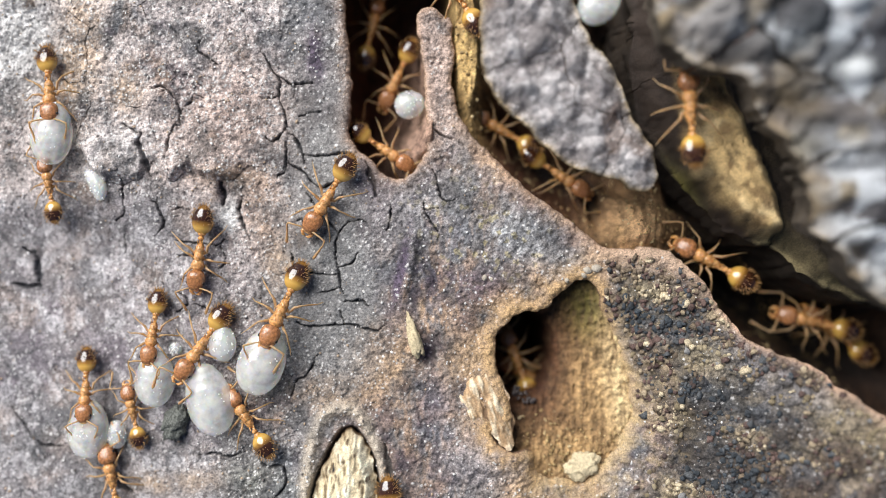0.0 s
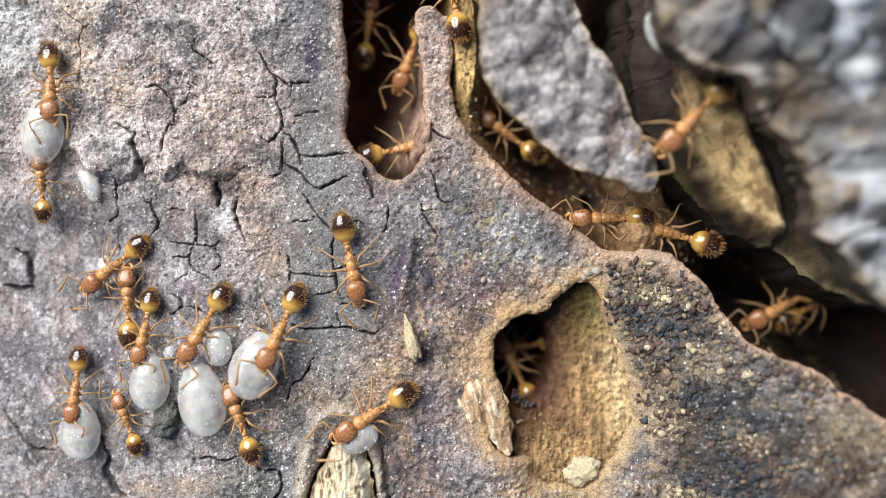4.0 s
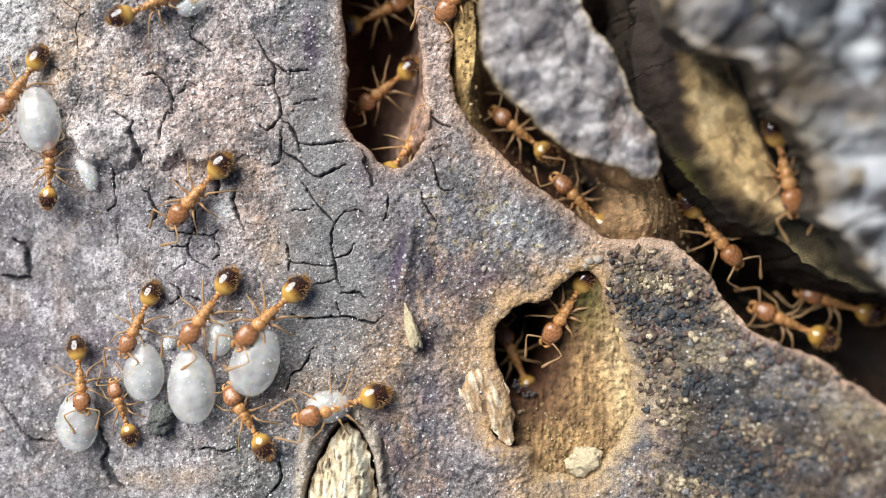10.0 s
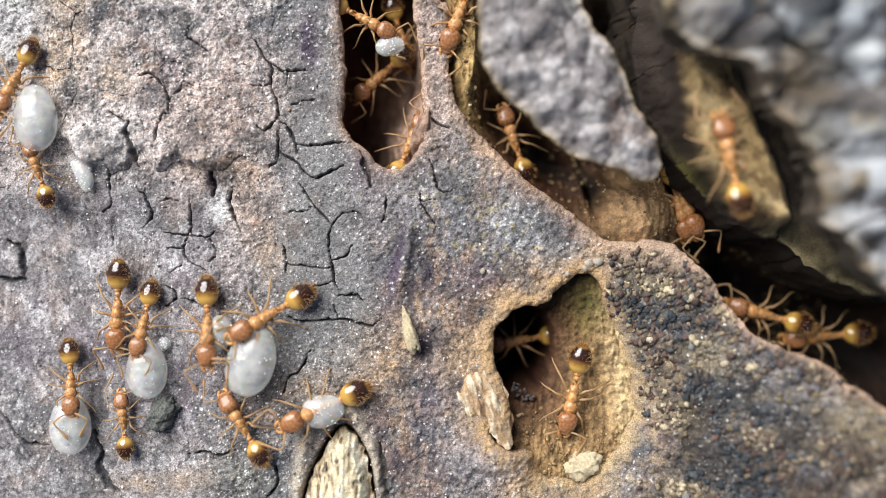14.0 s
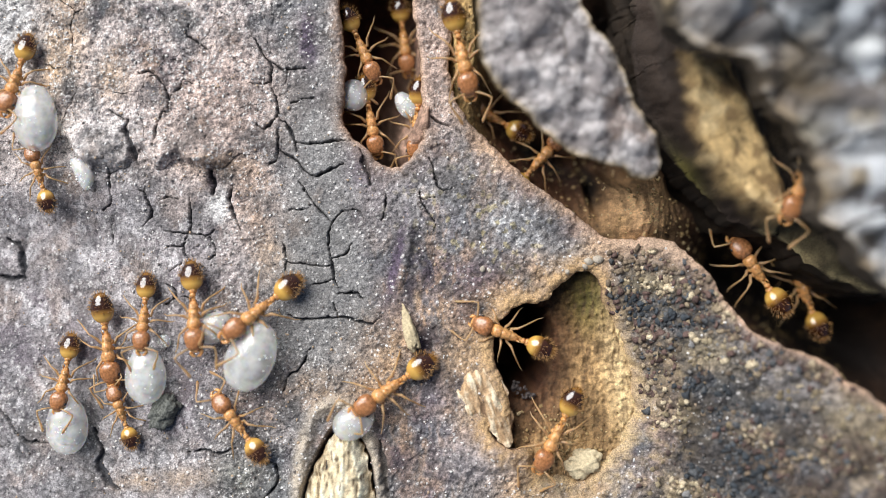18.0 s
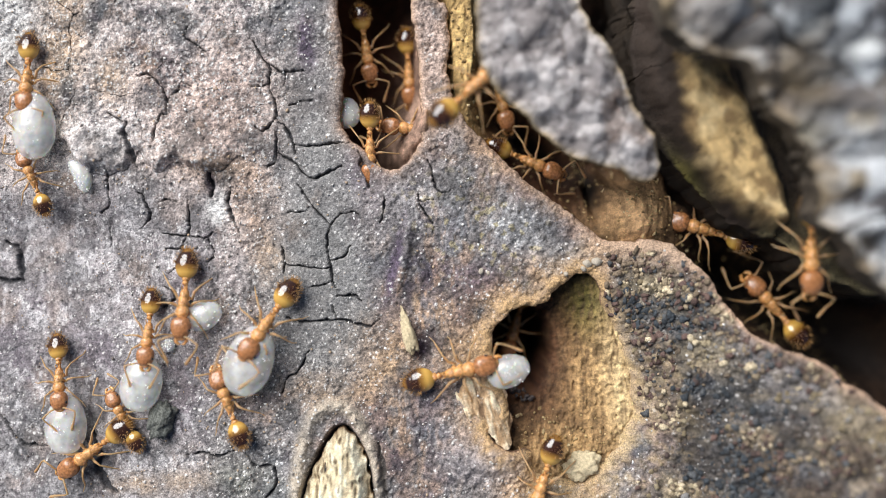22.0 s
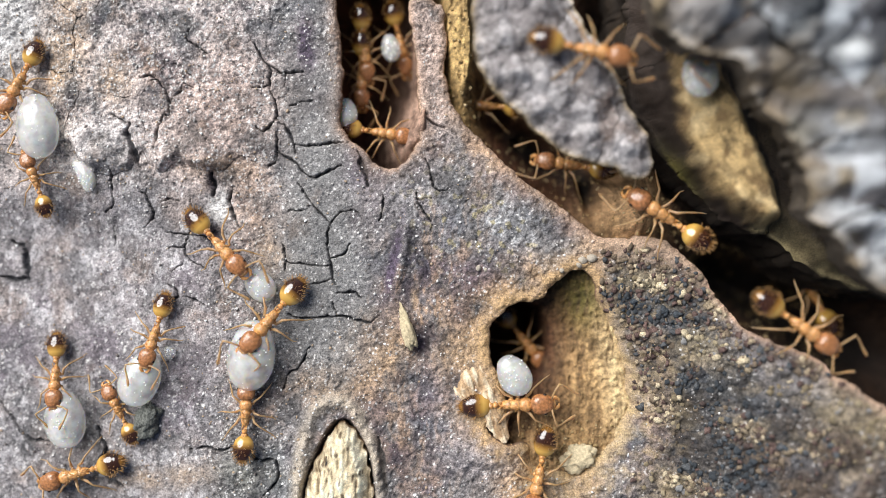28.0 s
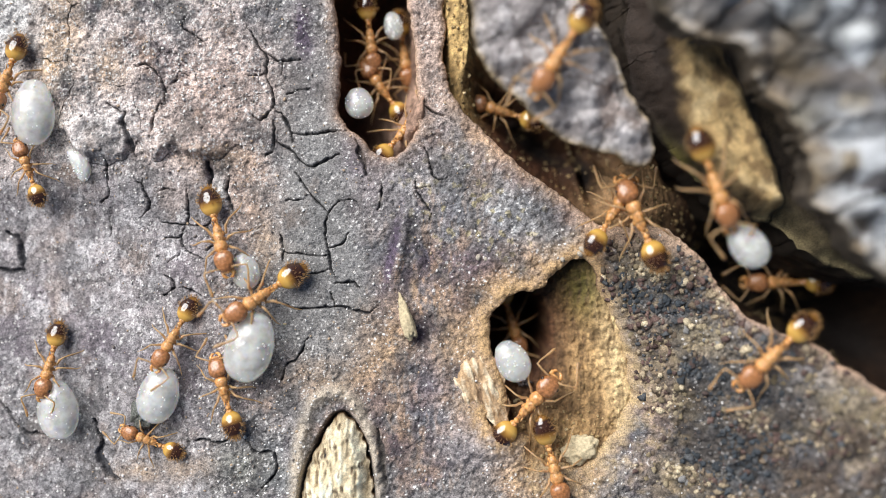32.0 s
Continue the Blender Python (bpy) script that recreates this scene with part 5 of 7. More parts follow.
def build_ant(name, label):
    root = new(name)
    tagged(root, label, "ant", "ants of the colony")
    def boxy(p):
        q = [math.copysign(abs(c) ** 0.78, c) for c in p]
        return Vector((q[0] - 0.05 * (1 - q[1] * q[1]) * (q[0] < 0), q[1] * (1 - 0.14 * q[0] - 0.06 * q[0] * q[0]), q[2] * (1 - 0.12 * q[0])))
    bm = bmesh.new()
    blob(bm, (0, 0, 0), (0.345, 0.305, 0.23), shape=boxy, segments=28, rings=18)
    bristles(bm, (0, 0, 0), (0.34, 0.30, 0.22), 16, 0.08, 5, lambda d: d.z > 0.3)
    head = part("head", bm, HEAD, root, "russet head", at=pose(0.85 * MM, 0, 0.42 * MM, 0, 12, 0))
    bm = bmesh.new()
    blob(bm, (0.30, 0, -0.01), (0.09, 0.16, 0.11), segments=14, rings=8)
    part("clypeus", bm, CHITIN, head, "paler amber face plate")
    for side in (1, -1):
        bm = bmesh.new()
        blob(bm, (0.06, side * 0.275, 0.075), (0.062, 0.045, 0.058), segments=12, rings=8)
        part("eye", bm, EYE, head, "small black eye")
        bm = bmesh.new()
        tube(bm, ((0.28, side * 0.15, -0.06), (0.40, side * 0.16, -0.08), (0.49, side * 0.09, -0.09), (0.50, side * 0.01, -0.09)), (0.06, 0.062, 0.05, 0.012))
        part("mandible", bm, CHITIN, head)
        bm = bmesh.new()
        tube(bm, ((0, 0, 0), (0.03, side * 0.16, 0.08), (0.10, side * 0.36, 0.10), (0.17, side * 0.52, 0.09), (0.30, side * 0.50, 0.02), (0.50, side * 0.40, -0.10),
                  (0.66, side * 0.32, -0.16), (0.78, side * 0.27, -0.20), (0.84, side * 0.25, -0.22)), (0.030, 0.030, 0.030, 0.034, 0.027, 0.033, 0.048, 0.050, 0.016))
        part("antenna", bm, LEG, root, "elbowed antenna", at=pose(1.10 * MM, side * 0.11 * MM, 0.46 * MM))
    bm = bmesh.new()
    blob(bm, (0.32, 0, 0.43), (0.24, 0.215, 0.20), shape=lambda p: Vector((p.x, p.y * (1 + 0.12 * p.x), p.z)))
    blob(bm, (0.06, 0, 0.44), (0.26, 0.16, 0.17))
    blob(bm, (-0.20, 0, 0.39), (0.23, 0.145, 0.16), (0, -14, 0))
    for side in (1, -1):
        tube(bm, ((-0.36, side * 0.07, 0.46), (-0.50, side * 0.085, 0.54)), (0.03, 0.006), 6)
        for ax in (0.34, 0.10, -0.10):
            blob(bm, (ax, side * 0.12, 0.32), (0.085, 0.075, 0.09), segments=12, rings=8)
    blob(bm, (0.53, 0, 0.42), (0.10, 0.09, 0.09))
    bristles(bm, (0.15, 0, 0.43), (0.42, 0.18, 0.19), 22, 0.10, 3, lambda d: d.z > 0.2)
    part("mesosoma", bm, CHITIN, root, "orange-amber thorax")
    bm = bmesh.new()
    tube(bm, ((-0.38, 0, 0.36), (-0.50, 0, 0.36), (-0.58, 0, 0.39), (-0.66, 0, 0.37)), (0.055, 0.06, 0.09, 0.06), 10)
    blob(bm, (-0.56, 0, 0.43), (0.085, 0.10, 0.12), segments=12, rings=8)
    part("petiole", bm, CHITIN, root)
    bm = bmesh.new()
    blob(bm, (-0.71, 0, 0.40), (0.10, 0.13, 0.13), segments=14, rings=9)
    part("postpetiole", bm, CHITIN, root)
    bm = bmesh.new()
    def ringed(p):
        # each plate of the hind body overlaps the next
        wide = 1.0 - sum(0.035 * max(0.0, min(1.0, (edge - p.x) / 0.03)) for edge in (-0.30, -0.58, -0.78))
        return Vector((p.x, p.y * (1 + 0.10 * p.x) * wide, p.z * (1 + 0.06 * p.x) * wide))
    bmesh.ops.create_uvsphere(bm, u_segments=32, v_segments=44, radius=1.0, matrix=Matrix.Rotation(radians(90), 4, "Y"))
    for v in bm.verts:
        q = ringed(v.co)
        v.co = Vector((q.x * 0.49, q.y * 0.36, q.z * 0.25)) * MM
    gaster = part("gaster", bm, GASTER, root, "glossy amber gaster with a dark brown band", at=pose(-1.18 * MM, 0, 0.46 * MM, 0, 6, 0))
    bm = bmesh.new()
    bristles(bm, (0, 0, 0), (0.48, 0.35, 0.24), 90, 0.11, 7, lambda d: d.x < 0.35 and d.z > -0.3)
    part("bristles", bm, HAIR, gaster, "short golden bristles")
    for side in (1, -1):
        for pair, (ax, fx, fy, tx, ty) in enumerate(((0.34, 0.26, 0.36, 0.54, 0.58), (0.10, -0.06, 0.42, -0.14, 0.78), (-0.10, -0.32, 0.38, -0.66, 0.72))):
            bm = bmesh.new()
            k = Vector((fx, side * fy, 0.16))
            a = Vector((tx, side * ty, -0.26))
            foot = a + Vector((0.5 * (a.x - k.x) * 0.6 + (0.10 if pair == 0 else -0.05), side * 0.12, -0.045))
            tube(bm, ((0, 0, 0), (0.02, side * 0.10, -0.03), k * 0.5 + Vector((0, 0, 0.03)), k, k * 0.45 + a * 0.55, a, a * 0.5 + foot * 0.5, foot),
                 (0.060, 0.046, 0.047, 0.026, 0.031, 0.019, 0.015, 0.010))
            part("leg", bm, LEG, root, at=pose(ax * MM, side * 0.12 * MM, 0.31 * MM))
    return root


SIZES = {"A": 0.97, "B": 0.80, "C": 0.9, "D": 0.78, "E": 0.9, "F": 1.03, "G": 1.08, "H": 0.95, "J": 1.0, "K": 0.95, "N": 1.05, "O": 1.1, "P": 1.05,
         "Q": 1.0, "R": 0.95, "Rr": 0.95, "Rs": 0.95, "S": 1.0, "Sb": 1.0, "T": 1.12, "U": 1.1, "V": 1.1, "W": 1.1, "X": 1.1}
LEAN = {"A": -15, "C": -17, "E": -17, "F": -14, "G": -17, "O": -10, "B": -6, "D": -4}     # degrees by which the front is raised over the brood
ON_BARK = "amber worker ant with a glossy banded gaster on bark"
LABELS = {"A": "amber worker ant leaning over a pale larva", "C": "amber worker ant holding a translucent larva", "E": "amber worker ant tending a translucent larva",
          "F": "amber worker ant tending pale brood on bark", "G": "amber worker ant bent over a large larva", "N": "amber worker ant roaming over the cracked bark",
          "K": "amber worker ant carrying a small grub to the hole", "O": "amber worker ant dragging a pale larva to the pit", "P": "amber worker ant climbing out of the pit",
          "Q": "reddish worker ant in the mouth of the pit", "X": "amber worker ant climbing over the grey bark flake", "W": "amber worker ant on the golden wood ridge"}
first_ant = build_ant("ant", ON_BARK)
ants = {}
for key in SIZES:
    one = first_ant if not ants else copy_thing(first_ant, Matrix())
    one.scale = (SIZES[key],) * 3
    one["label"] = LABELS.get(key, "reddish worker ant down in the shaded crevice" if key[0] in "STUV" else "dark reddish worker ant inside the nest hole" if key[0] == "R" else ON_BARK)
    ants[key] = one


# ---- brood ----
def build_larva(wide, long, label, plump=0.62):
    root = new("larva")
    tagged(root, label, "larva", "brood of the colony")
    rng = random.Random(int(wide * 1000 + long * 77))
    bm = bmesh.new()
    half, r = long / 2, wide / 2
    bend = 0.45 if long > 1.8 * wide else 0.0
    blob(bm, (0, 0, 0), (half, r, r * plump), segments=32, rings=40,
         shape=lambda p: Vector((p.x, p.y * (1 - 0.10 * p.x) + bend * (p.x * p.x - 0.4), p.z * (1 - 0.10 * p.x))) * (1 + 0.022 * math.cos(p.x * 22 + 2 * p.y * p.y) * (0.35 + 0.65 * max(0.0, p.x))))
    body = part("body", bm, SKIN, root, "translucent waxy skin", at=pose(0, 0, r * plump * MM))
    bm = bmesh.new()
    blob(bm, (-0.12 * half, 0.05 * r, 0), (half * 0.56, r * 0.56, r * plump * 0.60), segments=24, rings=16, shape=lambda p: p * (1 + 0.16 * noise.noise(p * 2.2)))
    part("gut", bm, GUT, body, "grey gut showing through")
    bm = bmesh.new()
    for _ in range(40):
        d = Vector((rng.gauss(-0.35, 0.8), rng.gauss(0, 0.9), 0.35 + abs(rng.gauss(0, 1)))).normalized()
        s = rng.uniform(0.010, 0.034)
        blob(bm, (d.x * half, d.y * r, d.z * r * plump), (s, s, s * 0.6), segments=7, rings=5)
    part("fat_specks", bm, FAT, body, "white specks under the skin")
    return root


U = 0.0185
LARVAE = (("L1", 75, 118, "plump translucent white larva held by two ants"), ("L2", 31, 64, "small white grub lying alone on bark"), ("L3", 74, 108, "translucent larva under a worker ant"),
          ("L4", 72, 104, "translucent larva between worker ants"), ("L5", 84, 134, "largest milky white larva among the ants"), ("L6", 50, 66, "small pale grub held by an ant"),
          ("L7", 84, 128, "large translucent oval larva on bark"), ("L8", 58, 78, "pale larva dragged by a worker ant"), ("L9", 36, 54, "small pale grub carried in jaws"),
          ("Lp", 52, 58, "round grey-white pupa in the nest hole"), ("Le", 24, 24, "tiny round white egg beside a larva"), ("Lv", 60, 80, "pale greenish larva carried along the crevice"))
larvae = {k: build_larva(w * U, l * U, text) for k, w, l, text in LARVAE}

# a crumb of lichen that the ants push about
bm = bmesh.new()
bmesh.ops.create_icosphere(bm, subdivisions=4, radius=1.0)
for v in bm.verts:
    p = v.co.copy()
    v.co = Vector((p.x * 0.62, p.y * 0.36, p.z * 0.3)) * (1 + 0.45 * noise.noise(p * 1.7) + 0.3 * noise.noise(p * 5) + 0.15 * noise.noise(p * 11)) * MM
crumb = tagged(part("lichen_crumb", bm, LICHEN), "grey-green crumb of lichen on bark", "crumb")


# ---- what moves ----
def ground_at(x, y):
    px, py = np.array([x]), np.array([y])
    z = float(bark_low(px, py)[0])
    if float(crust_solid(px, py)[0]) > 0.02:
        z += float((crust_height(px, py) - bark_height(px, py))[0])
    return z


def move_ant(ant, lift, fixed, rows):
    out = []
    for t, x, y, turn, *more in rows:
        lift = more[0] if more else lift
        out.append((t, x, y, lift if fixed else ground_at(x, y) + 0.06 + lift, turn))
    if out[0][0] > 0:
        out.insert(0, (0.0, *out[0][1:]))
    if out[-1][0] < 32:
        out.append((32.0, *out[-1][1:]))
    key = [k for k, v in ants.items() if v is ant][0]
    walk(ant, [(t, pose(x * MM, y * MM, z * MM, 0, LEAN.get(key, 0), turn)) for t, x, y, z, turn in out])
    rng = random.Random(key)
    limbs = [c for c in ant.children if c.name.startswith("leg")]
    feelers = [c for c in ant.children if c.name.startswith("antenna")]
    # legs step in tripods while the ant walks, and shift now and then while it stands
    for n, leg in enumerate(limbs):
        base = leg.matrix_basis.copy()
        seq, t = [], 0.0
        lead = 1 if n % 2 == 0 else -1
        side = 1 if base.translation.y > 0 else -1
        while t < 32.0:
            k = max(i for i in range(len(out)) if out[i][0] <= t + 1e-6)
            k = min(k, len(out) - 2)
            span = max(out[k + 1][0] - out[k][0], 0.1)
            speed = math.hypot(out[k + 1][1] - out[k][1], out[k + 1][2] - out[k][2]) / span
            if speed > 0.55:
                swing, dt = 15 * lead, 0.2
                lead = -lead
                lift_leg = 5 if swing > 0 else 0
            else:
                swing, dt, lift_leg = rng.uniform(-9, 9), rng.uniform(0.9, 2.2), rng.uniform(-2, 3)
            seq.append((round(t, 2), base @ pose(0, 0, 0, side * lift_leg, 0, side * swing)))
            t += dt
        seq.append((32.0, seq[-1][1]))
        walk(leg, seq)
    for feeler in feelers:
        base = feeler.matrix_basis.copy()
        seq, t = [], 0.0
        while t < 32.0:
            seq.append((round(t, 2), base @ pose(0, 0, 0, rng.uniform(-10, 10), rng.uniform(-14, 18), rng.uniform(-16, 16))))
            t += rng.uniform(0.4, 1.0)
        seq.append((32.0, seq[-1][1]))
        walk(feeler, seq)


def move_larva(larva, lift, fixed, rows):
    out = []
    for t, x, y, turn, *more in rows:
        z = more[0] if more else lift
        z = z if fixed else ground_at(x, y) + 0.02 + z * 0.35
        out.append((t, pose(x * MM, y * MM, z * MM, 0, 0, turn)))
    if out[-1][0] < 32:
        out.append((32.0, out[-1][1]))
    walk(larva, out)


def motions():
    move_ant(ants["A"], 0.2, False, [(0, -13.12, 5.44, -81), (1, -12.93, 5.45, -76), (2, -12.83, 5.46, -78), (3, -12.78, 5.49, -79), (6, -13.33, 5.44, -103), (7, -13.70, 5.41, -114), (8, -13.69, 5.28, -120), (9, -13.80, 5.16, -118), (10, -13.87, 5.19, -119), (11, -13.86, 5.24, -117), (12, -13.83, 5.20, -114), (13, -13.88, 5.28, -114), (14, -13.85, 5.31, -111), (17, -13.74, 5.44, -105), (18, -13.76, 5.35, -102), (19, -13.78, 5.30, -101), (20, -13.37, 5.19, -89), (21, -13.32, 5.24, -88), (22, -13.29, 5.43, -88), (23, -13.23, 5.37, -84), (24, -13.18, 5.35, -83), (25, -12.93, 5.33, -75), (28, -13.79, 5.39, -112), (29, -13.97, 5.13, -113), (30, -13.97, 5.03, -106), (31, -14.07, 5.11, -108), (32, -14.01, 5.15, -104)])
    move_ant(ants["B"], 0.05, False, [(0, -13.29, 2.48, 99), (1, -13.27, 2.40, 88), (2, -13.17, 2.50, 90), (3, -13.34, 2.56, 96), (6, -13.02, 2.49, 81), (7, -12.92, 2.48, 81), (8, -12.86, 2.55, 82), (9, -12.86, 2.62, 86), (10, -12.90, 2.62, 86), (11, -12.99, 2.63, 94), (12, -12.98, 2.58, 92), (13, -13.09, 2.62, 99), (14, -13.16, 2.66, 107), (17, -13.13, 2.64, 103), (18, -13.11, 2.47, 105), (19, -13.21, 2.40, 114), (20, -13.19, 2.41, 112), (21, -13.22, 2.38, 111), (22, -13.28, 2.40, 111), (23, -13.37, 2.44, 111), (24, -13.36, 2.40, 111), (25, -13.34, 2.42, 110), (28, -13.36, 2.36, 108), (29, -13.40, 2.34, 107), (30, -13.30, 2.41, 103), (31, -13.34, 2.42, 103), (32, -13.42, 2.40, 108)])
    move_ant(ants["C"], 0.22, False, [(0, -12.10, -4.60, -87), (1, -12.16, -4.45, -82), (2, -12.02, -4.60, -83), (3, -12.17, -4.52, -86), (6, -12.24, -4.46, -99), (7, -12.08, -4.41, -83), (8, -12.10, -4.55, -84), (9, -12.10, -4.57, -89), (10, -11.94, -4.42, -78), (11, -12.20, -4.55, -95), (12, -12.35, -4.46, -99), (13, -12.13, -4.37, -83), (14, -12.09, -4.46, -82), (17, -12.26, -4.44, -92), (18, -12.36, -4.35, -96), (19, -12.58, -4.28, -108), (20, -12.50, -4.31, -92), (21, -12.59, -4.31, -84), (22, -12.44, -4.26, -82), (23, -12.49, -4.22, -84), (24, -12.58, -4.15, -81), (25, -12.79, -4.22, -79), (28, -12.77, -4.32, -87), (29, -12.70, -4.27, -85), (30, -12.69, -4.22, -83), (31, -12.77, -4.24, -88), (32, -12.85, -4.22, -99)])
    move_ant(ants["D"], 0.0, False, [(0, -10.52, -5.14, 102), (1, -10.52, -5.26, 102), (2, -10.69, -5.23, 107), (3, -10.61, -5.27, 110), (6, -10.45, -5.37, 110), (7, -10.40, -5.52, 110), (8, -10.32, -5.57, 110), (9, -10.47, -5.50, 108), (10, -10.62, -5.24, 107), (11, -10.57, -5.41, 109), (12, -10.57, -5.61, 108), (13, -10.50, -5.51, 96), (14, -10.38, -5.52, 94), (17, -10.45, -5.49, 115), (18, -10.47, -5.31, 109), (19, -10.51, -5.36, 113), (20, -10.49, -5.26, 111), (21, -10.40, -5.35, 115), (22, -10.37, -5.38, 117), (23, -10.48, -5.45, 119), (24, -10.49, -5.35, 124), (25, -10.51, -5.18, 116), (28, -10.68, -5.30, 116), (29, -10.78, -5.36, 113), (30, -10.76, -5.48, 114), (31, -10.46, -5.81, 126), (32, -9.54, -6.55, 156)])
    move_ant(ants["E"], 0.22, False, [(0, -9.73, -2.60, -95), (1, -9.79, -2.58, -93), (2, -9.78, -2.55, -96), (3, -9.85, -2.51, -96), (6, -9.76, -2.49, -101), (7, -9.78, -2.37, -100), (8, -9.78, -2.38, -104), (9, -9.87, -2.45, -103), (10, -10.01, -2.53, -111), (11, -10.01, -2.51, -107), (12, -9.86, -2.59, -106), (13, -9.85, -2.66, -103), (14, -9.63, -2.50, -98), (17, -9.82, -2.26, -99), (18, -9.60, -2.34, -90), (19, -9.56, -2.54, -93), (20, -9.52, -2.71, -91), (21, -9.43, -2.77, -94), (22, -9.40, -2.76, -91), (23, -9.24, -2.92, -91), (24, -9.29, -2.91, -93), (25, -9.26, -2.99, -93), (28, -9.34, -2.94, -103), (29, -9.34, -2.97, -115), (30, -9.10, -2.97, -116), (31, -8.82, -2.90, -128), (32, -8.63, -3.28, -117)])
    move_ant(ants["F"], 0.2, False, [(0, -8.13, -3.04, -123), (1, -8.17, -2.64, -133), (2, -7.96, -2.45, -135), (3, -7.90, -2.40, -126), (6, -7.77, -2.28, -115), (7, -7.70, -2.27, -113), (8, -7.68, -2.24, -118), (9, -7.62, -2.15, -118), (10, -7.69, -2.13, -123), (11, -7.70, -1.98, -127), (12, -7.56, -2.35, -119), (13, -7.42, -2.32, -109), (14, -7.45, -2.59, -87), (17, -7.62, -2.77, -73), (18, -7.89, -2.16, -84), (19, -7.89, -2.31, -86), (20, -7.90, -2.39, -91), (21, -8.16, -1.69, -101), (22, -8.18, -1.70, -92), (23, -8.16, -1.68, -100), (24, -8.07, -1.17, -105), (25, -7.91, -0.46, -108), (28, -6.99, -0.00, -46), (29, -6.91, -0.15, -59), (30, -6.63, -0.37, -66), (31, -6.77, -0.26, -70), (32, -6.99, -0.02, -74)])
    move_ant(ants["G"], 0.25, False, [(0, -5.41, -1.85, -113), (1, -5.25, -1.95, -110), (2, -5.14, -2.13, -104), (3, -5.31, -2.34, -111), (6, -5.38, -2.63, -114), (7, -5.35, -2.44, -109), (8, -5.56, -2.22, -127), (9, -5.61, -2.22, -129), (10, -5.72, -2.27, -135), (11, -5.81, -2.27, -133), (12, -5.54, -2.34, -127), (13, -5.53, -2.15, -139), (14, -5.67, -2.18, -149), (17, -6.07, -2.23, -142), (18, -5.94, -2.07, -141), (19, -5.79, -2.05, -131), (20, -5.74, -2.15, -126), (21, -5.65, -2.36, -125), (22, -5.62, -2.48, -123), (23, -5.59, -2.58, -120), (24, -5.93, -2.28, -136), (25, -5.94, -2.18, -140), (28, -5.57, -2.43, -129), (29, -5.63, -2.14, -141), (30, -5.61, -1.95, -145), (31, -5.62, -1.80, -149), (32, -5.80, -1.94, -146)])
    move_ant(ants["H"], 0.0, False, [(0, -6.57, -5.28, 124), (1, -6.40, -5.49, 118), (2, -6.41, -5.45, 119), (3, -6.68, -5.19, 112), (6, -6.50, -5.17, 110), (7, -6.71, -5.16, 109), (8, -6.55, -5.33, 115), (9, -6.42, -5.51, 118), (10, -6.40, -5.44, 122), (11, -6.43, -5.48, 126), (12, -6.32, -5.57, 120), (13, -6.43, -5.58, 122), (14, -6.42, -5.56, 122), (17, -6.37, -5.66, 129), (18, -6.57, -5.58, 127), (19, -6.67, -5.27, 117), (20, -6.80, -5.15, 119), (21, -6.79, -5.08, 116), (22, -6.81, -4.84, 111), (23, -6.84, -4.75, 108), (24, -6.94, -5.12, 111), (25, -6.90, -4.98, 103), (28, -6.30, -5.40, 87), (29, -6.42, -5.31, 93), (30, -6.63, -5.46, 110), (31, -6.85, -5.14, 114), (32, -6.92, -4.91, 105)])
    move_ant(ants["J"], 0.0, False, [(0, -8.16, 0.09, -97), (1, -8.68, -0.40, -132), (2, -9.41, 0.25, -176), (3, -10.46, -0.46, -140), (3.5, -10.87, -0.34, -142), (5.5, -12.05, -0.29, -128), (6, -12.91, -0.95, -116), (7, -13.25, -3.08, -92), (8, -13.41, -5.85, -86), (9, -12.38, -8.11, -62), (10, -11.42, -9.96, -63), (32, -11.18, -10.40, -64)])
    move_ant(ants["K"], 0.0, False, [(0, -11.26, -7.43, 101, 0.00), (1, -11.06, -6.89, 114, 0.00), (2, -11.04, -5.78, 99, 0.00), (3, -11.16, -4.08, 101, 0.00), (3.5, -10.85, -2.57, 97, 0.00), (5.5, -9.96, 0.61, 87, 0.00), (6, -10.09, 1.65, 112, 0.00), (7, -11.23, 5.24, 118, 0.00), (8, -11.68, 6.73, 106, 0.00), (9, -10.48, 7.71, 46, 0.00), (10, -9.30, 7.87, 23, 0.00), (11, -8.81, 7.76, 33, 0.00), (12, -7.14, 8.10, 9, 0.00), (13, -4.33, 8.06, 5, 0.00), (14, -2.53, 7.59, -28, -1.00), (17, -2.54, 6.39, -69, -1.30), (18, -2.64, 6.62, -66, -1.30), (19, -2.57, 6.73, -63, -1.30), (20, -2.59, 6.66, -68, -1.30), (21, -2.56, 6.75, -66, -1.30), (22, -2.54, 6.87, -81, -2.20), (23, -2.52, 6.73, -81, -2.20), (24, -2.55, 6.90, -84, -2.20), (25, -2.38, 6.87, -87, -2.20), (28, -2.54, 6.92, -84, -2.20), (29, -2.38, 7.13, -85, -2.20), (30, -2.27, 7.11, -81, -2.20), (31, -2.30, 7.32, -84, -2.20), (32, -2.27, 6.86, -84, -2.20)])
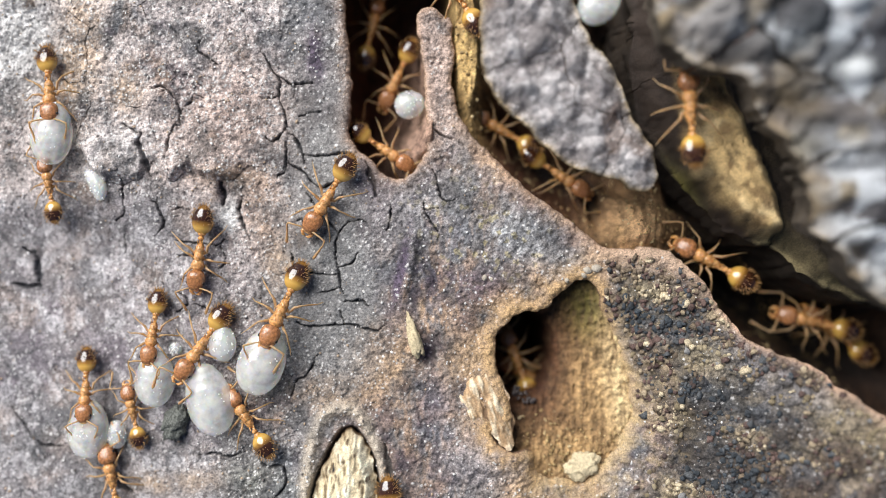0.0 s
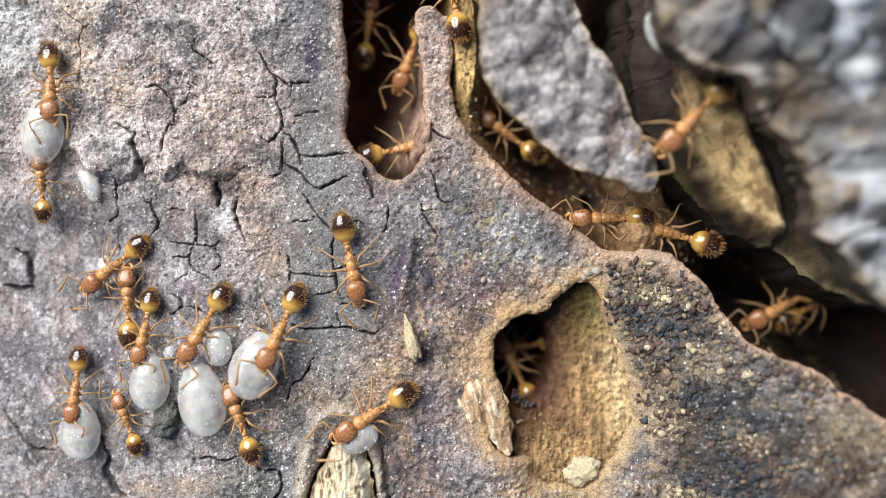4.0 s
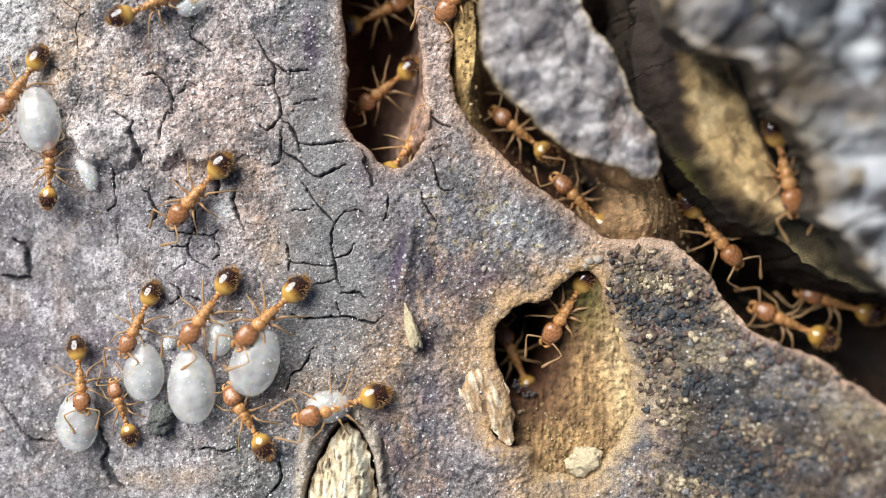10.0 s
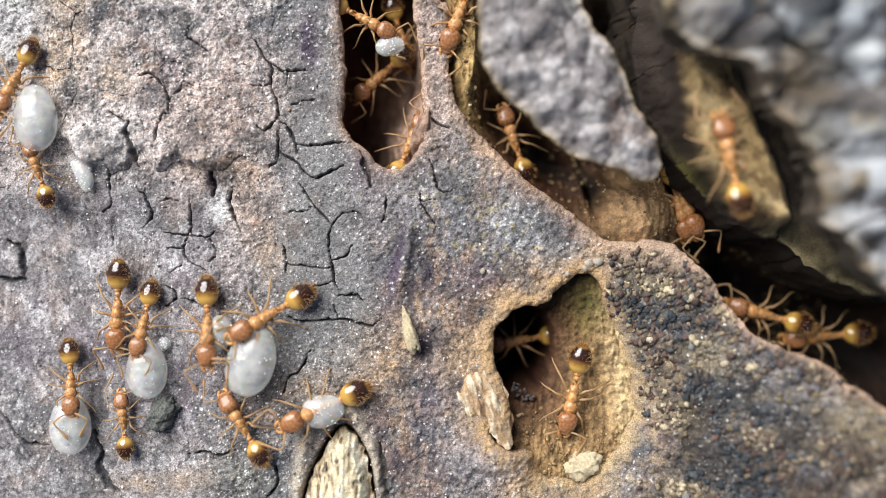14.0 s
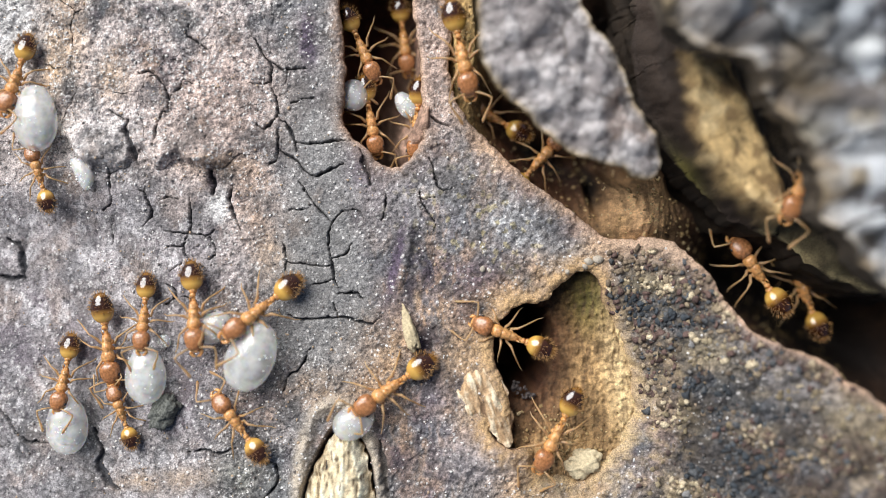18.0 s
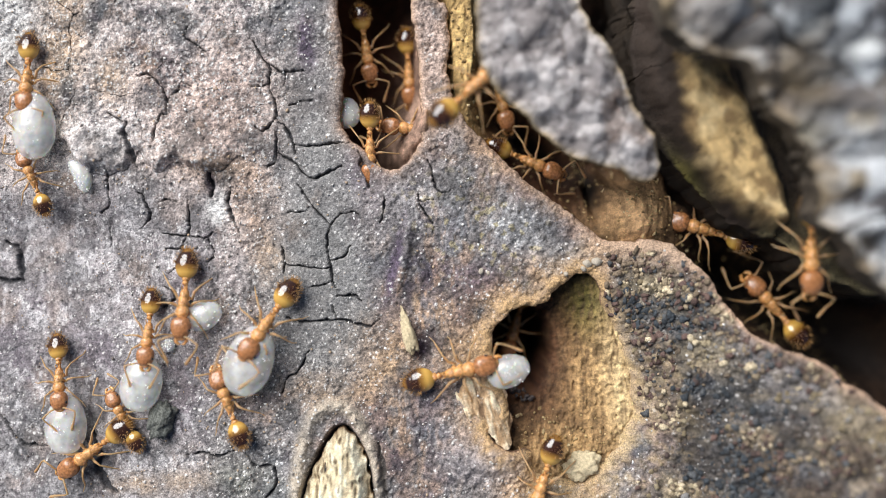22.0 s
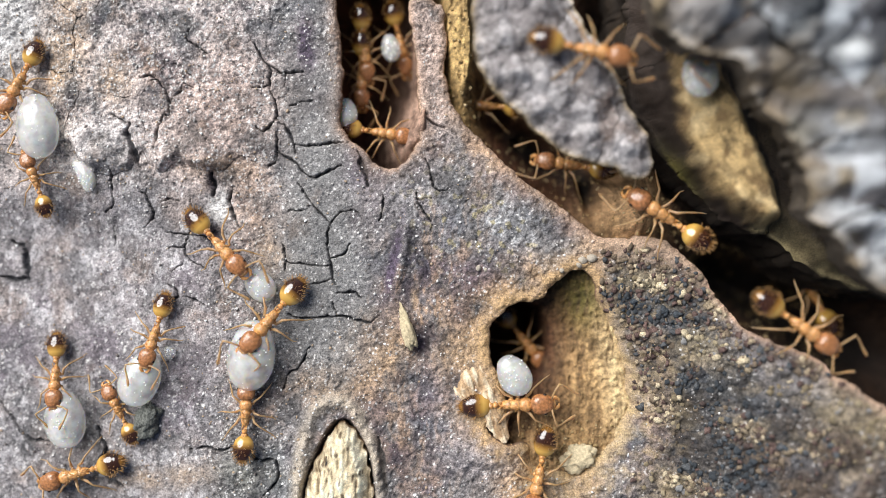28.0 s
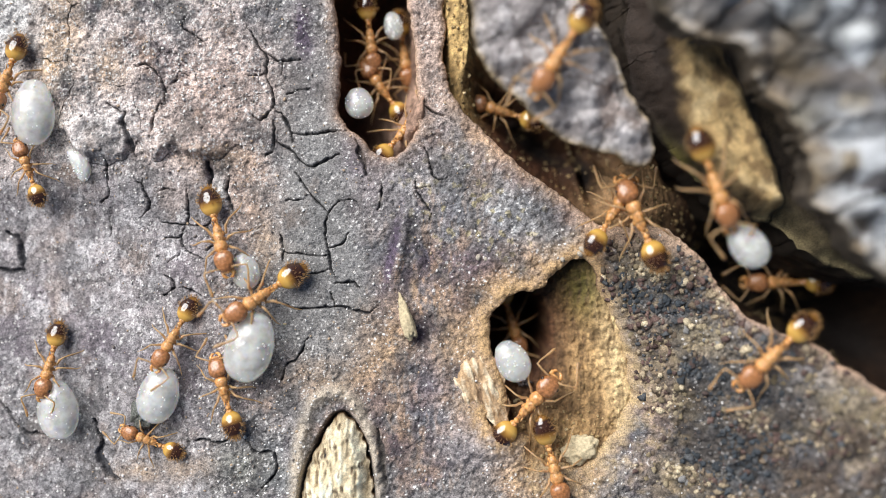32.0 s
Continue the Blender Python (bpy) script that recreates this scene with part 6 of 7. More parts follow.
    move_ant(ants["N"], 0.0, False, [(0, -3.92, 1.92, -121), (1, -4.01, 1.45, -111), (2, -3.37, 0.89, -75), (3, -2.99, 0.27, -69), (5.5, -2.98, -0.63, -98), (6, -3.21, -0.74, -101), (6.5, -3.68, 0.33, -170), (7, -4.73, 0.75, -176), (8, -6.45, 1.94, -197), (9, -7.29, 2.43, -177), (10, -8.01, 1.75, -131), (11, -8.91, 0.06, -128), (12, -10.16, 0.06, -163), (13, -10.51, -1.62, -91), (14, -10.57, -2.02, -93), (17, -10.78, -2.13, -91), (18, -10.91, -3.17, -83), (19, -11.02, -5.14, -99), (20, -11.14, -6.52, -118), (21, -10.89, -6.49, -111), (22, -11.45, -6.59, -144), (23, -11.75, -6.57, -155), (24, -11.83, -6.64, -158), (25, -11.55, -6.65, -142), (28, -12.11, -7.48, -164), (29, -13.15, -8.14, -158), (30, -13.83, -8.56, -147), (32, -15.93, -9.59, -142)])
    move_ant(ants["O"], 0.05, False, [(0, -1.71, -9.10, -84), (1, -1.88, -8.75, -87), (2, -1.88, -7.79, -85), (3, -2.02, -5.63, -109), (5.5, -2.90, -4.99, -182), (6, -2.83, -5.03, -180), (7, -3.03, -5.10, -177), (8, -3.46, -5.14, -167), (9, -3.47, -5.18, -163), (10, -3.50, -5.15, -164), (11, -3.64, -5.21, -167), (12, -3.84, -5.18, -155), (13, -3.82, -5.18, -155), (14, -4.00, -5.12, -156), (17, -2.61, -4.46, -186), (18, -1.76, -4.53, -146), (19, -1.35, -5.08, -110), (20, -0.53, -5.53, -73), (21, -0.09, -4.69, -54), (22, 0.63, -3.82, 14), (23, 1.42, -4.01, 15), (24, 1.16, -4.35, 6), (25, 1.04, -4.45, -1), (28, 2.54, -5.12, 3, -0.30), (29, 2.81, -5.29, 40, -0.30), (30, 2.86, -5.35, 51, -0.30), (31, 2.81, -5.32, 49, -0.30), (32, 2.97, -5.43, 49, -0.30)])
    move_ant(ants["P"], -0.5, True, [(0, 2.99, -4.29, 153, -3.40), (1, 2.85, -3.59, 225, -3.40), (3, 2.74, -3.28, 248, -3.40), (4, 2.73, -3.17, 189), (5, 2.83, -3.19, 129), (6, 3.05, -3.34, 70, -3.40), (6.67, 2.92, -3.17, 128), (7.33, 2.90, -3.13, 186), (8, 3.01, -3.23, 244, -3.40), (9, 3.00, -3.46, 263, -3.40), (10, 4.09, -2.09, 238, -1.10), (11, 4.68, -2.98, 263, -0.50), (12, 4.17, -3.85, 251, -0.50), (13, 4.27, -4.02, 254, -0.50), (14, 4.26, -4.73, 258, -0.50), (17, 3.74, -5.84, 249, -0.05), (18, 3.65, -6.01, 244, -0.05), (19, 3.67, -6.73, 255, -0.05), (20, 3.36, -7.13, 255, -0.05), (21, 3.28, -7.49, 256, -0.05), (22, 3.24, -7.56, 253, -0.05), (23, 3.18, -7.63, 252, -0.05), (24, 3.21, -7.67, 254, -0.05), (25, 3.19, -7.67, 252, -0.05), (28, 3.24, -7.54, 259, -0.05), (29, 3.30, -7.45, 258, -0.05), (30, 3.64, -7.39, 282, -0.05), (31, 3.64, -7.46, 284, -0.05), (32, 3.70, -7.45, 284, -0.05)])
    move_ant(ants["Q"], -1.1, True, [(0, 2.55, -3.64, 111, -2.60), (8, 2.47, -3.84, 120, -2.60), (13, 2.58, -3.76, 105, -2.60), (13.5, 2.55, -3.33, 147), (14, 2.68, -3.12, 190, -2.60), (17, 2.20, -2.82, 153, -0.20), (18, 2.10, -2.77, 159, -0.20), (19, 1.66, -2.74, 182, -0.20), (20, 1.49, -2.87, 211, -0.20), (21, 2.53, -2.47, 259, -2.60), (22, 2.59, -2.63, 253, -2.60), (23, 2.68, -2.69, 292, -2.60), (24, 2.72, -2.76, 294, -2.60), (25, 2.77, -2.97, 288, -2.60), (28, 3.05, -3.32, 308, -2.60), (29, 2.99, -3.09, 305, -2.60), (30, 2.78, -3.10, 303, -2.60), (31, 2.55, -2.93, 280, -2.60), (32, 2.58, -3.00, 286, -2.60)])
    move_ant(ants["R"], -1.7, True, [(0, -2.61, 8.25, 77, -2.70), (1, -2.61, 8.23, 78, -2.70), (2, -2.61, 8.28, 76, -2.70), (3, -2.70, 8.50, 78, -2.70), (6, -2.55, 7.78, 90, -2.70), (7, -2.73, 8.61, 83, -2.70), (8, -2.43, 8.14, 35, -2.70), (9, -2.48, 8.32, 36, -2.70), (10, -2.27, 8.30, 25, -2.70), (11, -2.33, 8.43, 40, -2.70), (11.5, -2.38, 8.23, 2, -2.70), (12, -2.43, 8.04, -37, -2.70), (13, -1.96, 8.00, -26, -2.70), (14, -1.42, 7.39, -74, -2.70), (17, -1.32, 7.94, -90, -2.70), (18, -1.32, 7.23, -83, -2.70), (20, -1.10, 7.41, -74, -2.70), (22, -1.11, 6.19, -87, -2.70), (24, -1.42, 6.61, -84, -2.70), (25, -1.69, 7.40, -90, -2.70), (28, -1.33, 7.25, -78, -2.70), (30, -1.35, 6.85, -67, -2.70), (32, -1.13, 6.43, -82, -2.70)])
    move_ant(ants["Rr"], -1.2, True, [(0, -2.03, 3.67, -34), (1, -1.77, 3.98, -10), (2, -2.02, 3.65, -34), (3, -1.59, 3.85, -12), (6, -1.26, 3.46, 36), (9, -1.17, 3.39, 51), (12, -1.21, 3.44, 53), (14, -1.05, 3.57, 65), (15.33, -0.98, 3.75, 12), (16.67, -0.91, 3.94, -41), (18, -0.84, 4.12, -94), (20, -0.84, 3.88, -94), (21, -0.81, 3.96, -94), (21.67, -0.86, 4.03, -154), (22.33, -0.90, 4.09, -214), (23, -0.95, 4.16, -274), (24, -1.55, 4.27, -339), (25, -2.15, 4.37, -405), (28, -1.90, 3.92, -369), (29, -1.43, 3.52, -360), (30, -1.14, 3.64, -315), (31, -1.13, 3.51, -323), (32, -1.11, 3.59, -312)])
    move_ant(ants["Rs"], -1.9, True, [(0, -1.73, 6.26, -115, -2.10), (0.33, -1.75, 6.15, -170, -2.10), (0.67, -1.77, 6.04, -225, -2.10), (1, -1.79, 5.92, -281, -2.10), (2, -1.13, 6.62, -281, -2.10), (2.33, -1.11, 6.88, -339, -2.10), (2.67, -1.09, 7.14, -397, -2.10), (3, -1.07, 7.40, -455, -2.10), (6, -2.03, 5.29, -484, -2.10), (7, -2.32, 5.15, -504, -2.10), (8, -2.27, 5.13, -504, -2.10), (9, -2.02, 5.14, -492, -2.10), (10, -2.06, 5.52, -502, -2.10), (11, -2.17, 5.89, -518, -2.10), (12, -2.17, 6.00, -518, -2.10), (13, -2.18, 6.09, -528, -2.10), (14, -2.19, 5.92, -498, -2.10), (17, -2.13, 4.55, -486, -1.30), (18, -2.36, 4.24, -440, -1.30), (19, -2.48, 4.12, -439, -0.60), (20, -2.55, 3.49, -467, -0.60), (21, -2.27, 3.30, -446, -0.60), (22, -2.30, 3.33, -450, -0.60), (23, -2.33, 3.91, -454, -0.60), (24, -2.35, 4.33, -440, -0.60), (25, -2.43, 5.38, -441, -0.60), (28, -2.66, 6.03, -450, -2.10), (29, -1.59, 5.58, -443, -2.10), (29.33, -1.62, 5.45, -385, -2.10), (29.67, -1.64, 5.32, -328, -2.10), (30, -1.66, 5.20, -270, -2.10), (31, -1.45, 5.09, -270, -2.10), (32, -1.91, 5.19, -234, -2.10)])
    move_ant(ants["S"], -2.2, True, [(0, 1.99, 4.51, 150), (1, 2.19, 4.39, 145), (2, 2.23, 4.38, 141), (3, 2.17, 4.42, 145), (6, 2.51, 4.12, 145), (7, 2.82, 3.66, 140), (8, 2.69, 3.79, 145), (9, 2.87, 3.76, 130), (10, 2.67, 4.04, 141), (11, 2.46, 4.22, 146), (12, 2.79, 4.03, 146), (13, 2.60, 4.03, 143), (14, 2.45, 3.82, 109), (17, 3.38, 3.18, 153), (18, 1.63, 4.57, 151), (19, 2.27, 4.39, 120), (20, 1.94, 4.82, 160), (21, 2.82, 4.14, 137), (21.5, 2.44, 4.71, 210), (22, 2.06, 5.28, 284), (22.5, 2.28, 4.95, 215), (23, 2.50, 4.63, 146), (24, 2.41, 3.94, 135), (25, 2.36, 4.00, 135), (28, 1.59, 4.98, 176), (29, 2.12, 4.59, 153), (30, 2.01, 4.55, 161), (31, 1.99, 4.55, 158), (32, 2.20, 4.39, 162)])
    move_ant(ants["Sb"], -1.7, True, [(0, 4.05, 2.84, -34, -1.70), (1, 4.53, 2.49, 23, -1.70), (2, 5.01, 2.14, 79, -1.70), (3, 5.28, 1.72, 135, -0.40), (4.25, 5.45, 1.33, 194, -0.40), (5.5, 5.76, 1.19, 253, -0.60), (6, 5.76, 1.16, 253, -0.60), (7, 5.77, 1.19, 261, -0.60), (8, 5.87, 1.13, 258, -0.60), (9, 5.84, 0.74, 266, -0.60), (9.5, 5.30, 1.05, 201, -1.70), (10, 4.67, 1.61, 135, -1.70), (11.5, 4.53, 2.00, 93, -1.70), (13, 4.39, 2.40, 51, -1.70), (13.5, 6.20, 1.96, -12, -1.70), (14, 8.00, 1.53, -76, -1.70), (17, 3.83, 2.96, -37, -1.70), (17.67, 3.49, 3.00, 20, -1.70), (18.33, 3.14, 3.03, 78, -1.70), (19, 2.80, 3.06, 135, -1.70), (20, 2.88, 3.05, 82, -1.70), (21, 2.96, 3.03, 30, -1.70), (22, 3.04, 3.01, -23, -1.70), (22.67, 3.26, 2.90, 28, -1.70), (23.33, 3.47, 2.79, 79, -1.70), (24, 3.68, 2.68, 130, -1.70), (28, 4.51, 2.86, 171, -1.70), (30, 4.64, 1.38, 144, 0.45), (31, 5.14, 1.08, 101, 0.45), (32, 5.63, 0.78, 58, 0.45)])
    move_ant(ants["T"], 1.7, True, [(0, 9.05, -0.10, 151, -1.20), (1, 9.17, -0.07, 146, -1.20), (2, 9.20, 0.28, 126, -1.20), (3, 7.33, 1.20, 155, 0.00), (5.5, 8.52, 0.40, 173, -1.70), (6, 9.07, 0.62, 197, -1.70), (6.5, 9.37, 0.45, 254, -1.70), (7, 9.67, 0.27, 310, -1.70), (8, 9.20, 0.17, 310, -1.70), (9, 8.91, 0.50, 312, -1.70), (10, 9.25, 0.48, 309, -1.70), (11, 9.39, 0.43, 306, -1.70), (12, 8.87, 0.52, 301, -1.70), (13, 8.72, 1.23, 315, -1.70), (14, 8.15, 1.72, 294, -1.70), (15, 8.72, 0.74, 241, -1.70), (16, 9.29, -0.25, 189, -1.70), (17, 9.86, -1.23, 137, -1.70), (18, 10.62, -0.73, 125, -1.70), (19, 10.37, -1.42, 131, -1.70), (20, 8.30, 1.56, 133, -1.70), (21, 10.14, -0.41, 157, -1.70), (22, 8.90, 0.72, 163, -1.70), (23, 8.94, 0.82, 129, -1.70), (24, 8.03, 1.14, 135, 0.00), (25, 6.44, 1.73, 164, 0.75), (28, 7.16, 1.02, 146, 0.75), (29, 6.56, 0.96, 169, 0.75), (30, 6.52, 1.10, 163, 0.75), (31, 6.63, 0.65, 153, 0.75), (32, 6.32, 0.54, 113, 0.75)])
    move_ant(ants["U"], 2.0, True, [(0, 13.10, -2.28, 166, -2.60), (3, 11.85, -1.68, 207, -2.60), (6, 12.04, -1.76, 210, -2.60), (7, 11.66, -2.00, 232, -2.60), (8, 11.21, -2.59, 258, -2.60), (9, 11.02, -3.23, 253, -2.60), (9.5, 11.56, -2.91, 205), (10, 12.10, -2.59, 156, -2.60), (11, 11.81, -2.38, 157, -2.60), (12, 13.59, -3.23, 146, -2.60), (13, 12.48, -2.72, 157, -2.60), (14, 11.15, -2.19, 165, -2.60), (17, 12.62, -1.11, 148, -2.60), (18, 12.59, -1.48, 111, -2.60), (19, 12.55, -1.58, 135, -2.60), (20, 12.26, -1.79, 83, -2.60), (21, 12.10, -2.42, 143, -2.60), (22, 11.52, -1.91, 131, -2.60), (23, 11.51, -1.77, 141, -2.60), (24, 10.50, -0.88, 124, -2.60), (25, 9.73, -0.14, 133, -2.60), (26, 10.22, -0.92, 77), (27, 10.72, -1.70, 21), (28, 11.21, -2.48, -35, 1.75), (29, 11.07, -2.69, -75, 1.75), (30, 10.85, -3.09, -130, 1.75), (31, 10.43, -3.81, -116, 1.75), (32, 10.14, -3.73, -137, 1.75)])
    move_ant(ants["V"], 1.8, True, [(0, 14.15, -2.69, 143, -3.20), (1.5, 14.01, -2.39, 72), (3, 13.87, -2.08, 0, -3.20), (4.5, 13.23, -1.10, 55), (6, 12.59, -0.12, 110, -3.20), (6.5, 13.18, -0.58, 63), (7, 13.77, -1.03, 16, -3.20), (7.5, 13.36, -0.75, 65), (8, 12.94, -0.46, 114, -3.20), (9, 12.83, -1.10, 131, -3.20), (10, 14.00, -1.93, 162, -3.20), (11, 13.59, -1.42, 165, -3.20), (12, 13.95, 0.12, 153, -3.20), (13, 12.68, -0.29, 207, -3.20), (14, 13.42, -3.02, 185, -3.20), (15.5, 13.18, -1.00, 144), (17, 12.94, 1.03, 103, -3.20), (19, 12.15, -1.43, 154, -3.20), (21, 13.27, 0.12, 97, -3.20), (21.67, 13.34, 0.06, 39), (22.33, 13.42, -0.00, -20), (23, 13.49, -0.06, -78, -3.20), (25, 12.61, -0.88, -23, -3.20), (26.5, 13.02, -1.24, 47), (28, 13.43, -1.60, 116, -3.20), (30, 11.95, -0.96, 173, -3.20), (31, 12.16, -1.13, 194, -3.20), (32, 12.27, -1.66, 180, -3.20)])
    move_ant(ants["W"], 2.3, True, [(0, 7.53, 4.59, 94, 2.20), (1, 7.16, 4.95, 130, 1.00), (2, 7.01, 4.74, 138, 1.00), (3, 6.83, 4.70, 162, 1.00), (3.83, 7.31, 4.34, 216, 2.30), (4.67, 8.02, 4.15, 270, 2.40), (5.5, 8.52, 3.86, 325, 2.30), (6, 9.99, 2.95, 284, 1.60), (6.5, 9.96, 3.22, 333), (7, 9.93, 3.49, 382, 1.60), (7.5, 10.37, 3.03, 334), (8, 10.81, 2.57, 286, 1.60), (10, 10.49, 2.35, 284, 1.60), (13, 11.21, 1.79, 277, 1.60), (13.33, 10.38, 2.14, 219), (13.67, 9.55, 2.49, 161, 2.40), (14, 8.49, 2.76, 103, 2.40), (15.5, 9.78, 2.43, 173, 2.00), (17, 10.83, 2.03, 243, 1.60), (18, 10.99, 2.09, 247, 1.60), (20, 11.20, 0.97, 262, 1.60), (23, 11.35, -0.19, 270, 1.60), (24, 12.30, 0.40, 230, -2.00), (25, 12.80, 3.40, 190, -2.00), (26.2, 10.20, 9.60, 170, -2.00), (27, 7.90, 9.20, 240, 1.00), (28, 7.59, 6.85, 293, 2.80), (29, 7.68, 5.48, 270, 2.80), (30, 7.04, 4.08, 262, 2.80), (31, 7.50, 3.15, 257, 2.80), (32, 8.19, 1.40, 290, 2.80)])
    move_ant(ants["X"], 1.75, True, [(0, 0.32, 8.92, 122, -0.30), (1, 0.43, 9.18, 113, -0.30), (2, 0.48, 8.78, 115, -0.30), (3, 0.15, 8.73, 101, -0.30), (6, 0.56, 9.41, 121, -0.30), (7.5, 0.59, 8.94, 178), (9, 0.62, 8.48, 234, -0.30), (10, 0.61, 8.47, 234, -0.30), (11, 0.66, 8.33, 238, -0.30), (12, 0.73, 8.66, 263, -0.30), (13, 0.70, 8.25, 260, -0.30), (14, 0.56, 7.66, 250, -0.30), (17, 0.76, 6.04, 263, 0.30), (18, 0.65, 6.11, 282, 0.30), (19, 1.16, 5.53, 298, 0.30), (20, 1.09, 5.38, 297, 0.30), (21, 0.94, 5.75, 274, 1.80), (21.5, 1.00, 5.38, 338), (22, 1.07, 5.00, 402, 1.80), (22.5, 1.03, 5.31, 342), (23, 0.99, 5.61, 281, 1.80), (23.33, 1.01, 5.43, 333), (23.67, 1.03, 5.25, 384), (24, 1.06, 5.07, 436, 1.80), (25, 1.73, 5.46, 378, 2.75), (27.5, 4.23, 6.02, 353, 2.75), (28, 4.54, 5.86, 348, 2.75), (28.5, 5.14, 5.43, 320, 2.75), (29, 5.83, 5.08, 296, 2.75), (29.5, 5.79, 5.35, 298, 2.75), (30, 5.63, 5.66, 301, 2.75), (30.5, 4.63, 5.78, 270, 2.75), (31, 3.66, 5.45, 237, 2.75), (32, 3.64, 5.30, 237, 2.75)])
    move_larva(larvae["L1"], 0.28, False, [(0, -13.04, 4.15, 85), (1, -13.07, 4.04, 85), (2, -13.09, 4.08, 85), (3, -13.11, 4.19, 80), (6, -13.10, 4.20, 95), (7, -13.07, 4.05, 98), (8, -13.09, 4.21, 100), (9, -13.10, 4.26, 95), (10, -13.15, 4.20, 98), (11, -13.12, 4.28, 95), (12, -13.08, 4.31, 98), (13, -13.08, 4.34, 92), (14, -13.07, 4.26, 92), (17, -13.02, 4.23, 92), (18, -13.06, 4.20, 92), (19, -12.99, 4.15, 92), (20, -13.02, 4.01, 92), (21, -13.04, 4.07, 92), (22, -13.04, 4.02, 88), (23, -13.04, 3.98, 88), (24, -13.05, 3.95, 88), (25, -13.07, 4.04, 85), (28, -13.12, 4.06, 95), (29, -13.17, 4.14, 95), (30, -13.08, 4.11, 95), (31, -13.07, 4.15, 92), (32, -13.06, 4.16, 88)])
    move_larva(larvae["L2"], 0.1, False, [(0, -11.71, 2.46, 118), (9, -11.69, 2.45, 118), (32, -11.72, 2.48, 118)])
    move_larva(larvae["L3"], 0.22, False, [(0, -12.02, -5.79, 85), (1, -12.07, -5.73, 85), (2, -12.04, -5.82, 88), (3, -12.08, -5.76, 90), (6, -12.09, -5.68, 90), (7, -12.00, -5.73, 92), (8, -12.11, -5.69, 90), (9, -12.14, -5.71, 90), (10, -12.10, -5.73, 90), (11, -12.22, -5.69, 90), (12, -12.22, -5.68, 90), (13, -12.15, -5.67, 90), (14, -12.16, -5.72, 90), (17, -12.23, -5.67, 90), (18, -12.27, -5.77, 90), (19, -12.27, -5.62, 90), (20, -12.22, -5.66, 90), (21, -12.29, -5.83, 88), (22, -12.26, -5.69, 88), (23, -12.29, -5.64, 90), (24, -12.33, -5.67, 92), (25, -12.30, -5.85, 92), (28, -12.49, -5.65, 95), (29, -12.55, -5.71, 95), (30, -12.53, -5.70, 95), (31, -12.56, -5.72, 95), (32, -12.59, -5.59, 95)])
    move_larva(larvae["L4"], 0.25, False, [(0, -9.66, -4.03, 85), (1, -9.65, -3.98, 85), (2, -9.64, -4.00, 85), (3, -9.64, -3.98, 85), (6, -9.59, -4.15, 90), (7, -9.59, -4.12, 90), (8, -9.62, -3.99, 90), (9, -9.59, -3.92, 80), (10, -9.78, -4.03, 90), (11, -9.69, -3.90, 85), (12, -9.63, -4.07, 90), (13, -9.61, -3.97, 90), (14, -9.52, -3.85, 90), (17, -9.57, -3.89, 90), (18, -9.56, -4.09, 90), (19, -9.60, -4.10, 90), (20, -9.61, -4.20, 80), (21, -9.60, -4.23, 80), (22, -9.64, -4.27, 75), (23, -9.63, -4.32, 72), (24, -9.58, -4.26, 72), (25, -9.59, -4.25, 70), (28, -9.83, -4.27, 65), (29, -9.90, -4.08, 60), (30, -9.82, -4.11, 60), (31, -9.68, -4.44, 68), (32, -9.09, -5.04, 72)])
    move_larva(larvae["L5"], 0.25, False, [(0, -7.76, -4.65, 105), (1, -7.82, -4.58, 102), (2, -7.80, -4.59, 100), (3, -7.82, -4.53, 100), (6, -7.85, -4.55, 97), (7, -8.00, -4.44, 92), (8, -8.01, -4.58, 90), (9, -8.00, -4.60, 90), (10, -8.13, -4.44, 92), (11, -8.27, -4.16, 80), (11.5, -8.09, -4.48, 85), (11.8, -7.84, -4.81, 85), (11.9, -7.65, -7.55, 80), (12, -7.46, -11.17, 75), (32, -7.35, -11.85, 75)])
    move_larva(larvae["L6"], 0.2, False, [(0, -7.36, -2.85, 85), (1, -7.39, -2.93, 85), (2, -7.40, -2.86, 85), (3, -7.38, -2.90, 85), (6, -7.27, -2.86, 85), (7, -7.29, -2.91, 85), (8, -7.27, -2.87, 80), (9, -7.23, -2.89, 80), (10, -7.26, -2.88, 80), (11, -7.22, -2.78, 80), (12, -7.17, -2.67, 80), (13, -7.21, -2.77, 80), (14, -7.17, -2.65, 70), (17, -7.17, -2.33, 60), (18, -7.29, -2.53, 45), (19, -7.32, -2.40, 40), (20, -7.34, -2.37, 60), (21, -7.64, -2.23, 30), (22, -7.58, -2.08, 25), (23, -7.57, -2.08, 20), (24, -7.70, -1.99, 20), (25, -7.71, -1.71, 40), (28, -5.84, -1.18, 130), (29, -5.89, -1.27, 130), (30, -5.92, -0.89, 110), (31, -6.02, -0.91, 105), (32, -6.21, -1.04, 100)])
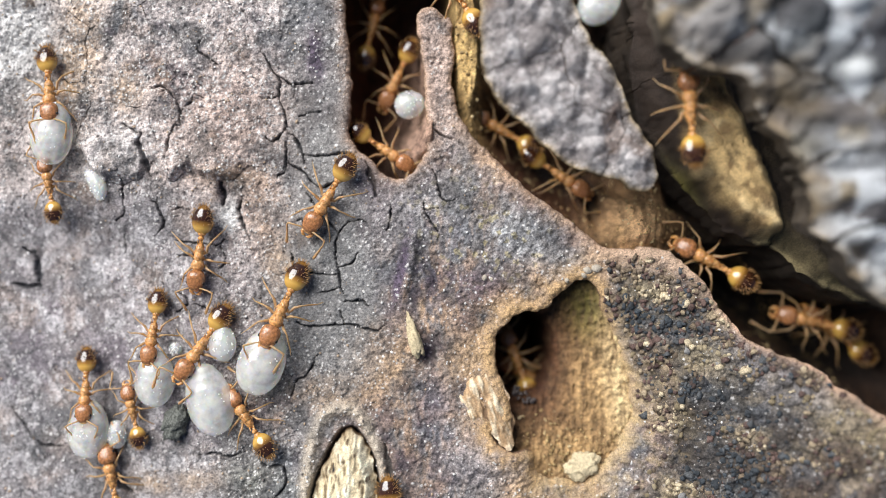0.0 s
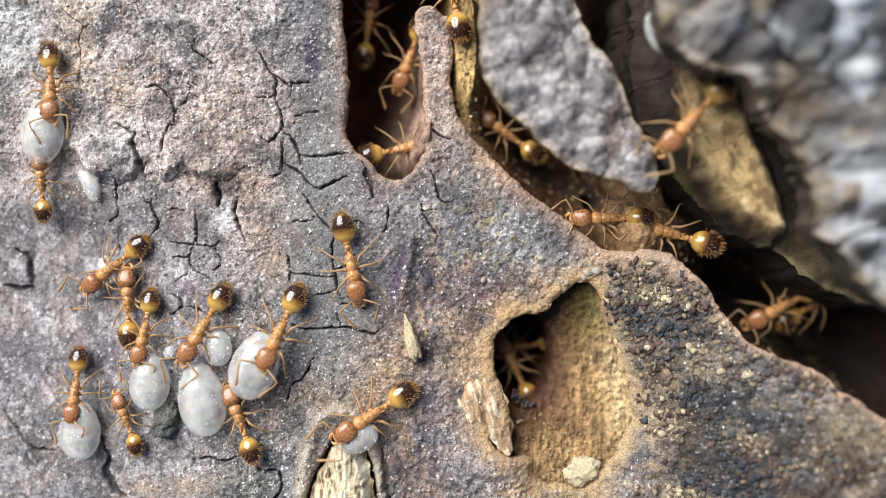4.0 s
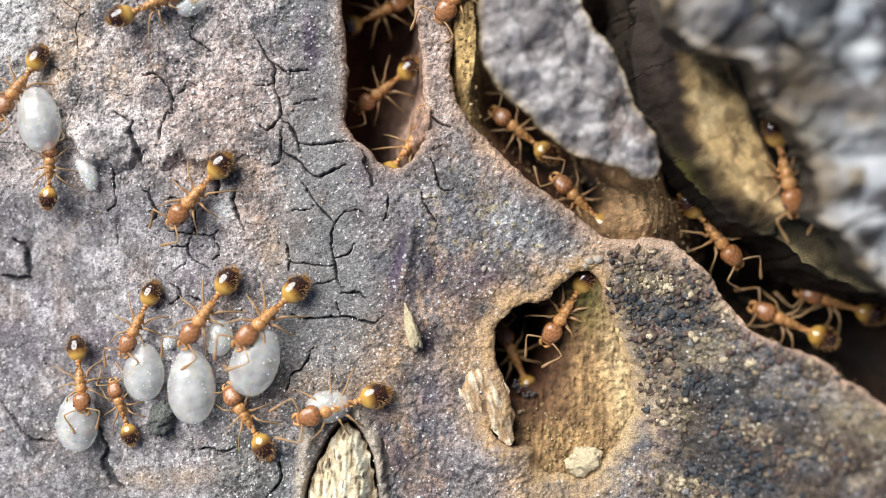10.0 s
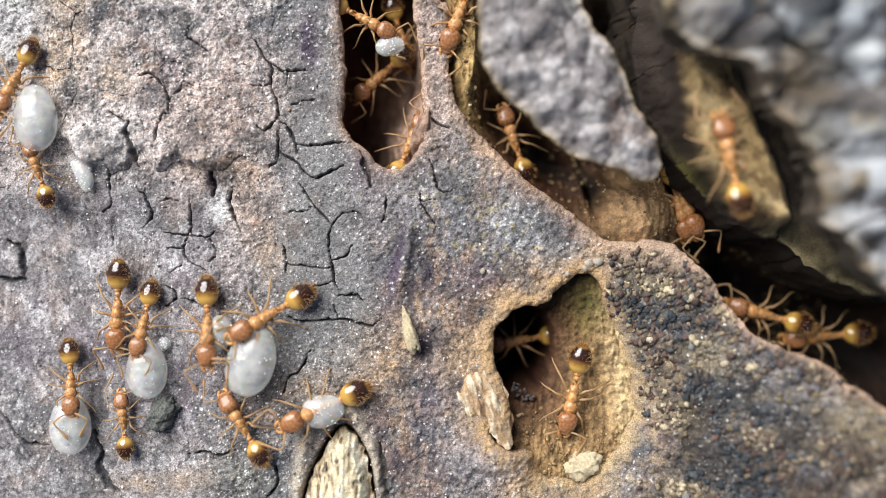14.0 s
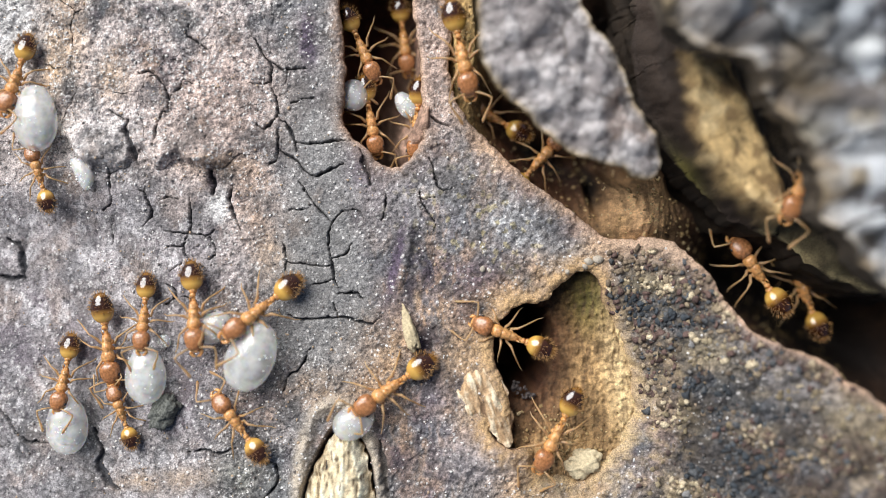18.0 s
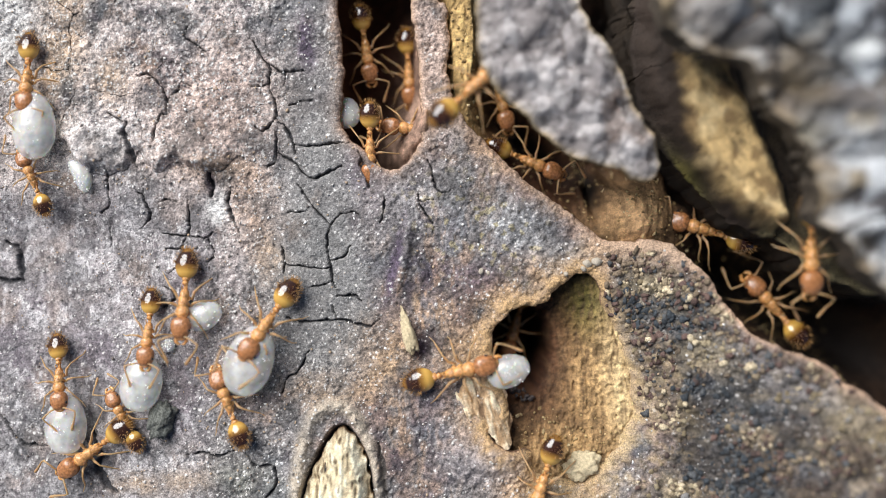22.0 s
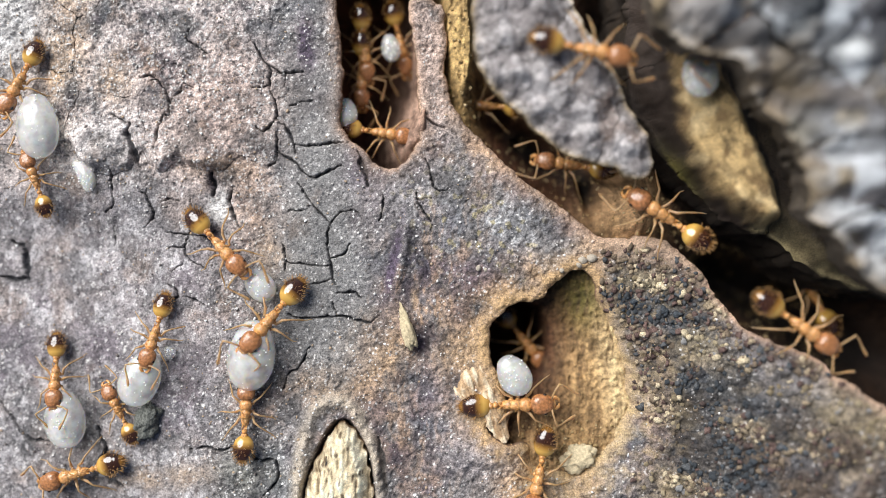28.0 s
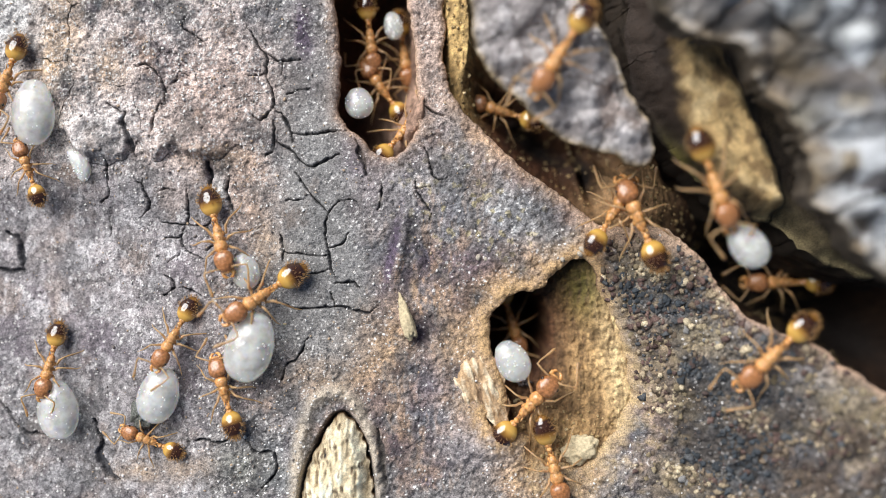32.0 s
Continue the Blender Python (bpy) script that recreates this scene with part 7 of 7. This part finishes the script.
    move_larva(larvae["L7"], 0.28, False, [(0, -6.00, -3.38, 70), (1, -6.11, -3.46, 70), (2, -6.12, -3.41, 68), (3, -6.11, -3.41, 68), (6, -6.02, -3.45, 65), (7, -6.07, -3.51, 65), (8, -6.09, -3.56, 70), (9, -6.07, -3.58, 70), (10, -6.04, -3.61, 70), (11, -6.06, -3.56, 72), (12, -6.04, -3.55, 72), (13, -6.05, -3.55, 72), (14, -6.05, -3.51, 72), (17, -6.02, -3.47, 65), (18, -6.05, -3.43, 65), (19, -6.03, -3.45, 65), (20, -6.04, -3.47, 65), (21, -6.05, -3.54, 68), (22, -6.06, -3.49, 70), (23, -6.04, -3.45, 70), (24, -6.06, -3.57, 70), (25, -6.01, -3.48, 70), (28, -6.06, -3.44, 80), (29, -6.07, -3.47, 80), (30, -6.02, -3.42, 75), (31, -6.05, -3.44, 72), (32, -6.04, -3.46, 72)])
    move_larva(larvae["L8"], 0.3, False, [(0, -1.80, -10.06, 70), (1, -1.82, -9.98, 70), (2, -1.80, -9.13, 70), (3, -2.03, -7.20, 20), (5.5, -3.81, -5.07, 10), (6, -3.84, -5.15, 10), (7, -3.71, -5.24, 10), (8, -3.83, -5.11, 10), (9, -3.69, -5.08, 10), (10, -3.71, -5.11, 10), (11, -3.79, -5.11, 10), (12, -3.80, -5.16, 10), (13, -3.74, -5.09, 10), (14, -3.80, -5.14, 15), (17, -3.57, -4.83, 80), (18, -2.81, -5.56, 30), (19, -1.67, -6.61, 20), (20, 0.31, -6.93, 20), (21, 0.84, -6.07, 115), (22, 2.17, -3.82, 20), (23, 2.59, -3.56, 20), (24, 2.47, -3.87, 140), (25, 2.39, -4.09, 110), (28, 2.44, -4.13, 120), (29, 2.38, -3.90, 120), (30, 2.39, -3.95, 120), (31, 2.39, -4.07, 120), (32, 2.37, -3.99, 120)])
    move_larva(larvae["L9"], 0.15, False, [(0, -11.11, -5.98, 90, 0.15), (1, -11.16, -5.53, 80, 0.15), (2, -11.09, -4.07, 90, 0.15), (3, -11.16, -2.79, 100, 0.15), (3.5, -11.54, -1.43, 120, 0.15), (5.5, -9.50, 1.85, 95, 0.15), (6, -10.10, 3.16, 125, 0.15), (7, -11.96, 6.66, 120, 0.15), (8, -12.17, 8.31, 110, 0.15), (9, -9.30, 8.24, 20, 0.15), (10, -8.14, 7.84, 20, 0.15), (11, -7.58, 8.46, 20, 0.15), (12, -5.95, 8.49, 20, 0.15), (13, -2.52, 7.95, 10, 0.15), (14, -1.72, 6.75, 10, -2.20), (17, -1.64, 4.48, 100, -3.20), (18, -1.20, 4.80, 125, -3.20), (19, -1.12, 4.99, 135, -3.20), (20, -1.42, 4.59, 120, -3.20), (21, -1.28, 4.06, 115, -3.20), (22, -0.98, 3.88, 110, -4.00), (23, -0.69, 4.02, 100, -4.00), (25, -0.65, 4.15, 95, -4.00), (28, -1.64, 6.98, 100, -5.50), (29, -1.57, 7.51, 100, -5.50), (32, -1.48, 7.32, 100, -5.50)])
    move_larva(larvae["Lp"], -1.0, True, [(0, -1.21, 5.24, 20), (1, -0.93, 6.45, 60), (2, -0.34, 6.86, 60), (3, 0.15, 6.90, 60), (14.6, 0.15, 6.70, 60), (16.4, -1.50, 5.20, 60), (17, -2.23, 4.81, 60), (18, -2.94, 5.10, 80), (19, -2.70, 5.09, 80), (20, -2.66, 5.24, 40), (21, -2.86, 4.87, 90), (22, -3.13, 4.58, 90), (24, -3.32, 4.12, 90), (28, -3.19, 4.58, 90), (29, -2.57, 5.13, 90), (30, -2.72, 5.43, 90), (31, -2.44, 5.69, 95), (32, -2.60, 4.53, 100)])
    move_larva(larvae["Le"], 0.1, False, [(0, -9.05, -3.06, 90), (9, -9.01, -3.09, 90), (17, -9.04, -3.02, 90), (25, -8.74, -3.20, 40), (29, -8.95, -3.46, 0), (32, -8.41, -3.25, 0)])
    move_larva(larvae["Lv"], 2.4, True, [(0, 4.70, 7.76, 40, 2.60), (1, 5.52, 7.47, 30, 2.60), (2, 5.34, 7.13, 120, 2.60), (3, 5.78, 6.82, 120, 2.60), (3.5, 6.09, 6.74, 120, 2.60), (6, 8.54, 8.51, 120, 2.40), (25, 8.60, 9.40, 90, 2.40), (28, 7.94, 5.24, 95, 2.40), (29, 7.97, 4.00, 95, 2.40), (30, 7.03, 2.36, 100, 2.40), (31, 7.59, 1.18, 100, 2.40), (32, 9.28, -0.35, 130, 2.40)])
    move_larva(crumb, 0.35, False, [(0, -8.99, -5.46, 60), (2, -9.21, -5.36, 60), (6, -9.01, -5.22, 62), (9, -9.23, -5.54, 60), (13, -9.06, -5.27, 55), (17, -9.02, -5.27, 50), (19, -8.96, -5.25, 60), (21, -8.94, -5.43, 70), (24, -9.33, -5.42, 55), (25, -9.31, -5.50, 65), (29, -9.75, -5.65, 70), (32, -9.67, -5.57, 70)])


motions()
